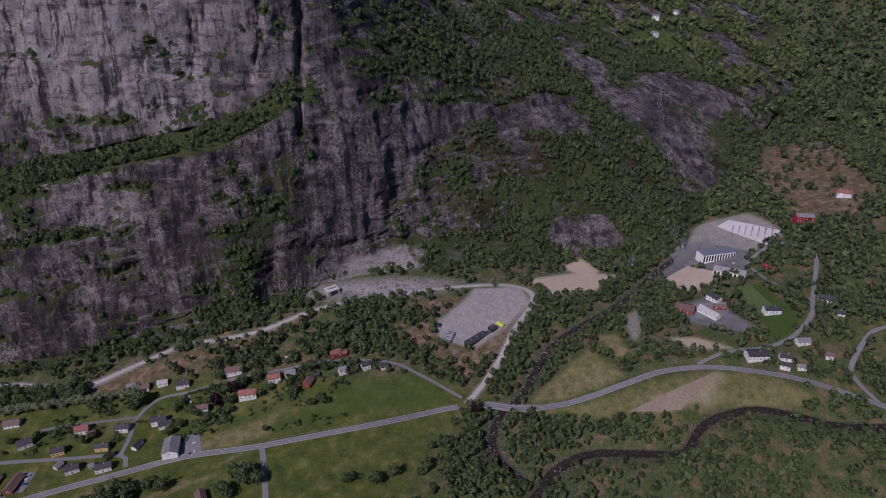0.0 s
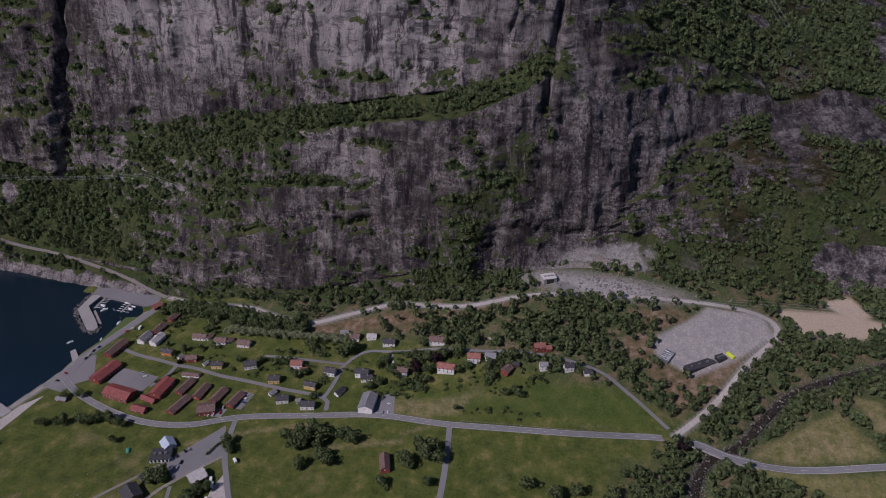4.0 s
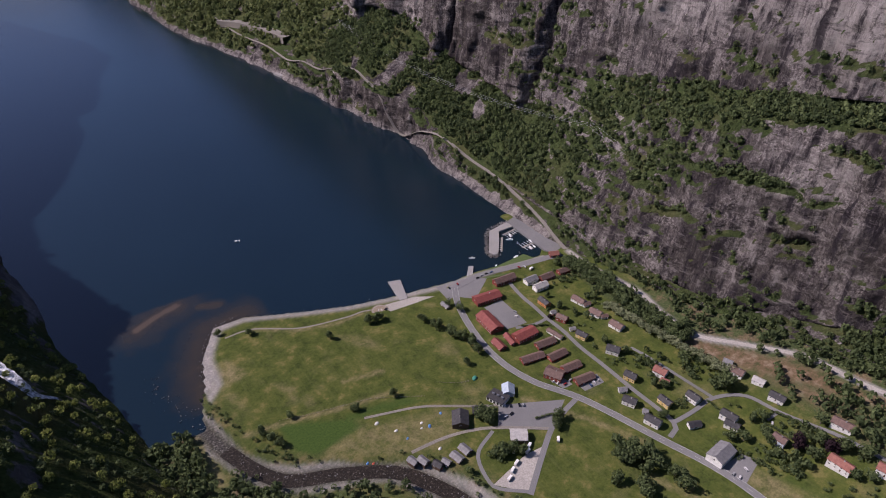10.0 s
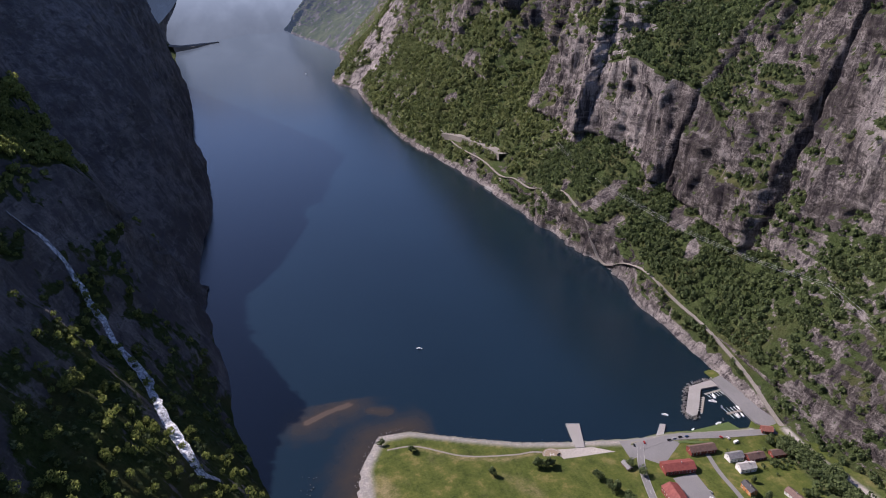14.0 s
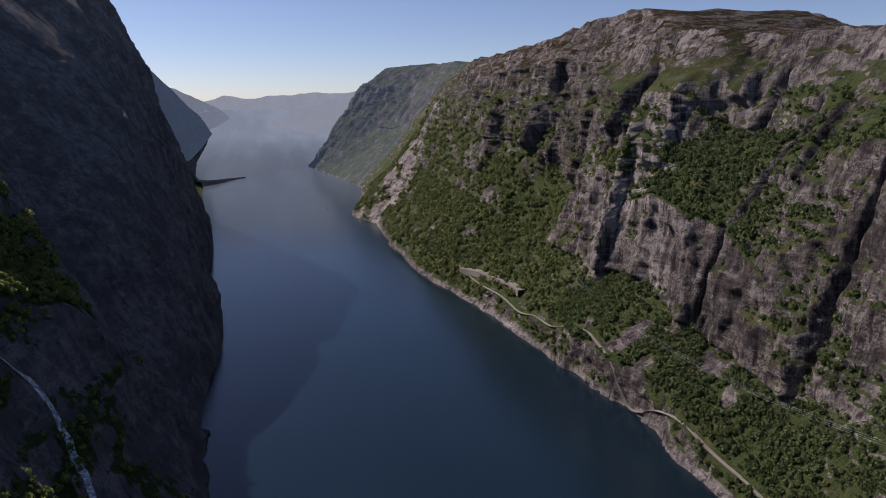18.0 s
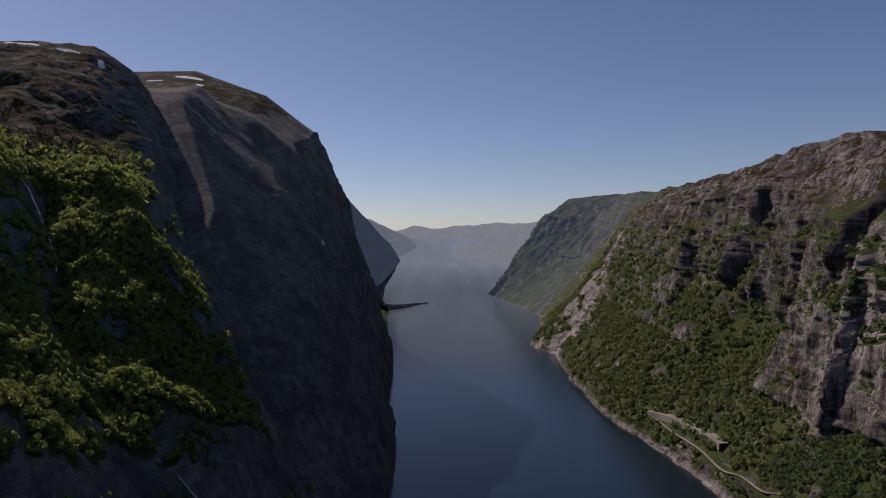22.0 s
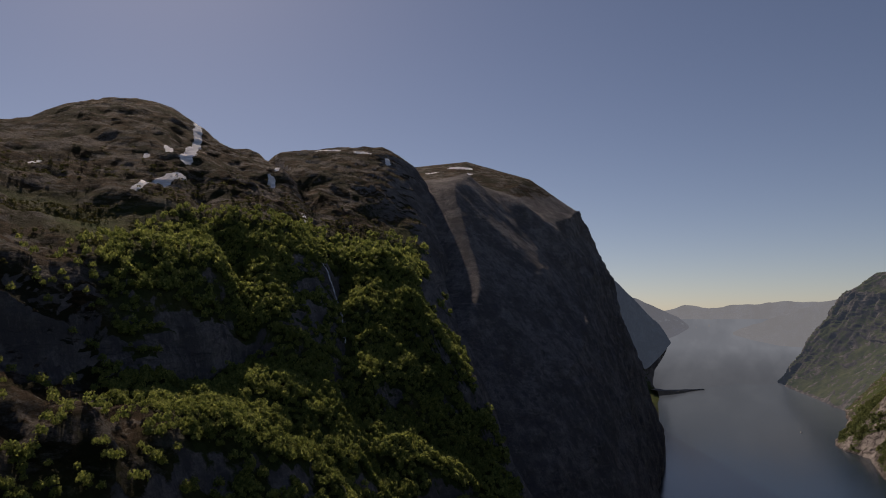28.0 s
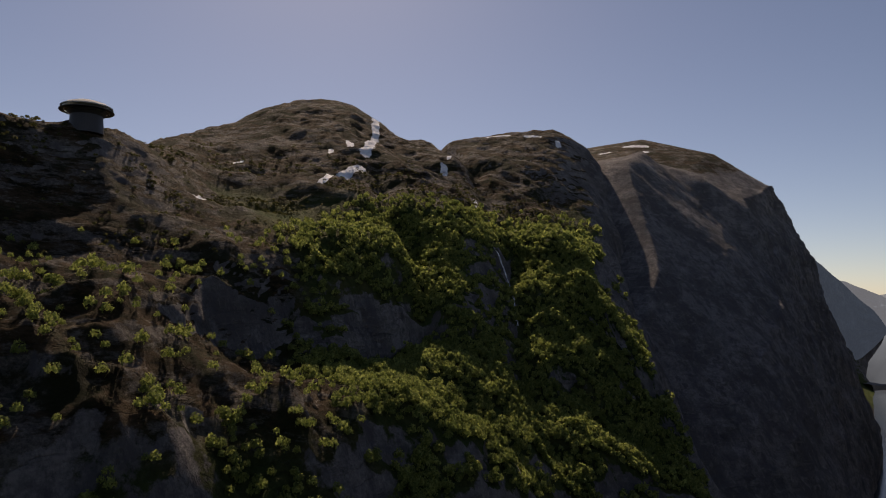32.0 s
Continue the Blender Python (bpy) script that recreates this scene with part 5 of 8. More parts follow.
M_ROOF_RED = clad("red_sheet_roof", (0.16, 0.035, 0.03), (0.26, 0.07, 0.055))
M_ROOF_BROWN = clad("brown_tile_roof", (0.10, 0.06, 0.05), (0.18, 0.115, 0.095))
M_ROOF_GREY = clad("grey_slate_roof", (0.14, 0.14, 0.145), (0.25, 0.25, 0.255))
M_ROOF_PALE = clad("pale_sheet_roof", (0.34, 0.33, 0.31), (0.5, 0.49, 0.47))
M_ROOF_DARK = clad("dark_tile_roof", (0.022, 0.022, 0.026), (0.06, 0.058, 0.06))
M_ROOF_TILE = clad("clay_tile_roof", (0.2, 0.072, 0.052), (0.3, 0.125, 0.095))
M_ROOF_BLUE = clad("pale_blue_roof", (0.3, 0.38, 0.45), (0.45, 0.53, 0.6))
M_WALL_RED = clad("red_boards", (0.17, 0.035, 0.025), (0.25, 0.06, 0.045), 0.15)
M_WALL_WHITE = clad("white_boards", (0.6, 0.6, 0.58), (0.8, 0.8, 0.78), 0.15)
M_WALL_ORANGE = clad("orange_boards", (0.42, 0.17, 0.05), (0.52, 0.23, 0.08), 0.15)
M_WALL_YELLOW = clad("yellow_boards", (0.5, 0.36, 0.13), (0.62, 0.47, 0.2), 0.15)
M_WALL_BROWN = clad("brown_boards", (0.07, 0.045, 0.03), (0.13, 0.085, 0.06), 0.15)
M_WALL_BLUE = clad("blue_boards", (0.4, 0.47, 0.56), (0.52, 0.58, 0.66), 0.15)
M_WALL_CRIMSON = clad("crimson_sheet", (0.3, 0.02, 0.04), (0.42, 0.04, 0.06), 0.3, 0.5)
M_CONCRETE = speckled("concrete", (0.2, 0.195, 0.185), (0.34, 0.33, 0.315), 1.5, 0.9)
M_FRAME = speckled("white_paint", (0.65, 0.65, 0.63), (0.8, 0.8, 0.78), 2.0, 0.6)
M_METAL = speckled("galvanised_metal", (0.25, 0.26, 0.27), (0.45, 0.46, 0.47), 1.5, 0.45, 0.1, 0.02, 0.8)
M_DARKMETAL = speckled("dark_metal", (0.03, 0.03, 0.033), (0.07, 0.07, 0.075), 1.5, 0.5, 0.1, 0.02, 0.5)
M_WOOD = speckled("weathered_wood", (0.16, 0.14, 0.12), (0.32, 0.29, 0.25), 2.0, 0.9)
M_RUBBER = speckled("rubber", (0.015, 0.015, 0.015), (0.03, 0.03, 0.03), 4.0, 0.9)


def glass_material():
    m, t, b = material("window_glass")
    b.inputs["Base Color"].default_value = (0.02, 0.025, 0.03, 1)
    b.inputs["Roughness"].default_value = 0.06
    b.inputs["Specular IOR Level"].default_value = 0.8
    return m


M_GLASS = glass_material()


# ---- mesh tools ----
def box(bm, x0, x1, y0, y1, z0, z1):
    vs = [bm.verts.new(p) for p in ((x0, y0, z0), (x1, y0, z0), (x1, y1, z0), (x0, y1, z0), (x0, y0, z1), (x1, y0, z1), (x1, y1, z1), (x0, y1, z1))]
    for f in ((3, 2, 1, 0), (4, 5, 6, 7), (0, 1, 5, 4), (1, 2, 6, 5), (2, 3, 7, 6), (3, 0, 4, 7)):
        bm.faces.new([vs[k] for k in f])
    return vs


def prism(bm, outline, z0, z1, taper=1.0):
    """A solid over an outline of (x, y)."""
    cx, cy = (sum(p[k] for p in outline) / len(outline) for k in (0, 1))
    low = [bm.verts.new((x, y, z0)) for x, y in outline]
    top = [bm.verts.new((cx + (x - cx) * taper, cy + (y - cy) * taper, z1)) for x, y in outline]
    n = len(outline)
    bm.faces.new(low[::-1]), bm.faces.new(top)
    for k in range(n):
        bm.faces.new((low[k], low[(k + 1) % n], top[(k + 1) % n], top[k]))


def tube(bm, points, radius, sides=5):
    rings = []
    for k, p in enumerate(points):
        a, b = Vector(points[max(k - 1, 0)]), Vector(points[min(k + 1, len(points) - 1)])
        q = (b - a).to_track_quat("Z", "Y")
        r = radius[k] if isinstance(radius, (list, tuple)) else radius
        rings.append([bm.verts.new(Vector(p) + q @ Vector((r * math.cos(6.2832 * s / sides), r * math.sin(6.2832 * s / sides), 0))) for s in range(sides)])
    for a, b in zip(rings, rings[1:]):
        for s in range(sides):
            bm.faces.new((a[s], a[(s + 1) % sides], b[(s + 1) % sides], b[s]))
    bm.faces.new(rings[0][::-1]), bm.faces.new(rings[-1])


def mesh_of(name, bm, mat):
    bmesh.ops.recalc_face_normals(bm, faces=bm.faces)
    me = bpy.data.meshes.new(name)
    bm.to_mesh(me)
    bm.free()
    me.materials.append(mat)
    return me


def part(name, what, mat, parent, label="", at=None):
    """One mesh object under a thing or a part; what is a bmesh, or a mesh that alike parts share."""
    me = what if isinstance(what, bpy.types.Mesh) else mesh_of(name, what, mat)
    ob = new(name, me)
    ob.parent = parent
    if at is not None:
        ob.matrix_local = at
    return tagged(ob, label)


def thing(name, m, label, category, group=""):
    ob = new(name)
    ob.matrix_world = m
    ob.empty_display_size = 0.5
    return tagged(ob, label, category, group)


# shared window and door pieces, facing -y
bm = bmesh.new()
for x0, x1, z0, z1 in ((-0.7, 0.7, -0.7, -0.58), (-0.7, 0.7, 0.58, 0.7), (-0.7, -0.58, -0.58, 0.58), (0.58, 0.7, -0.58, 0.58), (-0.05, 0.05, -0.58, 0.58)):
    box(bm, x0, x1, -0.06, 0.04, z0, z1)
WINDOW_FRAME = mesh_of("window", bm, M_FRAME)
bm = bmesh.new()
box(bm, -0.58, 0.58, -0.02, 0.03, -0.58, 0.58)
WINDOW_PANE = mesh_of("pane", bm, M_GLASS)
bm = bmesh.new()
box(bm, -0.5, 0.5, -0.07, 0.03, 0.0, 2.05)
DOOR = mesh_of("door", bm, M_WALL_BROWN)


BUILT, LANES = [], []


def house(kind, x, y, length, width, turn, eaves, roof_mat, wall_mat, label, group=""):
    """A timber house with a gable roof; its ridge runs along turn degrees."""
    c, s = math.cos(radians(turn)), math.sin(radians(turn))
    hs = [surface(x + c * u * length / 2 - s * v * width / 2, y + s * u * length / 2 + c * v * width / 2, (0, 1) if x > 1000 else (0,)) for u in (-1, 0, 1) for v in (-1, 0, 1)]
    floor, low = max(hs) - 0.1, min(hs)
    BUILT.append((x, y, length / 2))
    ob = thing(kind, pose(x, y, floor, 0, 0, turn), label, kind.replace("_", " "), group)
    L, W = length / 2, width / 2
    rise = W * (0.62 if width < 12 else 0.42)
    bm = bmesh.new()
    base = low - floor - 0.4
    ring = [(-W, base), (W, base), (W, eaves), (0, eaves + rise), (-W, eaves)]
    a, b = ([bm.verts.new((u, v, z)) for v, z in ring] for u in (-L, L))
    bm.faces.new(a), bm.faces.new(b[::-1])
    for k in range(5):
        bm.faces.new((a[k], b[k], b[(k + 1) % 5], a[(k + 1) % 5]))
    part("wall", bm, wall_mat, ob)
    bm = bmesh.new()
    o, th = 0.55, 0.22
    for sg in (-1, 1):
        e = [(0, eaves + rise + 0.02), (sg * (W + o), eaves - o * rise / W + 0.02)]
        vs = [bm.verts.new((u, v, z + d)) for d in (0.05, 0.05 + th) for u, (v, z) in ((-L - o, e[0]), (L + o, e[0]), (L + o, e[1]), (-L - o, e[1]))]
        for f in ((0, 1, 2, 3), (7, 6, 5, 4), (0, 4, 5, 1), (1, 5, 6, 2), (2, 6, 7, 3), (3, 7, 4, 0)):
            bm.faces.new([vs[k] for k in f])
    roof = part("roof", bm, roof_mat, ob)
    if kind in ("house", "school", "community_house", "reception_house", "lodge"):
        bm = bmesh.new()
        box(bm, L * 0.2 - 0.4, L * 0.2 + 0.4, -0.75, 0.0, eaves + rise * 0.5, eaves + rise + 1.1)
        box(bm, L * 0.2 - 0.48, L * 0.2 + 0.48, -0.83, 0.08, eaves + rise + 1.1, eaves + rise + 1.22)
        part("chimney", bm, M_CONCRETE, roof)
    storeys = 2 if eaves > 4 else 1
    for sg in (-1, 1):
        n = max(1, int(length // 3.4))
        for k in range(n):
            u = -L + (k + 0.5) * length / n
            for st in range(storeys):
                if sg < 0 and k == n // 2 and st == 0:
                    part("door", DOOR, None, ob, "", pose(u, -W, 0.1))
                    continue
                m = pose(u, sg * W, 1.5 + st * 2.4, 0, 0, 0 if sg < 0 else 180)
                win = part("window", WINDOW_FRAME, None, ob, "", m)
                part("pane", WINDOW_PANE, None, win)
    for sg in (-1, 1):
        win = part("window", WINDOW_FRAME, None, ob, "", pose(sg * L, 0, min(1.6 + (storeys - 1) * 2.4, eaves), 0, 0, 90 * sg))
        part("pane", WINDOW_PANE, None, win)
    return ob


def lot(name, corners, mat, label, lift=0.14):
    """A paved or gravelled four-sided area that follows the ground."""
    (ax, ay), (bx, by), (cx, cy), (dx, dy) = corners
    n = 9
    v = []
    for i in range(n):
        for j in range(n):
            f, g = i / (n - 1), j / (n - 1)
            x = (ax * (1 - f) + bx * f) * (1 - g) + (dx * (1 - f) + cx * f) * g
            y = (ay * (1 - f) + by * f) * (1 - g) + (dy * (1 - f) + cy * f) * g
            v.append((x, y, surface(x, y, (0,)) + lift))
    v = np.array(v)
    ob, _ = grid_mesh(name, v, n, n, mat, {}, False)
    return tagged(ob, label, "paved area", kind="structure")


def lane(name, points, half, mat, label, lift=0.16):
    line = spline(points, 5)
    LANES.append(line)
    z = np.array([max(surface(px + ox, py + oy, (0,)) for ox, oy in ((0, 0), (half, 0), (-half, 0), (0, half), (0, -half))) for px, py in line])
    return ribbon(name, np.column_stack([line, soften(z[:, None], 1)[:, 0]]), half, mat, lift, label)


# ---- lanes and paved areas of the village ----
lane("road_village", [(403, 405), (396, 374), (394, 347), (392, 324), (392, 300), (389, 270), (389, 240), (388, 200), (387, 152), (372, 143)], 2.2, M_ASPHALT, "grey asphalt lane between village houses")
lane("road_village", [(387, 152), (410, 150), (434, 149), (455, 133), (459, 104), (464, 80), (469, 56), (471, 19), (477, -45), (470, -102), (452, -132), (436, -153), (420, -172)], 2.0, M_ASPHALT, "grey asphalt lane along the upper houses")
lane("road_village", [(427, 240), (430, 219), (432, 187), (434, 150)], 1.7, M_ASPHALT, "narrow asphalt lane to the upper houses")
lane("road_village", [(392, 324), (376, 324), (356, 331)], 2.0, M_ASPHALT, "short asphalt lane to the school yard")
lane("path", [(459, 104), (445, 105)], 1.5, M_ASPHALT, "short asphalt drive to a house")
lane("road_side", [(376, 20), (352, 15), (323, 10), (300, 7)], 2.6, M_ASPHALT, "grey side road into the fields")
lane("road_camp", [(340, 222), (318, 216), (298, 208), (272, 190), (240, 166)], 2.4, M_ASPHALT, "grey asphalt camp road")
lane("path_camp", [(185, 255), (214, 253), (238, 247), (260, 236), (298, 208)], 1.6, M_TRACK, "worn gravel track through the camp site")
lane("path_camp", [(170, 312), (213, 297), (235, 284), (258, 268), (277, 256)], 1.3, M_TRACK, "dull gravel track beside the meadow")
lane("path_camp", [(255, 235), (233, 225), (225, 213), (221, 194), (224, 184), (242, 168)], 1.6, M_ASPHALT, "narrow camp lane")
lane("path_beach", [(101, 490), (130, 487), (171, 461), (218, 450), (241, 449), (260, 440)], 1.0, M_TRACK, "trodden sandy path above the beach", 0.1)
lane("road_east", [(411, -408), (421, -445), (422, -487), (432, -519), (458, -552), (482, -567), (520, -592), (557, -614), (580, -612), (603, -592), (592, -562), (575, -540)], 2.4, M_ASPHALT, "grey road to the power station")
lane("road_east", [(483, -566), (506, -556), (541, -546), (570, -542)], 2.2, M_ASPHALT, "grey road past the power station")
lane("road_east", [(330, -545), (361, -540), (380, -547), (414, -586), (420, -608), (430, -660)], 2.4, M_ASPHALT, "narrow road climbing the far valley side")
lot("pavement_school", [(350, 378), (374, 379), (371, 331), (347, 334)], M_ASPHALT, "grey asphalt school yard")
lot("pavement_camp", [(277, 256), (330, 227), (299, 208), (262, 237)], M_ASPHALT, "worn grey camp car park")
lot("pavement_motel", [(352, 236), (376, 234), (374, 222), (352, 224)], M_ASPHALT, "grey asphalt motel car park", 0.17)
lot("pavement_motel", [(335, 255), (347, 250), (349, 237), (338, 238)], M_ASPHALT, "grey asphalt forecourt")
lot("pavement_hall", [(402, 97), (407, 84), (379, 76), (372, 99)], M_ASPHALT, "dark asphalt car park beside the white hall")
lot("gravel_camp", [(262, 199), (282, 197), (242, 167), (222, 190)], M_GRAVEL, "pale gravel caravan pitch", 0.11)
lot("pavement_quay", [(330, 443), (365, 438), (362, 420), (326, 412)], M_ASPHALT, "broad grey asphalt quay apron", 0.12)
lot("pavement_quay", [(338, 412), (368, 433), (388, 424), (352, 396)], M_ASPHALT, "broad grey asphalt junction above the quay", 0.1)
lot("pavement_heli", [(262, 447), (300, 441), (318, 428), (264, 431)], M_GRAVEL, "gravelled landing area above the beach", 0.1)
lot("pavement_farm", [(512, -447), (505, -485), (478, -470), (480, -437)], M_ASPHALT, "dark farm yard")
lot("pavement_power", [(655, -475), (655, -528), (600, -530), (590, -465)], M_ASPHALT, "grey asphalt yard of the power station")
lot("gravel_sand", [(568, -430), (597, -478), (567, -509), (530, -447)], M_SAND, "bare sandy fill beside the power station", 0.25)
lot("gravel_sand", [(733, -584), (732, -608), (701, -626), (698, -596)], M_SAND, "bare sandy clearing", 0.3)
lot("pavement_substation", [(676, -550), (684, -570), (627, -609), (605, -582)], M_PALE, "pale gravelled substation yard", 0.4)
lot("gravel_dirt", [(372, -325), (387, -380), (396, -418), (362, -372)], M_DIRT, "dry trampled earth beside the road", 0.08)
lot("lawn_farm", [(534, -500), (537, -525), (480, -525), (475, -500)], M_LAWN, "bright green mown lawn", 0.1)

# ---- houses ----
house("school", 361, 388, 29.8, 14, -7, 4.6, M_ROOF_RED, M_WALL_RED, "red wooden school with a red gable roof")
house("hall", 337, 351, 29.9, 15, -94, 5.0, M_ROOF_RED, M_WALL_RED, "red wooden hall with a red gable roof")
house("hall", 355, 315, 24.6, 13, 1, 4.6, M_ROOF_RED, M_WALL_RED, "red wooden hall with a red gable roof")
house("shed", 339, 319, 16.5, 6, -98, 2.5, M_ROOF_RED, M_WALL_RED, "red wooden shed with a red gable roof")
house("shed", 325, 319, 15.1, 8, -91, 2.5, M_ROOF_RED, M_WALL_RED, "red wooden shed with a red gable roof")
house("motel_row", 364, 294, 21.1, 9, -6, 2.5, M_ROOF_BROWN, M_WALL_RED, "red wooden motel row with a brown gable roof")
house("motel_row", 340, 285, 23.5, 9, -10, 2.5, M_ROOF_BROWN, M_WALL_RED, "red wooden motel row with a brown gable roof")
house("motel_row", 362, 274, 19.9, 9, -2, 2.5, M_ROOF_BROWN, M_WALL_RED, "red wooden motel row with a brown gable roof")
house("motel_row", 362, 254, 19.0, 9, -5, 2.5, M_ROOF_BROWN, M_WALL_RED, "red wooden motel row with a brown gable roof")
house("reception_house", 342, 255, 16.7, 13, -63, 4.6, M_ROOF_BROWN, M_WALL_RED, "red wooden reception house with a brown gable roof")
house("motel_row", 361, 235, 19.3, 9, -7, 2.5, M_ROOF_BROWN, M_WALL_RED, "red wooden motel row with a brown gable roof")
house("garage", 381, 299, 17.9, 5, -80, 2.5, M_ROOF_BROWN, M_WALL_WHITE, "white wooden garage with a brown gable roof")
house("quay_house", 398, 405, 26.2, 10, -4, 4.6, M_ROOF_BROWN, M_WALL_RED, "red wooden quay house with a brown gable roof")
house("house", 421, 386, 15.0, 9, -1, 4.6, M_ROOF_GREY, M_WALL_WHITE, "white wooden house with a grey gable roof")
house("house", 421, 369, 16.0, 9, -4, 4.6, M_ROOF_PALE, M_WALL_WHITE, "white wooden house with a pale grey gable roof")
house("house", 440, 381, 17.1, 9, -2, 3.2, M_ROOF_BROWN, M_WALL_RED, "red wooden house with a brown gable roof")
house("boathouse", 468, 380, 20.2, 8, -5, 3.2, M_ROOF_BROWN, M_WALL_RED, "red wooden boathouse with a brown gable roof")
house("house", 405, 344, 13.4, 7, -90, 4.6, M_ROOF_DARK, M_WALL_ORANGE, "orange wooden house with a dark slate gable roof")
house("house", 402, 312, 11.6, 7, -71, 4.6, M_ROOF_BROWN, M_WALL_RED, "red wooden house with a brown gable roof")
house("outbuilding", 402, 326, 5.4, 5, -11, 2.5, M_ROOF_GREY, M_WALL_WHITE, "white wooden outbuilding with a grey gable roof")
house("house", 400, 280, 11.2, 7, -75, 4.6, M_ROOF_DARK, M_WALL_YELLOW, "yellow wooden house with a dark slate gable roof")
house("house", 437, 325, 14.9, 8, -81, 3.2, M_ROOF_BROWN, M_WALL_WHITE, "white wooden house with a brown gable roof")
house("outbuilding", 439, 315, 8.2, 5, -11, 2.5, M_ROOF_BROWN, M_WALL_WHITE, "white wooden outbuilding with a brown gable roof")
house("house", 436, 298, 12.7, 9, -76, 3.2, M_ROOF_BROWN, M_WALL_WHITE, "white wooden house with a brown gable roof")
house("outbuilding", 439, 289, 7.6, 5, -24, 2.5, M_ROOF_BROWN, M_WALL_WHITE, "white wooden outbuilding with a brown gable roof")
house("house", 438, 270, 13.9, 9, -82, 3.2, M_ROOF_BROWN, M_WALL_WHITE, "white wooden house with a brown gable roof")
house("house", 409, 246, 12.4, 9, -61, 4.6, M_ROOF_DARK, M_WALL_WHITE, "white wooden house with a dark slate gable roof")
house("house", 396, 211, 11.1, 8, -72, 4.6, M_ROOF_DARK, M_WALL_YELLOW, "yellow wooden house with a dark slate gable roof")
house("kiosk", 317, 404, 10.8, 5, -84, 2.5, M_ROOF_GREY, M_WALL_BROWN, "brown wooden kiosk with a grey gable roof")
house("outbuilding", 400, 294, 5.9, 4, -20, 2.3, M_ROOF_GREY, M_WALL_WHITE, "white wooden outbuilding with a grey gable roof")
house("community_house", 387, 105, 20.6, 14, -174, 5.0, M_ROOF_GREY, M_WALL_WHITE, "white wooden community house with a grey gable roof")
house("house", 469, 113, 12.7, 8, -78, 3.2, M_ROOF_DARK, M_WALL_WHITE, "white wooden house with a dark slate gable roof")
house("house", 477, 62, 15.8, 9, -79, 3.2, M_ROOF_BROWN, M_WALL_WHITE, "white wooden house with a brown gable roof")
house("house", 442, 42, 16.9, 9, -86, 5.0, M_ROOF_TILE, M_WALL_WHITE, "white wooden house with a red tiled gable roof")
house("house", 459, 18, 12.5, 9, -78, 4.6, M_ROOF_TILE, M_WALL_WHITE, "white wooden house with a red tiled gable roof")
house("house", 464, 2, 10.5, 8, -83, 3.2, M_ROOF_GREY, M_WALL_WHITE, "white wooden house with a grey gable roof")
house("house", 432, 85, 10.4, 8, -84, 4.6, M_ROOF_BROWN, M_WALL_BLUE, "pale blue wooden house with a brown gable roof")
house("house", 424, 126, 13.5, 8, -81, 4.6, M_ROOF_DARK, M_WALL_WHITE, "white wooden house with a dark slate gable roof")
house("house", 419, 119, 11.5, 7, -72, 3.2, M_ROOF_DARK, M_WALL_WHITE, "white wooden house with a dark slate gable roof")
house("garage", 397, 139, 10.7, 6, -23, 2.5, M_ROOF_DARK, M_WALL_WHITE, "white wooden garage with a dark slate gable roof")
house("house", 419, 159, 11.3, 8, -87, 4.6, M_ROOF_DARK, M_WALL_WHITE, "white wooden house with a dark slate gable roof")
house("house", 450, -18, 10.2, 8, -23, 3.2, M_ROOF_BROWN, M_WALL_RED, "red wooden house with a brown gable roof")
house("outbuilding", 379, 204, 7.2, 5, -27, 2.5, M_ROOF_GREY, M_WALL_WHITE, "white wooden outbuilding with a grey gable roof")
house("house", 373, 190, 11.6, 8, -66, 4.6, M_ROOF_DARK, M_WALL_WHITE, "white wooden house with a dark slate gable roof")
house("annex", 294, 264, 12.1, 11, -126, 3.2, M_ROOF_BLUE, M_WALL_WHITE, "white wooden annex with a pale blue gable roof")
house("lodge", 238, 260, 16.3, 14, -123, 4.6, M_ROOF_DARK, M_WALL_BROWN, "brown wooden lodge with a black gable roof")
house("house", 258, 260, 11.3, 8, -29, 3.2, M_ROOF_DARK, M_WALL_BROWN, "brown wooden house with a dark slate gable roof")
house("barn", 268, 216, 14.0, 12, -35, 4.6, M_ROOF_PALE, M_WALL_BROWN, "brown wooden barn with a pale grey gable roof")
house("cabin", 223, 231, 10.2, 7, -81, 2.5, M_ROOF_GREY, M_WALL_BROWN, "brown wooden cabin with a grey gable roof")
house("cabin", 213, 228, 10.8, 7, -78, 2.5, M_ROOF_GREY, M_WALL_BROWN, "brown wooden cabin with a grey gable roof")
house("cabin", 188, 241, 8.7, 6, -76, 2.5, M_ROOF_GREY, M_WALL_BROWN, "brown wooden cabin with a grey gable roof")
house("cabin", 181, 246, 8.4, 6, -74, 2.5, M_ROOF_GREY, M_WALL_BROWN, "brown wooden cabin with a grey gable roof")
house("cabin", 203, 229, 6.9, 5, -70, 2.5, M_ROOF_GREY, M_WALL_BROWN, "brown wooden cabin with a grey gable roof")
house("cabin", 196, 231, 7.6, 6, -67, 2.5, M_ROOF_DARK, M_WALL_BROWN, "brown wooden cabin with a dark slate gable roof")
house("barn", 321, 63, 17.1, 8, -157, 4.6, M_ROOF_BROWN, M_WALL_RED, "red wooden barn with a brown gable roof")
house("house", 421, 198, 11.8, 9, -75, 4.6, M_ROOF_TILE, M_WALL_WHITE, "white wooden house with a red tiled gable roof")
house("outbuilding", 416, 188, 7.3, 6, -70, 2.5, M_ROOF_TILE, M_WALL_WHITE, "white wooden outbuilding with a bright red gable roof")
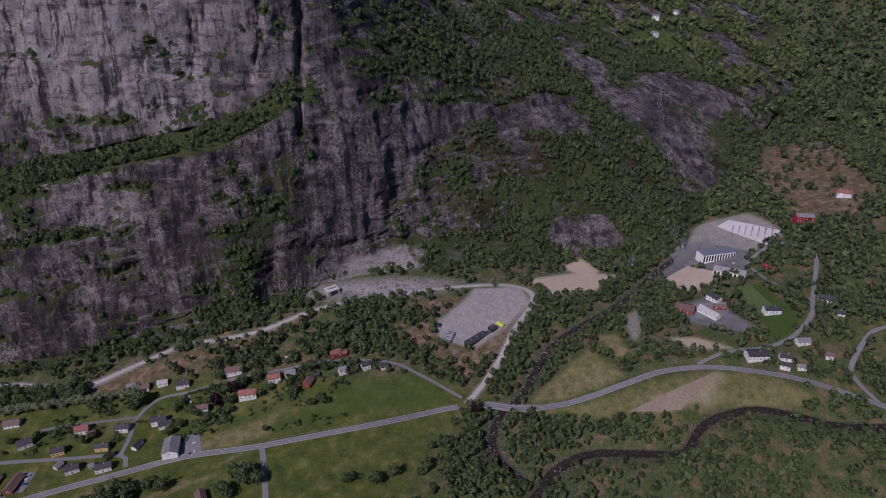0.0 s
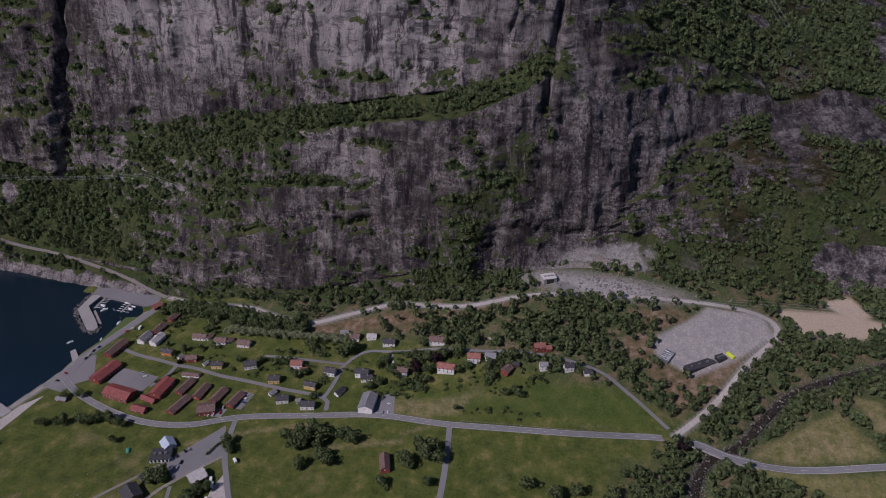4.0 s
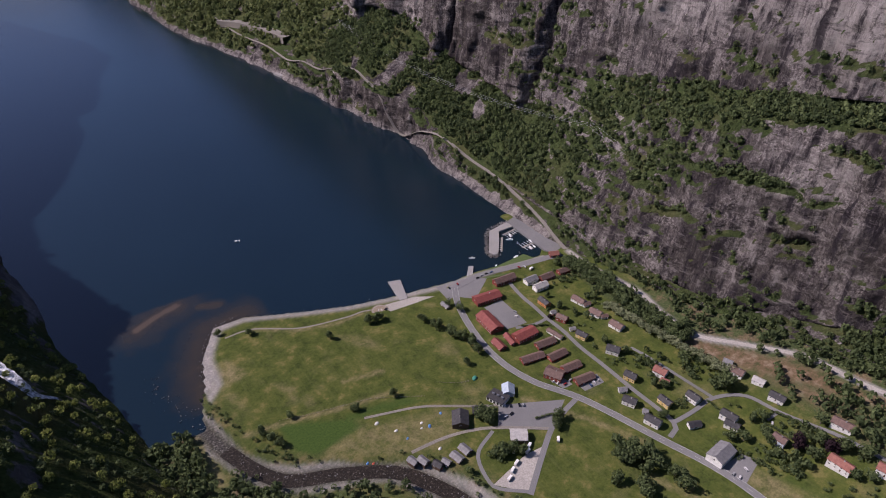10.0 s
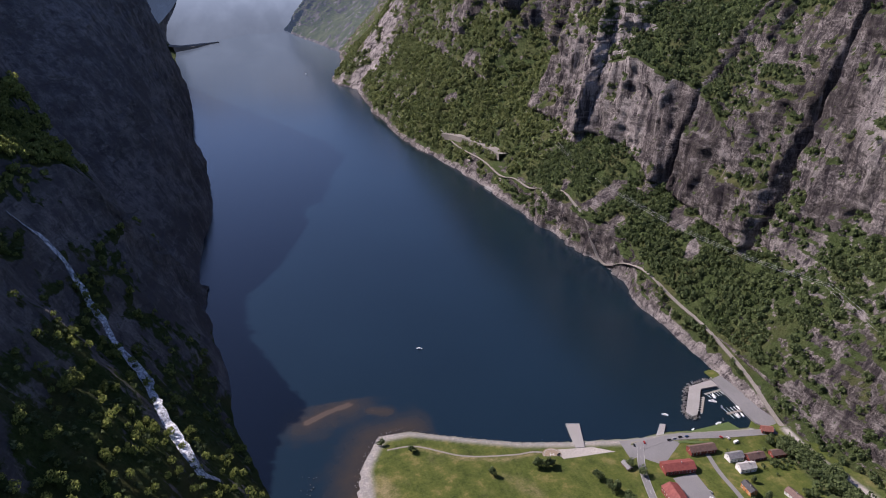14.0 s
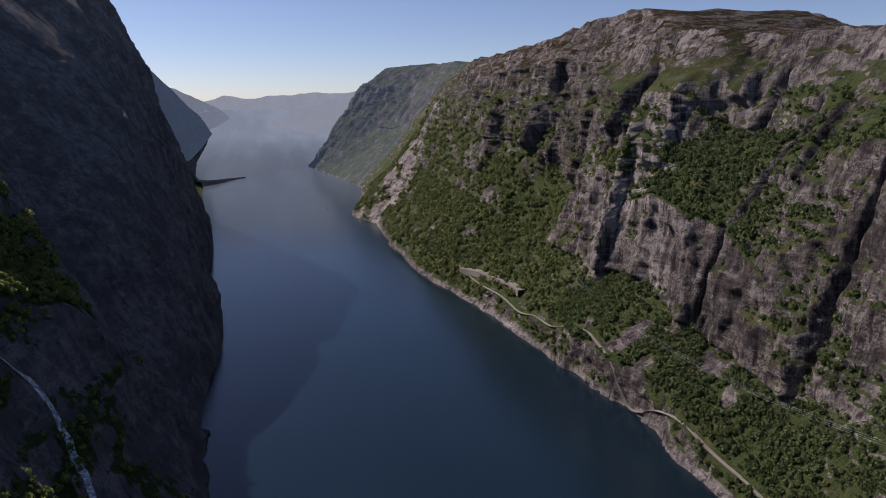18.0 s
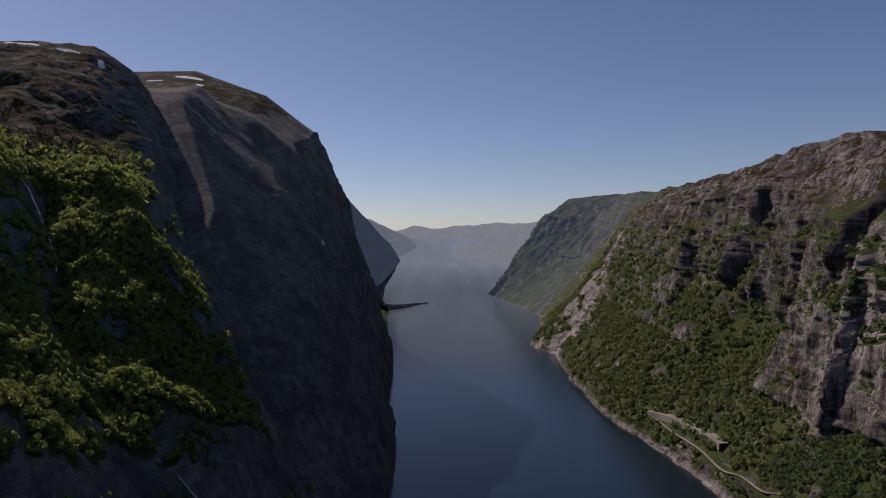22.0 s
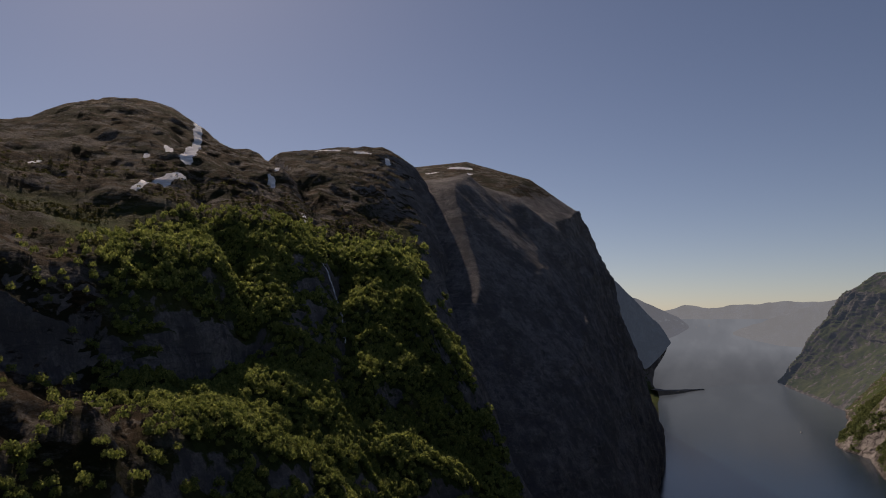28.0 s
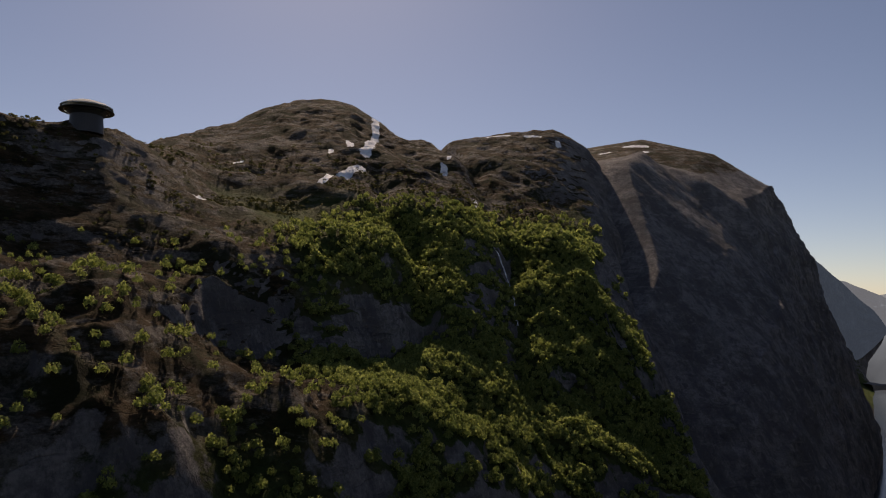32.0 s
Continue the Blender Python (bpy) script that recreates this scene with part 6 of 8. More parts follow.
house("house", 397, 171, 11.9, 7, -89, 4.6, M_ROOF_DARK, M_WALL_YELLOW, "yellow wooden house with a dark slate gable roof")
house("house", 372, 162, 13.4, 8, -75, 4.6, M_ROOF_DARK, M_WALL_WHITE, "white wooden house with a dark slate gable roof")
house("outbuilding", 376, 174, 4.5, 5, -60, 2.5, M_ROOF_GREY, M_WALL_WHITE, "white wooden outbuilding with a grey gable roof")
house("house", 471, 154, 11.6, 9, -79, 3.2, M_ROOF_BROWN, M_WALL_WHITE, "white wooden house with a brown gable roof")
house("outbuilding", 475, 167, 7.9, 6, -71, 3.2, M_ROOF_GREY, M_WALL_WHITE, "white wooden outbuilding with a grey gable roof")
house("outbuilding", 466, 169, 6.6, 5, -71, 2.5, M_ROOF_GREY, M_WALL_WHITE, "white wooden outbuilding with a grey gable roof")
house("outbuilding", 475, 135, 10.0, 7, -77, 2.5, M_ROOF_PALE, M_WALL_WHITE, "white wooden outbuilding with a pale grey gable roof")
house("boathouse", 479, 413, 10.4, 9, -24, 3.2, M_ROOF_TILE, M_WALL_RED, "red wooden boathouse with a red tiled gable roof")
house("house", 483, -44, 10.4, 8, -67, 4.6, M_ROOF_TILE, M_WALL_RED, "red wooden house with a red tiled gable roof")
house("outbuilding", 484, -53, 5.2, 6, -67, 3.2, M_ROOF_TILE, M_WALL_RED, "red wooden outbuilding with a red tiled gable roof")
house("outbuilding", 461, -52, 7.5, 7, -72, 4.6, M_ROOF_GREY, M_WALL_WHITE, "white wooden outbuilding with a grey gable roof")
house("house", 465, -76, 9.1, 7, -67, 4.6, M_ROOF_DARK, M_WALL_WHITE, "white wooden house with a dark slate gable roof")
house("outbuilding", 464, -95, 7.8, 6, -75, 2.5, M_ROOF_DARK, M_WALL_WHITE, "white wooden outbuilding with a dark slate gable roof")
house("outbuilding", 459, -25, 5.9, 5, -75, 2.5, M_ROOF_DARK, M_WALL_BROWN, "dark wooden outbuilding with a dark slate gable roof")
house("switch_house", 631, -639, 21.5, 12, -100, 7.0, M_ROOF_GREY, M_WALL_CRIMSON, "crimson wooden switch house with a grey gable roof")
house("house", 473, -576, 16.1, 10, -120, 4.6, M_ROOF_DARK, M_WALL_WHITE, "white wooden house with a black gable roof")
house("house", 448, -575, 9.3, 8, -114, 4.6, M_ROOF_DARK, M_WALL_WHITE, "white wooden house with a dark slate gable roof")
house("barn", 499, -431, 19.9, 14, -120, 5.0, M_ROOF_BROWN, M_WALL_RED, "red wooden barn with a brown gable roof")
house("house", 486, -453, 24.7, 9, -153, 3.2, M_ROOF_PALE, M_WALL_WHITE, "white wooden house with a pale tan gable roof")
house("house", 495, -469, 13.0, 7, -109, 3.2, M_ROOF_BROWN, M_WALL_RED, "red wooden house with a brown gable roof")
house("house", 513, -471, 14.8, 9, -156, 4.6, M_ROOF_DARK, M_WALL_WHITE, "white wooden house with a black gable roof")
house("house", 474, -517, 17.4, 9, -95, 4.6, M_ROOF_DARK, M_WALL_WHITE, "white wooden house with a dark slate gable roof")
house("house", 671, -717, 17.3, 10, -119, 4.6, M_ROOF_TILE, M_WALL_WHITE, "white wooden house with a orange tiled gable roof")
house("house", 409, -467, 21.0, 12, -93, 4.6, M_ROOF_DARK, M_WALL_WHITE, "white wooden house with a black gable roof")
house("house", 401, -493, 12.1, 8, -109, 3.2, M_ROOF_DARK, M_WALL_WHITE, "white wooden house with a black gable roof")
house("house", 391, -487, 9.0, 7, -121, 3.2, M_ROOF_DARK, M_WALL_WHITE, "white wooden house with a black gable roof")
house("house", 419, -520, 12.8, 8, -92, 3.2, M_ROOF_GREY, M_WALL_WHITE, "white wooden house with a grey gable roof")
house("outbuilding", 394, -533, 6.5, 7, -119, 3.2, M_ROOF_BROWN, M_WALL_WHITE, "white wooden outbuilding with a brown gable roof")
house("outbuilding", 386, -501, 7.8, 6, -111, 2.5, M_ROOF_GREY, M_WALL_WHITE, "white wooden outbuilding with a grey gable roof")
for x, y, turn in ((1216, -647, 20), (1314, -685, 65), (1368, -752, 40)):
    house("farmhouse", x, y, 14, 9, turn, 4.6, M_ROOF_GREY, M_WALL_WHITE, "white wooden farmhouse with a grey roof in a hill meadow")

# ---- woods ----
def leaf_cloud(n, rng, flat=0.5):
    """n leaf sprays on an uneven crown of unit size: corner offsets (n, 3, 3)."""
    d = rng.normal(size=(n, 3))
    d[:, 2] = np.abs(d[:, 2]) * 0.9 - 0.25
    d /= np.linalg.norm(d, axis=1, keepdims=True)
    r = 0.62 + 0.38 * rng.random((n, 1))
    c = d * r * (0.5, 0.5, 0.5) + (0, 0, 0.58)
    nrm = d + rng.normal(size=(n, 3)) * 0.45
    nrm /= np.linalg.norm(nrm, axis=1, keepdims=True)
    a = np.cross(nrm, rng.normal(size=(n, 3)))
    a /= np.linalg.norm(a, axis=1, keepdims=True) + 1e-9
    b = np.cross(nrm, a)
    s = (0.5 + 0.5 * rng.random((n, 1))) * 1.3 / np.sqrt(n)
    return np.stack([c - a * s - b * s * 0.6, c + a * s - b * s * 0.5, c + b * s * 1.1], 1)


def quads_object(name, corners, mat, label, category, kind="stuff"):
    n = len(corners)
    me = bpy.data.meshes.new(name)
    me.vertices.add(n * 3)
    me.vertices.foreach_set("co", corners.reshape(-1).astype(np.float32))
    me.loops.add(n * 3)
    me.loops.foreach_set("vertex_index", np.arange(n * 3, dtype=np.int32))
    me.polygons.add(n)
    me.polygons.foreach_set("loop_start", np.arange(0, n * 3, 3, dtype=np.int32))
    me.update(calc_edges=True)
    me.materials.append(mat)
    return tagged(new(name, me), label, category, kind=kind)


def wood(name, spots, size, sprays, mat, label, seed, tall=1.25):
    """Many trees in one object: crowns of leaf sprays at the spots."""
    rng = np.random.default_rng(seed)
    kinds = [leaf_cloud(sprays, rng) for _ in range(12)]
    pick = rng.integers(0, 12, len(spots))
    turn = rng.random(len(spots)) * 6.283
    big = size * (0.65 + 0.7 * rng.random(len(spots)))
    out = np.empty((len(spots), sprays, 3, 3))
    c, s = np.cos(turn), np.sin(turn)
    for k in range(12):
        m = pick == k
        q = kinds[k][None] * big[m][:, None, None, None] * np.array((1, 1, tall))
        x = q[..., 0] * c[m][:, None, None] - q[..., 1] * s[m][:, None, None]
        y = q[..., 0] * s[m][:, None, None] + q[..., 1] * c[m][:, None, None]
        out[m] = np.stack([x, y, q[..., 2] - 0.06 * big[m][:, None, None]], -1) + spots[m][:, None, None, :]
    return quads_object(name, out.reshape(-1, 3, 3), mat, label, "wood")


def scatter(v, shape, weight, per, seed, jitter=1.0):
    """Spots on a terrain grid: weight per cell times its area over per square metres."""
    rng = np.random.default_rng(seed)
    g = v.reshape(*shape, 3)
    a, b = g[1:, :-1] - g[:-1, :-1], g[:-1, 1:] - g[:-1, :-1]
    area = np.abs(np.cross(a, b)[..., 2])
    w = weight.reshape(shape)[:-1, :-1]
    take = rng.poisson(np.minimum(area * w / per, 6))
    i, j = np.nonzero(take)
    k = np.repeat(np.arange(len(i)), take[i, j])
    i, j = i[k], j[k]
    fu, fv = rng.random((2, len(i), 1))
    return g[i, j] + fu * (g[i + 1, j] - g[i, j]) + fv * (g[i, j + 1] - g[i, j])


def off_homes(spots, gap=4.5):
    """Leaves out trees that would stand in a house or on a lane."""
    keep = np.ones(len(spots), bool)
    for hx, hy, half in BUILT:
        keep &= np.hypot(spots[:, 0] - hx, spots[:, 1] - hy) > half * 0.75 + gap
    close = keep & (spots[:, 0] > 150) & (spots[:, 0] < 720) & (spots[:, 1] > -700)
    for line in LANES:
        d, _ = near_line(spots[close, 0], spots[close, 1], line[::2] if len(line) > 6 else line)
        k = np.nonzero(close)[0]
        keep[k[d < 4.5]] = False
    return spots[keep]


reach = np.linalg.norm(WALL_V - CENTRE, axis=1)
dense = np.clip((WALL_COVER - 0.58) * 3.5, 0, 1) * (WALL_V[:, 2] > 4) * np.clip((480 - WALL_V[:, 2]) / 120, 0.0, 1)
dense *= np.clip(1 - 1.5 * WALL_MEADOW, 0, 1) * np.clip(0.8 + fbm(WALL_V, 26, 3, 45) * 1.5, 0.1, 1)
d_shore, _ = near_line(WALL_V[:, 0], WALL_V[:, 1], SHORE_ROAD)
dense *= np.clip((d_shore - 4) / 5, 0, 1)
dense *= 1 - np.clip((-90 - WALL_V[:, 1]) / 120, 0, 1) * (1 - np.clip(0.75 + fbm(WALL_V, 38, 3, 77) * 1.5, 0.15, 1))
near = scatter(WALL_V, WALL_SHAPE, dense * (1 + 2.5 * WALL_LEDGE) * (reach < 1300), 13, 1)
by = np.linalg.norm(near - CENTRE, axis=1) < 850
wood("wood_near", near[by], 5.6, 24, M_LEAF, "green birch wood on ledges and scree", 11)
near = near[~by]
wood("wood_near", near, 5.8, 13, M_LEAF, "green birch wood on ledges and scree", 1)
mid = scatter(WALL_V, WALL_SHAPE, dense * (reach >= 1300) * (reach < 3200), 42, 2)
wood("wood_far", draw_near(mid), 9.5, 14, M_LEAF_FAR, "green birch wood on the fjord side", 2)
reach = np.linalg.norm(SOUTH_V - CENTRE, axis=1)
dense = np.clip((SOUTH_COVER - 0.5) * 3, 0, 1) * (1 - 0.8 * HEATH_AND_SHADE) * (SOUTH_V[:, 2] > 4) * np.clip((np.interp(SOUTH_V[:, 1], (380, 560, 700), (500, 535, 590)) - SOUTH_V[:, 2]) / 60, 0.0, 1) * (SOUTH_V[:, 1] > 60)
# low slope: trees thinned to stand in for its shade
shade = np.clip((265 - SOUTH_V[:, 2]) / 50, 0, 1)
bluff = np.clip((440 - SOUTH_V[:, 1]) / 80, 0, 1) * np.clip(1 + fbm(SOUTH_V, 50, 3, 71) * 1.5, 0.55, 1)
dense *= (1 - 0.85 * shade) * (1 - 0.68 * bluff)
near = scatter(SOUTH_V, SOUTH_SHAPE, dense * np.clip(0.95 + fbm(SOUTH_V, 24, 3, 66) * 1.1, 0.15, 1) * (reach < 1000), 11, 3)
by = np.linalg.norm(near - (36, 65, 442), axis=1) < 640
wood("wood_spring", near[by], 6.2, 80, M_LEAF_SUN, "spring-green birch wood on a steep slope, leaves painted sunlit", 13)
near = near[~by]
wood("wood_spring", near, 6.4, 36, M_LEAF_SUN, "spring-green birch wood on a steep slope, leaves painted sunlit", 3)
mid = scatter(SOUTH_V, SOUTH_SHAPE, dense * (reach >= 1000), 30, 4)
wood("wood_slope", mid, 8.5, 16, M_LEAF_SUN, "spring-green birch wood under the domes, leaves painted sunlit", 4)
heathy = np.clip((SOUTH_V[:, 2] - 470) / 60, 0, 1) * np.clip((700 - SOUTH_V[:, 2]) / 160, 0, 1) * np.clip(fbm(SOUTH_V, 45, 3, 14) * 2.5 + 0.35, 0.04, 1) * np.clip((SOUTH_COVER - 0.3) * 2, 0, 1) * (SOUTH_V[:, 1] > 60)
bushes = scatter(SOUTH_V, SOUTH_SHAPE, heathy, 34, 9)
wood("heath_bushes", bushes, 3.8, 14, M_LEAF_HEATH, "low olive bushes on the brown heath", 9, 0.85)
# low bushes take M_LEAF, darker than the sunlit leaves above
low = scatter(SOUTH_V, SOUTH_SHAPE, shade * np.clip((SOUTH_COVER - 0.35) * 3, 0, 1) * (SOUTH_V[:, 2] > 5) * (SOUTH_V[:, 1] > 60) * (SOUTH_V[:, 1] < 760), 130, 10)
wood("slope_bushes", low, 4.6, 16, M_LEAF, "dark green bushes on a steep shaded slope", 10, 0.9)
G = np.column_stack([X, Y, Z])
dense = np.clip((scrub - 0.35) * 1.8, 0, 1) * np.clip(0.85 + fbm(P3, 45, 3, 88) * 1.5 + np.clip(1.5 - ds / 30, 0, 1), 0.15, 1) * (bed < 0.1) * (ds > 6) * (gravel < 0.2) * np.clip(1 - 1.1 * open_land, 0, 1) * (d_main > 8) * (sea > 5)
near = scatter(G, (len(gx), len(gy)), dense * (np.hypot(X, Y) < 1300), 25, 5)
near = off_homes(near)
by = np.linalg.norm(near - CENTRE, axis=1) < 790
wood("wood_valley", near[by], 6.8, 26, M_LEAF, "green thicket of birch and alder on the valley floor", 15)
near = near[~by]
wood("wood_valley", near, 6.8, 11, M_LEAF, "green thicket of birch and alder on the valley floor", 5)
mid = scatter(G, (len(gx), len(gy)), np.clip(scrub * 1.2, 0, 1) * (np.hypot(X, Y) >= 1300), 150, 6)
wood("wood_valley_far", draw_near(mid), 12, 8, M_LEAF, "green wood in the far valley", 6)
# garden shrubs and bushes between the houses and along the meadow edges
bushy = np.clip(fbm(P3, 26, 3, 61) * 2.4 - 0.2, 0, 1) * (Y < 395) * (Y > -60) * (X > 395) * (X < 490) * (scrub < 0.6)
bushy = np.maximum(bushy, 0.45 * np.clip(1.4 - np.abs(dr - 16) / 6, 0, 1) * (Y > 140) * (X > 50))
lanes = np.minimum.reduce([near_line(X, Y, line)[0] for line in ([(403, 405), (394, 347), (389, 240), (387, 152), (372, 143)], [(387, 152), (434, 149), (455, 133), (471, 19), (470, -102), (420, -172)])])
bushy *= (open_land < 0.5) * (lanes > 5) * (d_main > 8) * (d_grav > 6)
near = scatter(G, (len(gx), len(gy)), bushy, 16, 7)
near = off_homes(near, 2.0)
wood("garden_shrubs", near, 3.4, 26, M_LEAF, "green garden shrubs and hedges between houses", 7, 1.0)
clumps = np.clip(fbm(P3, 30, 3, 67) * 3.0 - 0.5, 0, 1) * (Y < 330) * (Y > -150) * (X > 405) * (X < 490) * (open_land < 0.5) * (lanes > 6) * (d_main > 9) * (d_grav > 7)
near = scatter(G, (len(gx), len(gy)), clumps, 42, 8)
near = off_homes(near, 5.0)
wood("garden_trees", near, 6.5, 44, M_LEAF, "leafy green trees in clumps among the gardens", 8, 1.15)


# ---- power station, work site and other large buildings ----
def flat_block(kind, x, y, length, width, turn, height, roof_mat, wall_mat, label, category, bays=0, stripe=None):
    """A building with a flat roof, a parapet and bays of windows between posts."""
    z = min(surface(x + u, y + v, (0,)) for u in ((-8, 0, 8) if kind != "tunnel_portal" else (-8, -4)) for v in (-8, 0, 8))
    ob = thing(kind, pose(x, y, z, 0, 0, turn), label, category)
    L, W = length / 2, width / 2
    bm = bmesh.new()
    box(bm, -L, L, -W, W, -4, height)
    part("wall", bm, wall_mat, ob)
    bm = bmesh.new()
    box(bm, -L - 0.4, L + 0.4, -W - 0.4, W + 0.4, height, height + 0.5)
    roof = part("roof", bm, roof_mat, ob)
    for k in range(bays):
        u = -L + (k + 0.5) * length / bays
        for sg in (-1, 1):
            bm = bmesh.new()
            box(bm, u - length / bays * 0.28, u + length / bays * 0.28, sg * W - 0.06, sg * W + 0.06, height * 0.12, height * 0.86)
            part("window", bm, M_GLASS, ob)
            if stripe:
                bm = bmesh.new()
                box(bm, u - length / bays * 0.5, u - length / bays * 0.34, sg * (W + 0.25) - 0.25, sg * (W + 0.25) + 0.25, -4, height)
                part("pillar", bm, stripe, ob)
    for k in range(3):
        bm = bmesh.new()
        box(bm, -L + length * (0.2 + 0.28 * k) - 1.2, -L + length * (0.2 + 0.28 * k) + 1.2, -0.9, 0.9, height + 0.5, height + 1.6)
        part("roof_hatch", bm, M_METAL, roof)
    return ob


flat_block("power_station", 607, -517, 46, 15, -82, 11, M_ROOF_BLUEGREY, M_WALL_WHITE, "long white power station hall with dark glazed bays", "power station", 12, M_FRAME)
flat_block("power_annex", 566, -515, 36, 13, -120, 5, M_ROOF_PALE, M_WALL_WHITE, "low white annex beside the power station", "annex", 8)
flat_block("switch_hall", 558, -561, 18, 7, -150, 4, M_WALL_CRIMSON, M_WALL_CRIMSON, "crimson steel transformer building in the yard", "transformer house", 3)
flat_block("restaurant", 281, 262, 17, 13, -69, 4, M_ROOF_DARK, M_WALL_WHITE, "white camp restaurant with a dark flat roof", "restaurant", 5)
flat_block("tunnel_portal", 580, -37, 15, 11, -60, 7, M_PALE, M_CONCRETE, "grey concrete tunnel portal in the quarry slope", "tunnel portal", 1)
flat_block("store_shed", 496, -198, 33, 8, -51, 4, M_ROOF_DARK, M_DARKMETAL, "long black steel shed on the gravel pad", "shed", 12)
flat_block("store_shed", 508, -217, 9, 7, -51, 5, M_ROOF_DARK, M_DARKMETAL, "black steel shed end with a raised roof", "shed", 2)


def container(x, y, turn, mat, label):
    z = surface(x, y, (0,))
    ob = thing("container", pose(x, y, z + 0.1, 0, 0, turn), label, "container", "site containers")
    bm = bmesh.new()
    box(bm, -4.5, 4.5, -1.25, 1.25, 0, 2.6)
    body = part("body", bm, mat, ob)
    bm = bmesh.new()
    for k in range(18):
        u = -4.4 + k * 0.51
        box(bm, u, u + 0.22, -1.31, 1.31, 0.1, 2.5)
    part("ribs", bm, mat, body)
    bm = bmesh.new()
    box(bm, 4.5, 4.58, -1.1, -0.03, 0.15, 2.45)
    box(bm, 4.5, 4.58, 0.03, 1.1, 0.15, 2.45)
    part("door", bm, M_METAL, ob)


for k in range(6):
    container(500 - 2.6 * (k - 2.5) * math.cos(radians(-25)) * 0.95, -167 - 2.6 * (k - 2.5) * math.sin(radians(-25)) * 0.95, 65, M_METAL, "silver site container standing in a row")
container(513, -226, 40, M_LIME, "lime yellow site container on the gravel pad")


# ---- harbour ----
def solid_along(name, outline, z0, z1, mat, label, category, taper=0.97):
    bm = bmesh.new()
    prism(bm, outline, z0, z1, taper)
    ob = new(name, mesh_of(name, bm, mat))
    return tagged(ob, label, category, kind="structure")


def rubble(name, spots, size, seed, mat, label):
    """Many rough boulders in one object."""
    rng = np.random.default_rng(seed)
    bm = bmesh.new()
    for x, y, z in spots:
        s = size * (0.5 + rng.random())
        m = Matrix.LocRotScale((x, y, z), Euler(rng.random(3) * 6.28), (s * (0.7 + 0.6 * rng.random()), s, s * (0.6 + 0.4 * rng.random())))
        made = bmesh.ops.create_icosphere(bm, subdivisions=1, radius=0.5, matrix=m)
        for vert in made["verts"]:
            vert.co += Vector(rng.normal(size=3)) * 0.1 * s
    ob = new(name, mesh_of(name, bm, mat))
    return tagged(ob, label, "boulders", kind="stuff")


solid_along("quay_breakwater", [(484, 512), (452, 507), (420, 465), (423, 457), (429, 457), (441, 471), (462, 499), (486, 499)], -6, 1.8, M_CONCRETE, "grey rubble breakwater sheltering the marina", "breakwater", 0.96)
solid_along("quay_road", [(498, 516), (505, 466), (503, 418), (494, 404), (480, 430), (483, 497), (484, 512)], -5, 2.3, M_ASPHALT, "asphalt quay road beside the marina", "quay", 0.985)
solid_along("quay_green", [(383, 435), (454, 439), (461, 420), (462, 408), (400, 418), (384, 424)], -4, 2.2, M_LAWN, "grassed quay with a stone edge", "quay", 0.99)
solid_along("quay_pier", [(289, 482), (303, 478), (292, 442), (283, 444)], -4, 1.9, M_CONCRETE, "pale concrete ferry pier", "pier", 0.99)
solid_along("quay_jetty", [(384, 456), (389, 453), (370, 428), (364, 433)], -4, 1.7, M_CONCRETE, "narrow concrete jetty", "jetty", 0.99)
edge = spline([(486, 513), (452, 508), (419, 465), (424, 455), (431, 456)], 1.3)
rng = np.random.default_rng(7)
rubble("breakwater_boulders", [(px + rng.normal() * 1.5, py + rng.normal() * 1.5, 0.3 + rng.random() * 1.3) for px, py in edge for _ in range(3)], 1.7, 8, M_STONE, "rough grey boulders along the breakwater")
edge = spline([(52, 408), (66, 440), (71, 470), (96, 515), (129, 516), (181, 490), (232, 469), (281, 457)], 2.2)
rubble("beach_stones", [(px + rng.normal() * 2.0, py + rng.normal() * 2.0 - 2, 0.4 + rng.random() * 0.4) for px, py in edge], 0.9, 9, M_STONE, "scattered stones along the beach")
rows = [k for k in range(len(RIVER)) if RIVER[k, 1] > 150 or RIVER[k, 1] < -200]
rubble("river_stones", [(RIVER[k, 0] + rng.normal() * 5.5, RIVER[k, 1] + rng.normal() * 5, RIVER[k, 2] + 0.05 + rng.random() * 0.3) for k in rows for _ in range(4)], 1.0, 10, M_STONE, "grey boulders in the river bed")
rubble("stream_stones", [(STREAM[k, 0] + rng.normal() * 4.5, STREAM[k, 1] + rng.normal() * 4, STREAM[k, 2] + 0.2 + rng.random() * 0.6) for k in range(len(STREAM)) for _ in range(5)], 1.4, 11, M_STONE, "pale boulders along the mountain stream")
face = [(590 + rng.normal() * 14, -95 + rng.normal() * 45) for _ in range(420)]
rubble("quarry_stones", [(px, py, surface(px, py, (0, 1)) + 0.2) for px, py in face], 2.0, 12, M_STONE, "broken grey rock of the quarry slope")


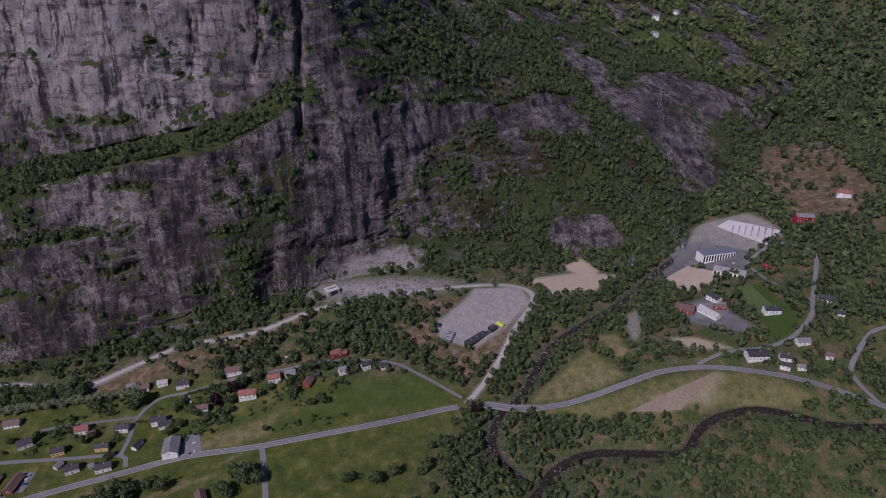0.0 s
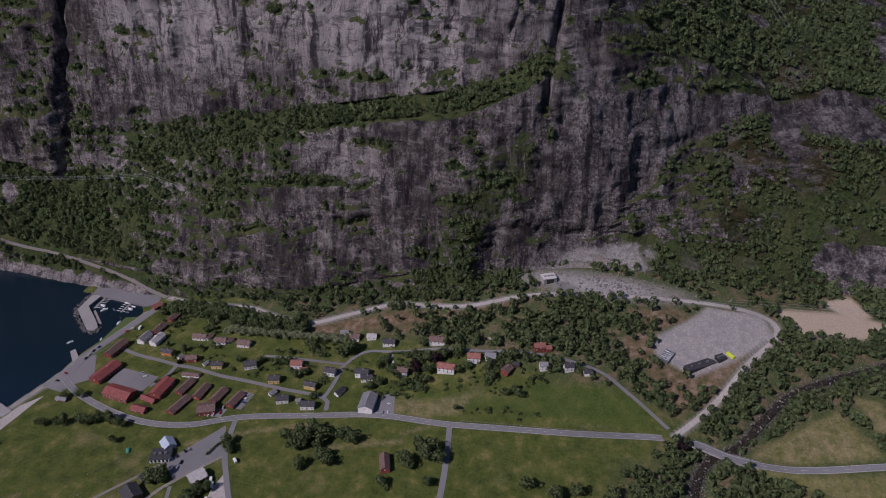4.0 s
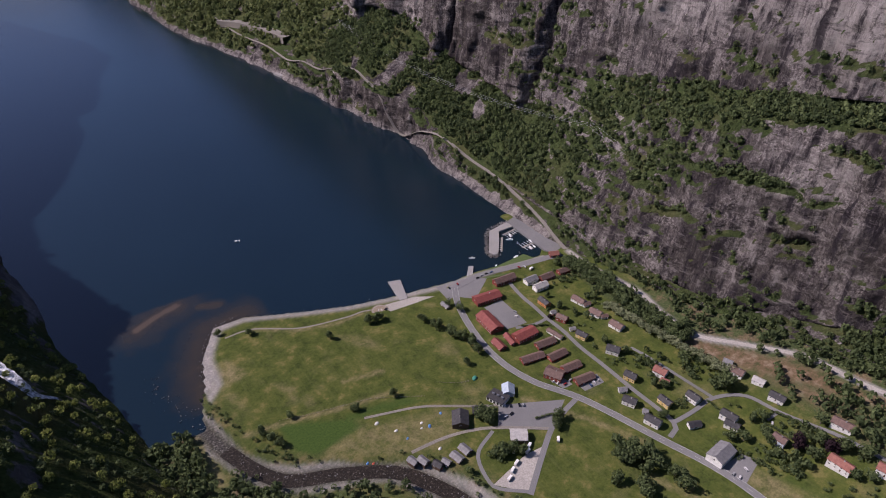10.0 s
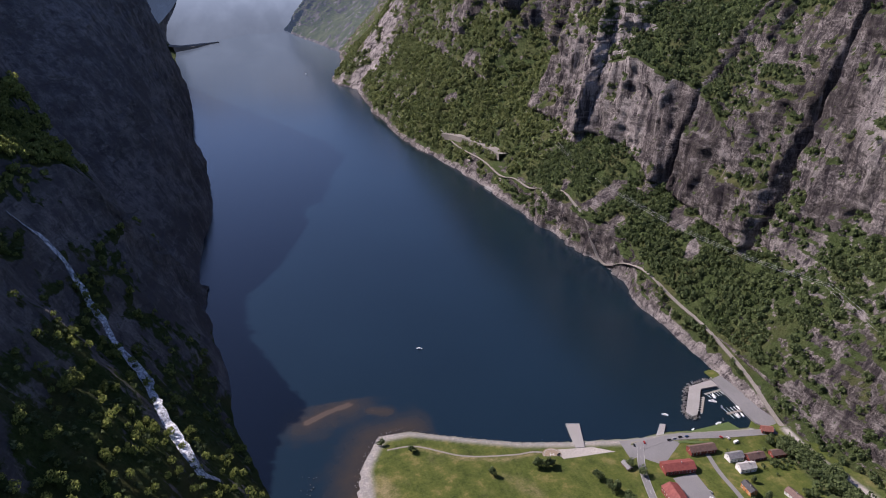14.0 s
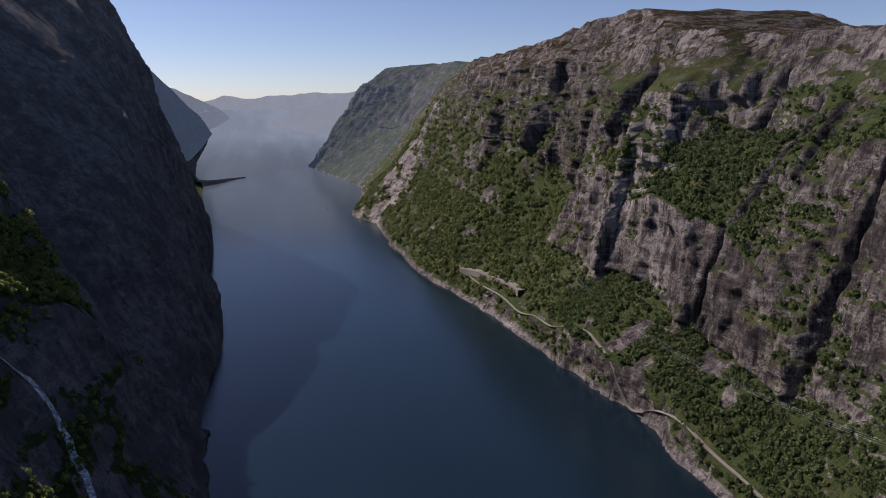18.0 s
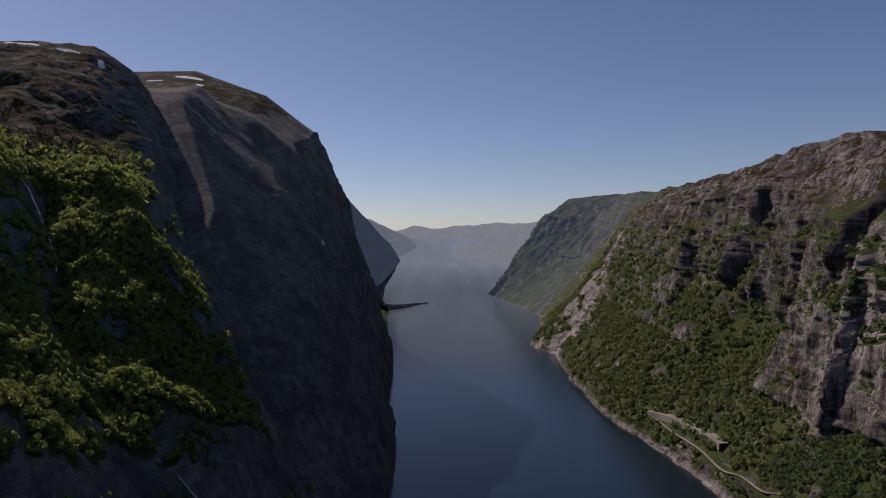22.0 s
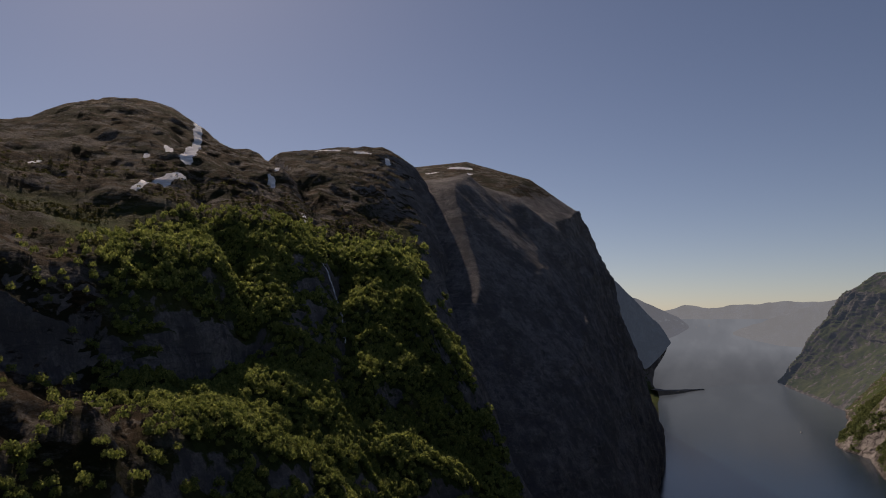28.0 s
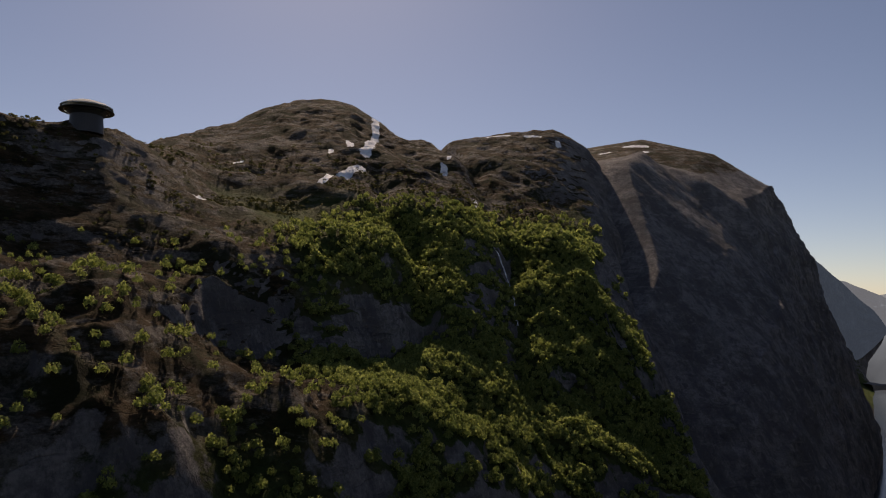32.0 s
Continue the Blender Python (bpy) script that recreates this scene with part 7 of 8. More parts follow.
def pontoon(points, fingers, side):
    ax, ay, bx, by = points
    ln, an = math.hypot(bx - ax, by - ay), math.degrees(math.atan2(by - ay, bx - ax))
    ob = thing("pontoon", pose(ax, ay, 0, 0, 0, an), "grey floating pontoon with mooring booms", "pontoon", "marina pontoons")
    bm = bmesh.new()
    box(bm, 0, ln, -1.2, 1.2, 0.1, 0.6)
    part("deck", bm, M_WOOD, ob)
    for k in range(int(ln // 6) + 1):
        bm = bmesh.new()
        box(bm, k * 6 + 0.4, k * 6 + 2.4, -1.0, 1.0, -0.5, 0.1)
        part("float", bm, M_CONCRETE, ob)
    for k in range(fingers):
        for sg in side:
            bm = bmesh.new()
            u = (k + 0.5) * ln / fingers
            tube(bm, [(u, sg * 1.2, 0.4), (u, sg * 8.5, 0.35)], 0.22)
            part("boom", bm, M_FRAME, ob)


pontoon((457, 486, 438, 462), 7, (-1,))
pontoon((461, 490, 486, 493), 7, (-1,))
pontoon((463, 453, 488, 454), 6, (-1, 1))


def boat(x, y, turn, size, hull_mat, cabin, label, z=0.0):
    ob = thing("boat", pose(x, y, z, 0, 0, turn), label, "boat", "moored boats")
    bm = bmesh.new()
    rings = []
    for u, w, d, h in ((-1.0, 0.34, -0.06, 0.22), (-0.3, 0.38, -0.1, 0.22), (0.4, 0.32, -0.08, 0.26), (0.8, 0.16, -0.02, 0.31), (1.0, 0.01, 0.1, 0.34)):
        rings.append([bm.verts.new((u * size / 2, s * w * size / 2 * k, z1 * size / 2)) for s, k, z1 in ((-1, 1, h), (-1, 0.55, d), (1, 0.55, d), (1, 1, h))])
    for a, b in zip(rings, rings[1:]):
        for k in range(3):
            bm.faces.new((a[k], a[k + 1], b[k + 1], b[k]))
        bm.faces.new((a[0], b[0], b[3], a[3]))
    bm.faces.new(rings[0]), bm.faces.new(rings[-1][::-1])
    part("hull", bm, hull_mat, ob)
    if cabin:
        bm = bmesh.new()
        prism(bm, [(-0.2 * size, -0.12 * size), (0.15 * size, -0.1 * size), (0.15 * size, 0.1 * size), (-0.2 * size, 0.12 * size)], 0.1 * size, 0.27 * size, 0.85)
        cab = part("cabin", bm, M_FRAME, ob)
        bm = bmesh.new()
        box(bm, 0.12 * size, 0.17 * size, -0.08 * size, 0.08 * size, 0.18 * size, 0.24 * size)
        part("windscreen", bm, M_GLASS, cab)
    bm = bmesh.new()
    box(bm, -0.53 * size, -0.49 * size, -0.04 * size, 0.04 * size, 0.0, 0.16 * size)
    part("outboard_motor", bm, M_DARKMETAL, ob)
    return ob


boat(468, 484, 75, 8.0, M_FRAME, True, "white cabin boat moored in the marina")
boat(461, 476, 150, 9.0, M_FRAME, True, "large white cabin boat beside the pontoon")
boat(481, 459, 95, 7.0, M_FRAME, True, "white motor boat at the inner pontoon")
boat(471, 447, 85, 7.0, M_FRAME, True, "white motor boat with a small cabin")
boat(477, 447, 85, 6.0, M_FRAME, False, "small open white boat")
boat(444, 441, 10, 7.5, M_FRAME, True, "white boat tied to the green quay")
boat(453, 446, 60, 5.5, M_DARKMETAL, False, "dark open rowing boat")
boat(398, 469, 150, 7.0, M_FRAME, True, "white motor boat leaving the jetty")
boat(413, 440, 20, 4.5, M_FRAME, False, "small white dinghy by the quay")
boat(174, 669, 160, 7.5, M_FRAME, True, "small white motor boat out on the fjord")
boat(465, 465, 60, 5.5, M_METAL, False, "grey open boat between booms")
boat(196, 2999, 97, 15.0, M_FRAME, True, "white passenger ferry sailing down the fjord")


# ---- cars, caravans, tents ----
def wheel_mesh():
    bm = bmesh.new()
    bmesh.ops.create_cone(bm, cap_ends=True, segments=12, radius1=0.33, radius2=0.33, depth=0.22, matrix=Matrix.Rotation(1.5708, 4, "X"))
    return mesh_of("wheel", bm, M_RUBBER)


WHEEL = wheel_mesh()


def car_body(mat):
    bm = bmesh.new()
    prof = [(-2.1, 0.35), (2.1, 0.35), (2.15, 0.75), (1.25, 0.92), (-2.0, 0.98), (-2.15, 0.8)]
    a, b = ([bm.verts.new((u, s * 0.88, z)) for u, z in prof] for s in (-1, 1))
    bm.faces.new(a), bm.faces.new(b[::-1])
    for k in range(6):
        bm.faces.new((a[k], b[k], b[(k + 1) % 6], a[(k + 1) % 6]))
    return mesh_of("body", bm, mat)


def cabin_mesh(mat, z0, z1, taper):
    bm = bmesh.new()
    prism(bm, [(-1.9, -0.82), (1.0, -0.82), (1.0, 0.82), (-1.9, 0.82)], z0, z1, taper)
    return mesh_of("cabin", bm, mat)


CAR_PAINT = {}
for key, dark, light in (("white", (0.62, 0.62, 0.62), (0.75, 0.75, 0.75)), ("black", (0.015, 0.015, 0.018), (0.03, 0.03, 0.033)), ("silver", (0.3, 0.31, 0.32), (0.4, 0.41, 0.42)), ("red", (0.3, 0.02, 0.02), (0.4, 0.04, 0.035)), ("blue", (0.03, 0.07, 0.16), (0.06, 0.11, 0.22))):
    paint = speckled(key + "_car_paint", dark, light, 0.8, 0.25, 0.02, 0.01, 0.2)
    CAR_PAINT[key] = (car_body(paint), cabin_mesh(M_GLASS, 0.9, 1.38, 0.8), paint)
ROOF_TOP = {}
for key, (_, _, paint) in CAR_PAINT.items():
    bm = bmesh.new()
    prism(bm, [(-1.6, -0.68), (0.72, -0.68), (0.72, 0.68), (-1.6, 0.68)], 1.38, 1.46, 0.94)
    ROOF_TOP[key] = mesh_of("car_roof", bm, paint)


def car(x, y, turn, paint, label=""):
    z = surface(x, y, (0,)) + 0.18
    ob = thing("car", pose(x, y, z, 0, 0, turn), label or f"{paint} hatchback car parked on asphalt", "car", "parked cars")
    body, cab, _ = CAR_PAINT[paint]
    part("body", body, None, ob)
    part("glass", cab, None, ob)
    part("roof", ROOF_TOP[paint], None, ob)
    for u in (-1.35, 1.35):
        for s in (-0.8, 0.8):
            part("wheel", WHEEL, None, ob, "", pose(u, s, 0.33))


for x, y, turn, paint in ((281, 252, 60, "white"), (285, 249, 60, "black"), (292, 245, 60, "black"), (295, 243, 60, "silver"), (274, 241, 10, "white"), (280, 241, 15, "black"), (337, 250, 10, "white"), (339, 246, 10, "white"), (343, 241, 10, "red"), (350, 242, 20, "silver"), (361, 226, 85, "blue"), (366, 227, 85, "white"), (371, 227, 85, "silver")):
    car(x, y, turn, paint)
for x, y, turn, paint in ((381, 88, 20, "silver"), (382, 83, 20, "white"), (392, 85, 70, "white"), (368, 345, 120, "white"), (372, 352, 100, "silver"), (340, 431, 80, "black"), (352, 432, 80, "red"), (378, 429, 5, "black"), (384, 430, 5, "silver"), (391, 430, 5, "black"), (398, 429, 5, "blue"), (430, 418, 100, "red"), (436, 415, 100, "white"), (428, 378, 30, "white"), (432, 374, 30, "white"), (262, 438, 30, "black"), (445, 100, 30, "white"), (427, 121, 40, "white"), (466, 110, 60, "silver"), (488, 8, 60, "white"), (500, -470, 20, "red"), (492, -440, 40, "silver"), (585, -530, 20, "white"), (400, -480, 40, "silver")):
    car(x, y, turn, paint)


def caravan(x, y, turn, label="white caravan parked on gravel"):
    z = surface(x, y, (0,)) + 0.15
    ob = thing("caravan", pose(x, y, z, 0, 0, turn), label, "caravan", "camp caravans")
    bm = bmesh.new()
    prof = [(-2.7, 0.5), (2.4, 0.5), (2.8, 1.4), (2.4, 2.6), (-2.4, 2.7), (-2.75, 1.8)]
    a, b = ([bm.verts.new((u, s * 1.1, zz)) for u, zz in prof] for s in (-1, 1))
    bm.faces.new(a), bm.faces.new(b[::-1])
    for k in range(6):
        bm.faces.new((a[k], b[k], b[(k + 1) % 6], a[(k + 1) % 6]))
    part("body", bm, M_FRAME, ob)
    for s in (-1, 1):
        bm = bmesh.new()
        box(bm, -1.5, 1.2, s * 1.11 - 0.02, s * 1.11 + 0.02, 1.4, 2.0)
        part("window", bm, M_GLASS, ob)
        part("wheel", WHEEL, None, ob, "", pose(-0.2, s * 1.0, 0.33))
    bm = bmesh.new()
    tube(bm, [(2.5, 0, 0.55), (3.9, 0, 0.5)], 0.06)
    part("drawbar", bm, M_METAL, ob)


for x, y, turn in ((294, 195, 50), (265, 200, 20), (250, 196, 25), (243, 192, 30), (236, 187, 20), (270, 204, 30), (440, 408, 10), (256, 207, 40)):
    caravan(x, y, turn)


def tent(x, y, turn, size, mat, label):
    z = surface(x, y, (0,)) - 0.05
    ob = thing("tent", pose(x, y, z, 0, 0, turn), label, "tent", "camp tents")
    bm = bmesh.new()
    rows = []
    for u in np.linspace(-1, 1, 7):
        r = math.sqrt(max(0.02, 1 - (abs(u) ** 2.4) * 0.9))
        rows.append([bm.verts.new((u * size, r * size * 0.7 * math.cos(a), r * size * 0.62 * math.sin(a))) for a in np.linspace(0, math.pi, 8)])
    for a, b in zip(rows, rows[1:]):
        for k in range(7):
            bm.faces.new((a[k], a[k + 1], b[k + 1], b[k]))
    bm.faces.new(rows[0]), bm.faces.new(rows[-1][::-1])
    part("canopy", bm, mat, ob)
    bm = bmesh.new()
    tube(bm, [(0, -0.72 * size, 0), (0, -0.5 * size, 0.44 * size), (0, 0, 0.64 * size), (0, 0.5 * size, 0.44 * size), (0, 0.72 * size, 0)], 0.03)
    part("pole", bm, M_METAL, ob)


M_TENT = {"blue": speckled("blue_nylon", (0.05, 0.16, 0.35), (0.1, 0.25, 0.5), 1.0, 0.6), "white": speckled("white_canvas", (0.6, 0.6, 0.57), (0.75, 0.75, 0.72), 1.0, 0.7), "green": speckled("green_tarpaulin", (0.02, 0.16, 0.11), (0.04, 0.24, 0.17), 1.0, 0.5), "red": speckled("red_nylon", (0.4, 0.06, 0.03), (0.55, 0.1, 0.05), 1.0, 0.6)}
for x, y, turn, size, tone in ((209, 278, 20, 1.6, "white"), (213, 271, 60, 2.0, "blue"), (206, 273, 10, 1.4, "white"), (207, 245, 30, 1.8, "white"), (229, 278, 70, 1.6, "blue"), (197, 228, 30, 1.7, "red"), (202, 227, 40, 1.6, "white"), (186, 283, 10, 1.7, "white"), (176, 300, 20, 2.2, "white"), (190, 270, 50, 1.5, "blue"), (279, 296, 35, 3.2, "green"), (150, 268, 40, 1.6, "blue"), (154, 265, 10, 1.4, "red")):
    tent(x, y, turn, size, M_TENT[tone], f"small {tone} tent pitched on camp grass")


# ---- bridge over the stream ----
sel = [k for k in range(len(MAIN_ROAD)) if -246 < MAIN_ROAD[k, 1] < -180]
deck_line = MAIN_ROAD[sel]
bridge = thing("bridge", pose(0, 0, 0), "grey concrete road bridge with steel railings", "bridge")
bm = bmesh.new()
d = np.gradient(deck_line[:, :2], axis=0)
d /= np.linalg.norm(d, axis=1, keepdims=True)
side = np.column_stack([-d[:, 1], d[:, 0]])
ringv = []
for p, s in zip(deck_line, side):
    ringv.append([bm.verts.new((p[0] + s[0] * w, p[1] + s[1] * w, p[2] + dz)) for w, dz in ((-4.4, -1.2), (4.4, -1.2), (4.4, 0.05), (-4.4, 0.05))])
for a, b in zip(ringv, ringv[1:]):
    for k in range(4):
        bm.faces.new((a[k], b[k], b[(k + 1) % 4], a[(k + 1) % 4]))
bm.faces.new(ringv[0]), bm.faces.new(ringv[-1][::-1])
part("deck", bm, M_CONCRETE, bridge)
for w in (-4.2, 4.2):
    pts = [(p[0] + s[0] * w, p[1] + s[1] * w, p[2] + 1.0) for p, s in zip(deck_line, side)]
    bm = bmesh.new()
    tube(bm, pts, 0.09)
    rail = part("railing", bm, M_METAL, bridge)
    for x, y, z in pts[::2]:
        bm = bmesh.new()
        box(bm, x - 0.06, x + 0.06, y - 0.06, y + 0.06, z - 1.0, z)
        part("post", bm, M_METAL, rail)
for k in (2, len(deck_line) - 3):
    p, s = deck_line[k], side[k]
    bm = bmesh.new()
    prism(bm, [(p[0] + s[0] * w - s[1] * u, p[1] + s[1] * w + s[0] * u) for w, u in ((-4, -1), (4, -1), (4, 1), (-4, 1))], p[2] - 9, p[2] - 1.1)
    part("abutment", bm, M_CONCRETE, bridge)

# painted edge and centre lines
for w, dash in ((-3.25, 0), (3.25, 0), (0.0, 1)):
    d = np.gradient(MAIN_ROAD[:, :2], axis=0)
    d /= np.linalg.norm(d, axis=1, keepdims=True)
    line = MAIN_ROAD + np.column_stack([-d[:, 1] * w, d[:, 0] * w, d[:, 0] * 0])
    if not dash:
        ribbon("road_edge_line", line, 0.12, M_WHITE_LINE, 0.106, "white painted edge line", thick=0.02, category="road marking")
    else:
        for k in range(0, len(line) - 2, 3):
            ribbon("road_centre_line", line[k:k + 2], 0.1, M_WHITE_LINE, 0.106, "pale yellow centre dash", thick=0.02, category="road marking")

# ---- round viewpoint restaurant on the ridge ----
rx, ry = -608, 331
rz = surface(rx, ry, (3,)) + 4
saucer = thing("viewpoint_restaurant", pose(rx, ry, rz), "round dark restaurant with a pale domed roof", "restaurant")


def lathe(bm, prof, seg=40):
    rings = [[bm.verts.new((r * math.cos(6.28319 * k / seg), r * math.sin(6.28319 * k / seg), z)) for k in range(seg)] for r, z in prof]
    for a, b in zip(rings, rings[1:]):
        for k in range(seg):
            bm.faces.new((a[k], a[(k + 1) % seg], b[(k + 1) % seg], b[k]))
    bm.faces.new(rings[0][::-1]), bm.faces.new(rings[-1])


bm = bmesh.new()
lathe(bm, [(15, -14), (14, 3), (17, 6)])
part("base", bm, M_DARKMETAL, saucer)
bm = bmesh.new()
lathe(bm, [(17, 6.0), (21, 8.2), (21.4, 10.4)])
part("glass_front", bm, M_GLASS, saucer)
bm = bmesh.new()
lathe(bm, [(22.4, 10.4), (22.4, 11.4), (18, 14.0), (11, 16.6), (4, 17.8), (0.5, 18.0)])
part("roof", bm, M_PALE, saucer)
bm = bmesh.new()
lathe(bm, [(23.5, 7.4), (23.5, 7.8), (20.8, 7.9)])
part("balcony", bm, M_DARKMETAL, saucer)

# ---- landing circle with its letter ----
hx, hy = 256, 440
hz = surface(hx, hy, (0,)) + 0.2
pad = thing("helipad", pose(hx, hy, hz), "round worn helipad with a painted letter", "helipad")
bm = bmesh.new()
lathe(bm, [(9.5, -0.3), (9.5, 0.05), (0.1, 0.06)], 36)
part("pad", bm, M_DIRT, pad)
bm = bmesh.new()
for r0, r1 in ((7.6, 8.4),):
    a, b = ([bm.verts.new((r * math.cos(6.28319 * k / 40), r * math.sin(6.28319 * k / 40), 0.075)) for k in range(40)] for r in (r0, r1))
    for k in range(40):
        bm.faces.new((a[k], b[k], b[(k + 1) % 40], a[(k + 1) % 40]))
part("ring", bm, M_CONCRETE, pad)
txt = bpy.data.curves.new("letter", "FONT")
txt.body, txt.size, txt.align_x, txt.align_y, txt.extrude = "H", 7.0, "CENTER", "CENTER", 0.01
txt.materials.append(M_WHITE_LINE)
letter = new("letter", txt)
letter.parent = pad
letter.matrix_local = pose(0, 0, 0.09, 0, 0, -15)


# ---- pylons, gantries and power lines ----
def lattice(bm, h, w0, w1, bays):
    for k in range(bays):
        z0, z1 = h * k / bays, h * (k + 1) / bays
        a, b = w0 + (w1 - w0) * k / bays, w0 + (w1 - w0) * (k + 1) / bays
        for (sx, sy), (tx, ty) in (((-1, -1), (1, -1)), ((1, -1), (1, 1)), ((1, 1), (-1, 1)), ((-1, 1), (-1, -1))):
            tube(bm, [(sx * a, sy * a, z0), (sx * b, sy * b, z1)], 0.16, 4)
            tube(bm, [(sx * a, sy * a, z0), (tx * b, ty * b, z1)], 0.09, 4)


def pylon(x, y, h, turn, label):
    z = max(surface(x, y, (0,)), surface(x, y, (1,)))
    ob = thing("pylon", pose(x, y, z - 0.5, 0, 0, turn), label, "pylon", "power pylons")
    bm = bmesh.new()
    lattice(bm, h, 2.4, 0.7, 7)
    part("mast", bm, M_METAL, ob)
    for zz, span in ((h * 0.8, 8.0), (h * 0.98, 5.5)):
        bm = bmesh.new()
        box(bm, -span, span, -0.25, 0.25, zz - 0.25, zz + 0.25)
        part("crossarm", bm, M_METAL, ob)
    for u in (-7.5, 0.8, 7.5):
        bm = bmesh.new()
        tube(bm, [(u, 0, h * 0.8 - 0.2), (u, 0, h * 0.8 - 2.4)], 0.18, 5)
        part("insulator", bm, M_GLASS, ob)
    return Vector((x, y, z + h * 0.8 - 2.4))


def wires(name, a, b, offsets, sag, label):
    ob = thing(name, pose(0, 0, 0), label, "power line", "power lines")
    a, b = Vector(a), Vector(b)
    across = Vector((-(b - a).y, (b - a).x, 0)).normalized()
    for o in offsets:
        pts = []
        for k in range(25):
            f = k / 24
            p = a.lerp(b, f) + across * o
            p.z -= sag * 4 * f * (1 - f)
            pts.append(tuple(p))
        bm = bmesh.new()
        tube(bm, pts, 0.11, 3)
        part("wire", bm, M_METAL, ob)


top_a = pylon(923, -550, 30, 60, "tall grey lattice pylon on the hillside")
top_b = pylon(1010, -230, 30, 60, "grey lattice pylon above the wooded slope")
top_c = pylon(640, -487, 22, 10, "dark lattice terminal mast beside the power station")
top_d = pylon(596, -404, 20, 10, "dark lattice mast over the stream")
pylon(700, 60, 26, 90, "grey lattice pylon on a cliff ledge")
wires("power_line", top_c, top_b, (-7, 0, 7), 18, "bundle of thin power wires over the hillside")
wires("power_line", top_c, top_a, (-6, 0, 6), 10, "thin power wires up to the hillside pylon")
wires("power_line", top_d, (575, 470, 130), (-5, 0, 5), 40, "thin power wires along the cliff foot")
wires("power_line", (575, 470, 130), (560, 1150, 120), (-5, 0, 5), 30, "thin power wires above the shore wood")
for k in range(7):
    gx0, gy0 = 640 - 9 * k * 0.55 + 14, -560 - 8 * k * 0.75
    z = surface(gx0, gy0, (0,))
    gantry = thing("substation_gantry", pose(gx0, gy0, z, 0, 0, -35), "slim steel substation gantry with insulators", "gantry", "substation gantries")
    for u in (-8, 8):
        bm = bmesh.new()
        box(bm, u - 0.2, u + 0.2, -0.2, 0.2, 0, 9)
        part("post", bm, M_METAL, gantry)
    bm = bmesh.new()
    box(bm, -8.2, 8.2, -0.25, 0.25, 8.6, 9.2)
    beam = part("beam", bm, M_METAL, gantry)
    for u in (-5, 0, 5):
        bm = bmesh.new()
        tube(bm, [(u, 0, 8.6), (u, 0, 6.4)], 0.2, 5)
        part("insulator", bm, M_DARKMETAL, beam)


# ---- waterfall and gully stream on the southern slope ----
fall_line = spline([(-223, 632), (-201, 639), (-176, 621), (-140, 565), (-116, 535), (-97, 486), (-77, 444), (-64, 428), (-49, 432)], 3)
fz = np.array([surface(px, py, (3, 0)) for px, py in fall_line])
fz = np.maximum(fz, 0.2)
wide = np.interp(np.arange(len(fz)), (0, len(fz) * 0.45, len(fz) * 0.6, len(fz) * 0.85, len(fz)), (2.0, 4.4, 6.0, 6.8, 3.2))
wide = wide * (1 + 0.75 * fbm(np.column_stack([fall_line, fz]), 14, 3, 3))
ribbon("water_fall", np.column_stack([fall_line, fz]), wide, M_FALL, 1.6, "white waterfall running down the dark slope", thick=1.2, category="waterfall")

gully_line = spline([(-590, 916), (-534, 858), (-498, 812), (-483, 816), (-468, 813), (-455, 810), (-426, 776), (-407, 754)], 5)
gz = np.array([surface(px, py, (3,)) for px, py in gully_line])
ribbon("water_gully", np.column_stack([gully_line, gz]), 1.6, M_FALL, 1.0, "thin white stream in a mountain gully", thick=1.2, category="stream")

# ---- old gravel terrace, spit and shoals along the fjord ----
ter = spline([(510, 1297), (498, 1409), (474, 1520), (450, 1575)], 12)
tz = np.array([surface(px, py, (1,)) for px, py in ter])
ribbon("gravel_terrace", np.column_stack([ter, soften(tz[:, None], 5)[:, 0]]), 15, M_TRACK, 5.0, "bare gravel terrace cut into the wooded shore", thick=14, category="terrace")
spit_line = spline([(-520, 4080), (-400, 4200), (-330, 4330), (-285, 4400), (-235, 4460)], 14)
spit_f = np.linspace(0, 1, len(spit_line))
spit = draw_near(np.column_stack([spit_line, 5 + 26 * (1 - spit_f) ** 2 + 3 * fbm(np.column_stack([spit_line, spit_f]), 40, 3, 4)]))
ribbon("spit", spit, 120 - 110 * np.sqrt(spit_f), M_STONE, 0, "low stony spit reaching into the fjord", thick=38, category="spit")
solid_along("quay_dock", [(452, 1262), (466, 1268), (472, 1240), (458, 1234)], -5, 4, M_CONCRETE, "small concrete landing at the fjord shore", "landing")


# ---- fences and hedges ----
def hedge(points, high, label):
    """A clipped row of bushes along a line."""
    line = spline(points, 0.8)
    spots = np.array([(px, py, surface(px, py, (0,)) + 0.3) for px, py in line])
    tagged(wood("garden_hedge", spots, high, 40, M_LEAF, label, int(points[0][0]), 0.95), label, "hedge", "garden hedges", "thing")


for row in ([(453, 107), (456, 105), (462, 71), (460, 60)], [(453, 107), (441, 105), (442, 96), (443, 69), (455, 69)], [(427, 150), (424, 126)], [(421, 235), (421, 206), (423, 180)]):
    hedge(row, 2.4, "dense dark green garden hedge beside a lawn")
for row in ([(294, 224), (310, 219), (308, 211)], [(362, 329), (385, 315)]):
    hedge(row, 2.0, "low green hedge beside a car park")


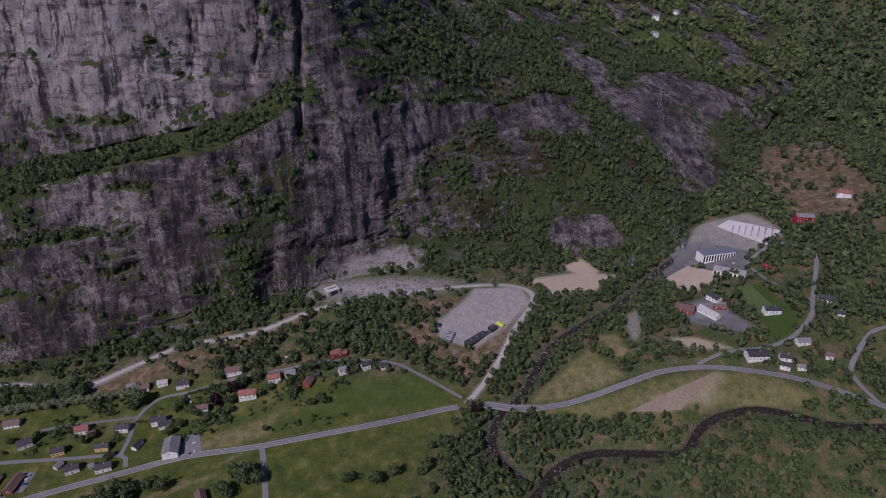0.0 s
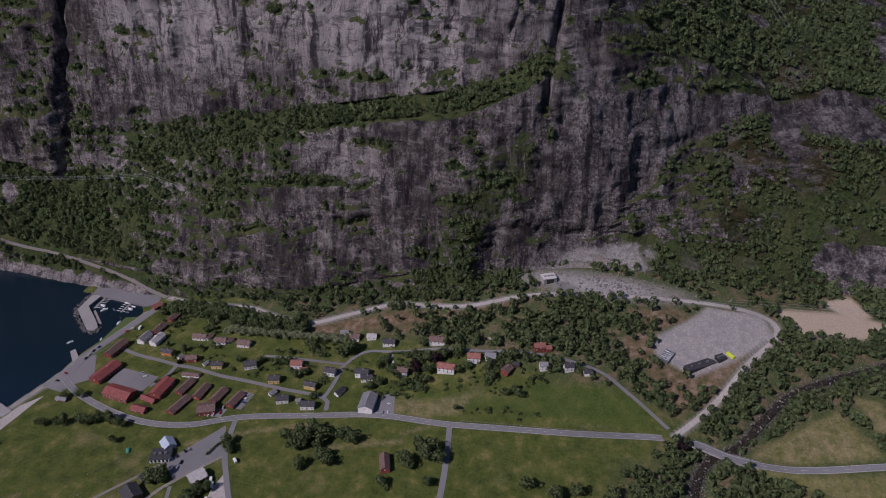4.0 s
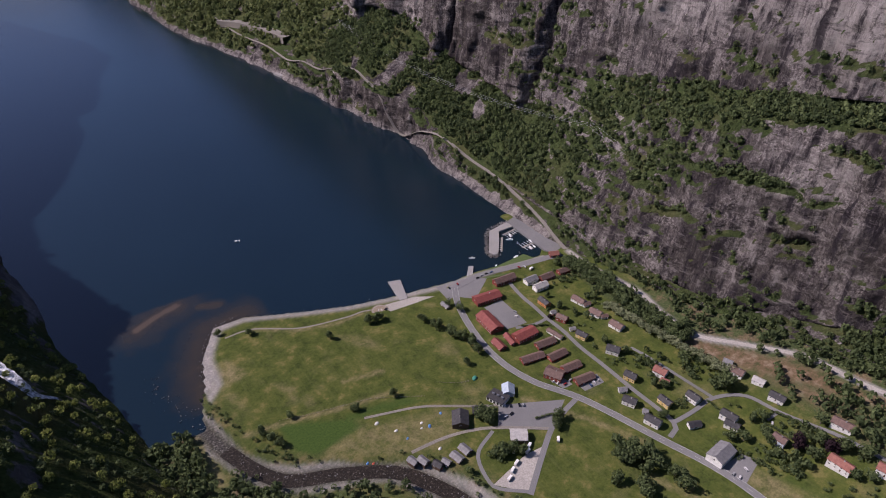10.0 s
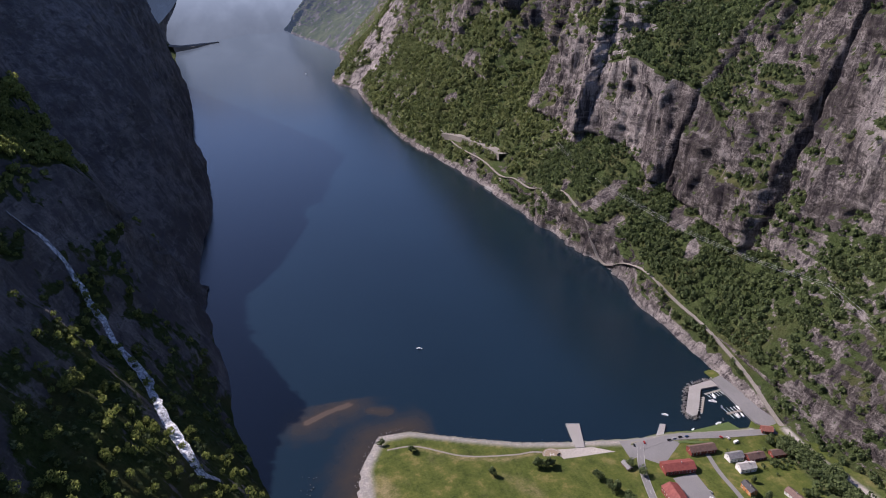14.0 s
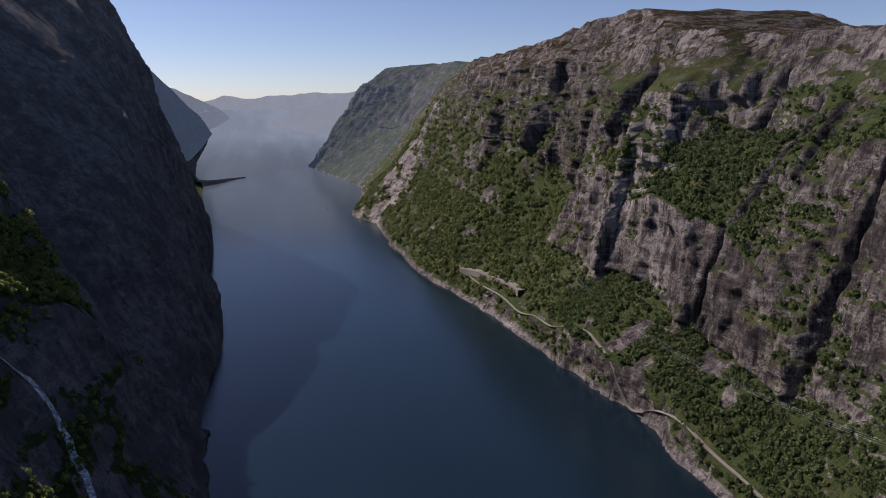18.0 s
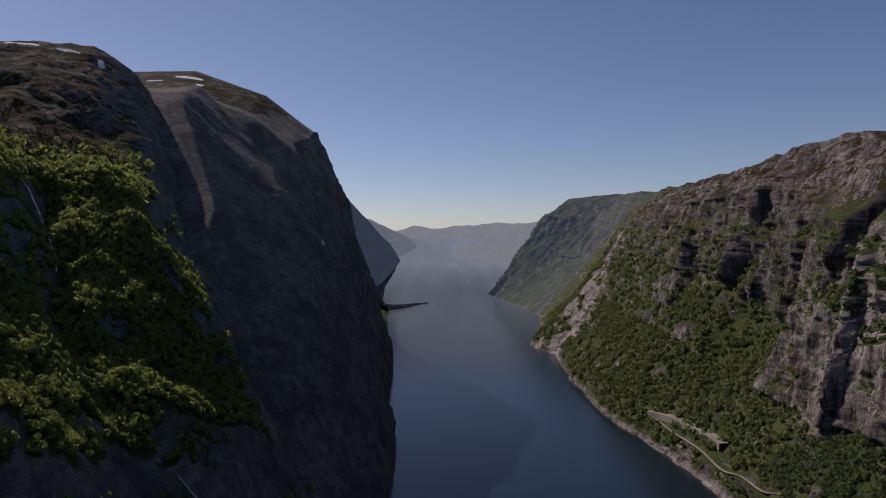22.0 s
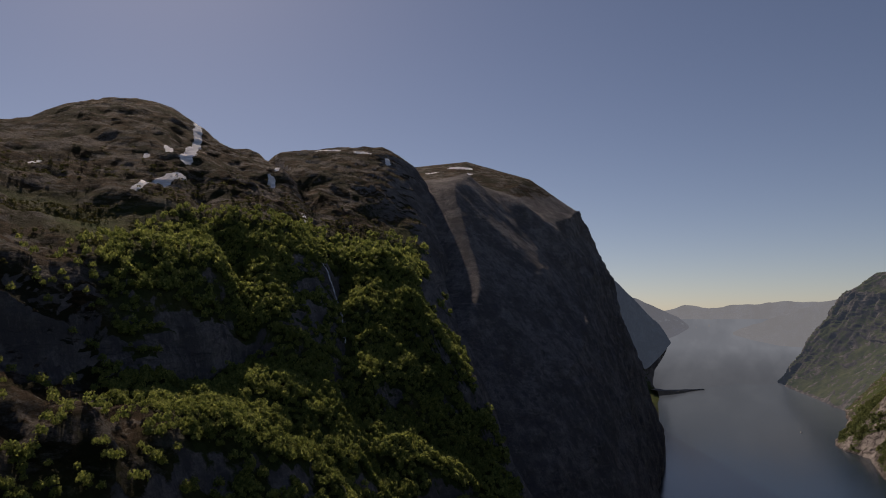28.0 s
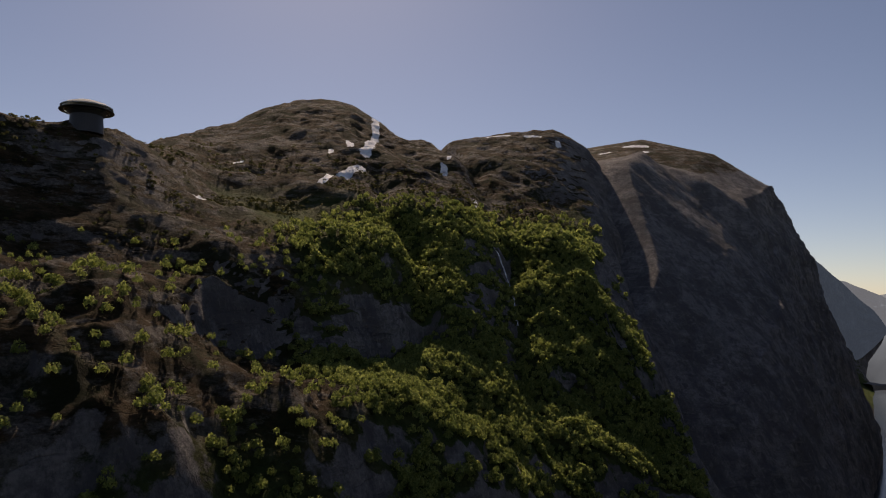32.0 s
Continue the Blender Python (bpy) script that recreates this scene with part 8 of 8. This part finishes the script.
def fence(points, label):
    line = spline(points, 3.0)
    ob = thing("fence", pose(0, 0, 0), label, "fence", "meadow fences")
    zs = [surface(px, py, (0,)) for px, py in line]
    for (px, py), z in zip(line, zs):
        bm = bmesh.new()
        box(bm, px - 0.09, px + 0.09, py - 0.09, py + 0.09, z - 0.2, z + 1.25)
        part("post", bm, M_WOOD, ob)
    for h in (0.55, 1.1):
        bm = bmesh.new()
        tube(bm, [(px, py, z + h) for (px, py), z in zip(line, zs)], 0.06, 4)
        part("rail", bm, M_WOOD, ob)


fence([(106, 352), (129, 344), (164, 335), (189, 327), (228, 303)], "weathered wooden meadow fence")
fence([(246, 312), (262, 300), (272, 296)], "wooden fence beside the camp")
fence([(385, 12), (396, -70), (408, -150)], "wooden roadside fence along the field")


# ---- single trees ----
def tree_meshes(seed, sprays, mat):
    rng = np.random.default_rng(seed)
    bm = bmesh.new()
    lean = rng.normal(size=2) * 0.03
    tube(bm, [(0, 0, -0.05), (lean[0], lean[1], 0.25), (lean[0] * 2, lean[1] * 2, 0.62)], [0.035, 0.026, 0.008], 6)
    for k in range(5):
        a, z = rng.random() * 6.28, 0.22 + 0.09 * k
        tube(bm, [(lean[0] * z * 3, lean[1] * z * 3, z), (0.2 * math.cos(a), 0.2 * math.sin(a), z + 0.16)], [0.014, 0.004], 4)
    trunk = mesh_of("trunk", bm, M_BARK)
    lumps = [(rng.normal(size=3) * (0.17, 0.17, 0.13) + (0, 0, 0.6), 0.17 + 0.13 * rng.random()) for _ in range(13)]
    quads = []
    for c, r in lumps:
        d = rng.normal(size=(sprays // 13, 3))
        d /= np.linalg.norm(d, axis=1, keepdims=True)
        p = c + d * r * (0.75 + 0.3 * rng.random((len(d), 1)))
        n = d + rng.normal(size=d.shape) * 0.4
        n /= np.linalg.norm(n, axis=1, keepdims=True)
        a = np.cross(n, rng.normal(size=d.shape))
        a /= np.linalg.norm(a, axis=1, keepdims=True)
        b = np.cross(n, a)
        s = 0.045 + 0.035 * rng.random((len(d), 1))
        quads.append(np.stack([p - a * s, p - b * s, p + a * s, p + b * s], 1))
    q = np.concatenate(quads)
    me = bpy.data.meshes.new("crown")
    me.from_pydata(q.reshape(-1, 3).tolist(), [], np.arange(len(q) * 4).reshape(-1, 4).tolist())
    me.materials.append(mat)
    return trunk, me


TREES = {"green": [tree_meshes(s, 620, M_LEAF) for s in range(5)], "copper": [tree_meshes(9, 620, M_LEAF_COPPER)], "bright": [tree_meshes(s, 620, M_LEAF_BRIGHT) for s in (20, 21)]}


def tree(x, y, h, kind="green", label="leafy green deciduous tree standing in grass"):
    pick = TREES[kind][int(abs(x * 7 + y * 3)) % len(TREES[kind])]
    z = surface(x, y, (0,))
    ob = new("tree")
    ob.empty_display_size = 0.5
    h = h * 1.25
    wide = h * (0.95 + 0.3 * ((x * 13 + y * 7) % 10) / 10)
    ob.matrix_world = Matrix.LocRotScale((x, y, z), Euler((0, 0, (x * 31 + y * 17) % 6.28)), (wide, wide, h))
    tagged(ob, label, "tree")
    part("trunk", pick[0], None, ob)
    part("crown", pick[1], None, ob)


for x, y, h in ((97, 499, 6), (124, 481, 6), (191, 427, 7), (236, 427, 8), (243, 424, 8), (250, 425, 6), (284, 397, 8), (290, 376, 9), (288, 384, 7), (294, 359, 9), (299, 352, 8), (301, 347, 9), (304, 335, 9), (302, 322, 9), (320, 405, 6), (325, 390, 7), (284, 315, 6), (115, 350, 5), (167, 325, 6), (205, 321, 7), (88, 344, 8), (96, 325, 7), (92, 334, 8), (256, 254, 9), (262, 250, 9), (258, 246, 8), (309, 212, 9), (303, 206, 8)):
    tree(x, y, h)
for x, y, h in ((329, 161, 11), (328, 146, 12), (336, 152, 11), (341, 140, 12), (334, 140, 11), (341, 129, 10), (328, 129, 9), (322, 150, 10), (302, 135, 9), (311, 114, 10), (316, 120, 9), (344, 114, 10), (341, 101, 10), (345, 107, 9), (326, 44, 11), (341, 37, 13), (336, 27, 13), (334, 19, 11), (345, 28, 12), (301, 58, 8), (260, 202, 8), (254, 207, 9), (245, 207, 8), (249, 213, 7), (240, 212, 8), (310, 20, 8), (330, -60, 10), (325, -85, 11), (334, -100, 10), (338, -130, 11), (345, -150, 11)):
    tree(x, y, h, "green", "broad green tree in a field copse")
for x, y, h in ((451, 150, 13), (447, 155, 11), (427, 90, 8), (431, 96, 8), (437, 60, 10), (452, 63, 10), (458, 50, 11), (481, 22, 9), (467, -19, 9), (489, -32, 10), (423, -22, 7), (428, -30, 7), (423, -36, 7), (397, 20, 5), (414, 104, 8), (408, 112, 7), (412, 185, 7), (406, 192, 7), (384, 162, 6), (412, 262, 6), (418, 238, 7), (414, 330, 7), (420, 312, 6), (416, 352, 5), (441, 30, 7), (447, 22, 7), (470, 75, 9), (463, 36, 9), (478, 40, 11), (440, -5, 8), (452, 0, 8), (443, 108, 7), (436, 112, 7)):
    tree(x, y, h, "green", "garden tree between village houses")
for x, y, h in ((436, 72, 11), (451, 56, 10), (402, -182, 8), (395, 322, 4)):
    tree(x, y, h, "copper", "dark copper-leaved tree beside a house")
for k in range(30):
    f = k / 29
    tree(452 + 12 * f + (k % 3) * 1.2, 300 - 140 * f, 6 + (k * 7 % 5) * 0.5, "bright", "pale green tree in a long row")
for k in range(95):
    rx0 = random.Random(k)
    f = rx0.random()
    tree(468 + 16 * rx0.random() + 4 * math.sin(f * 6), 400 - 190 * f, 7 + 4 * rx0.random(), "green", "dense green tree below the gravel road")
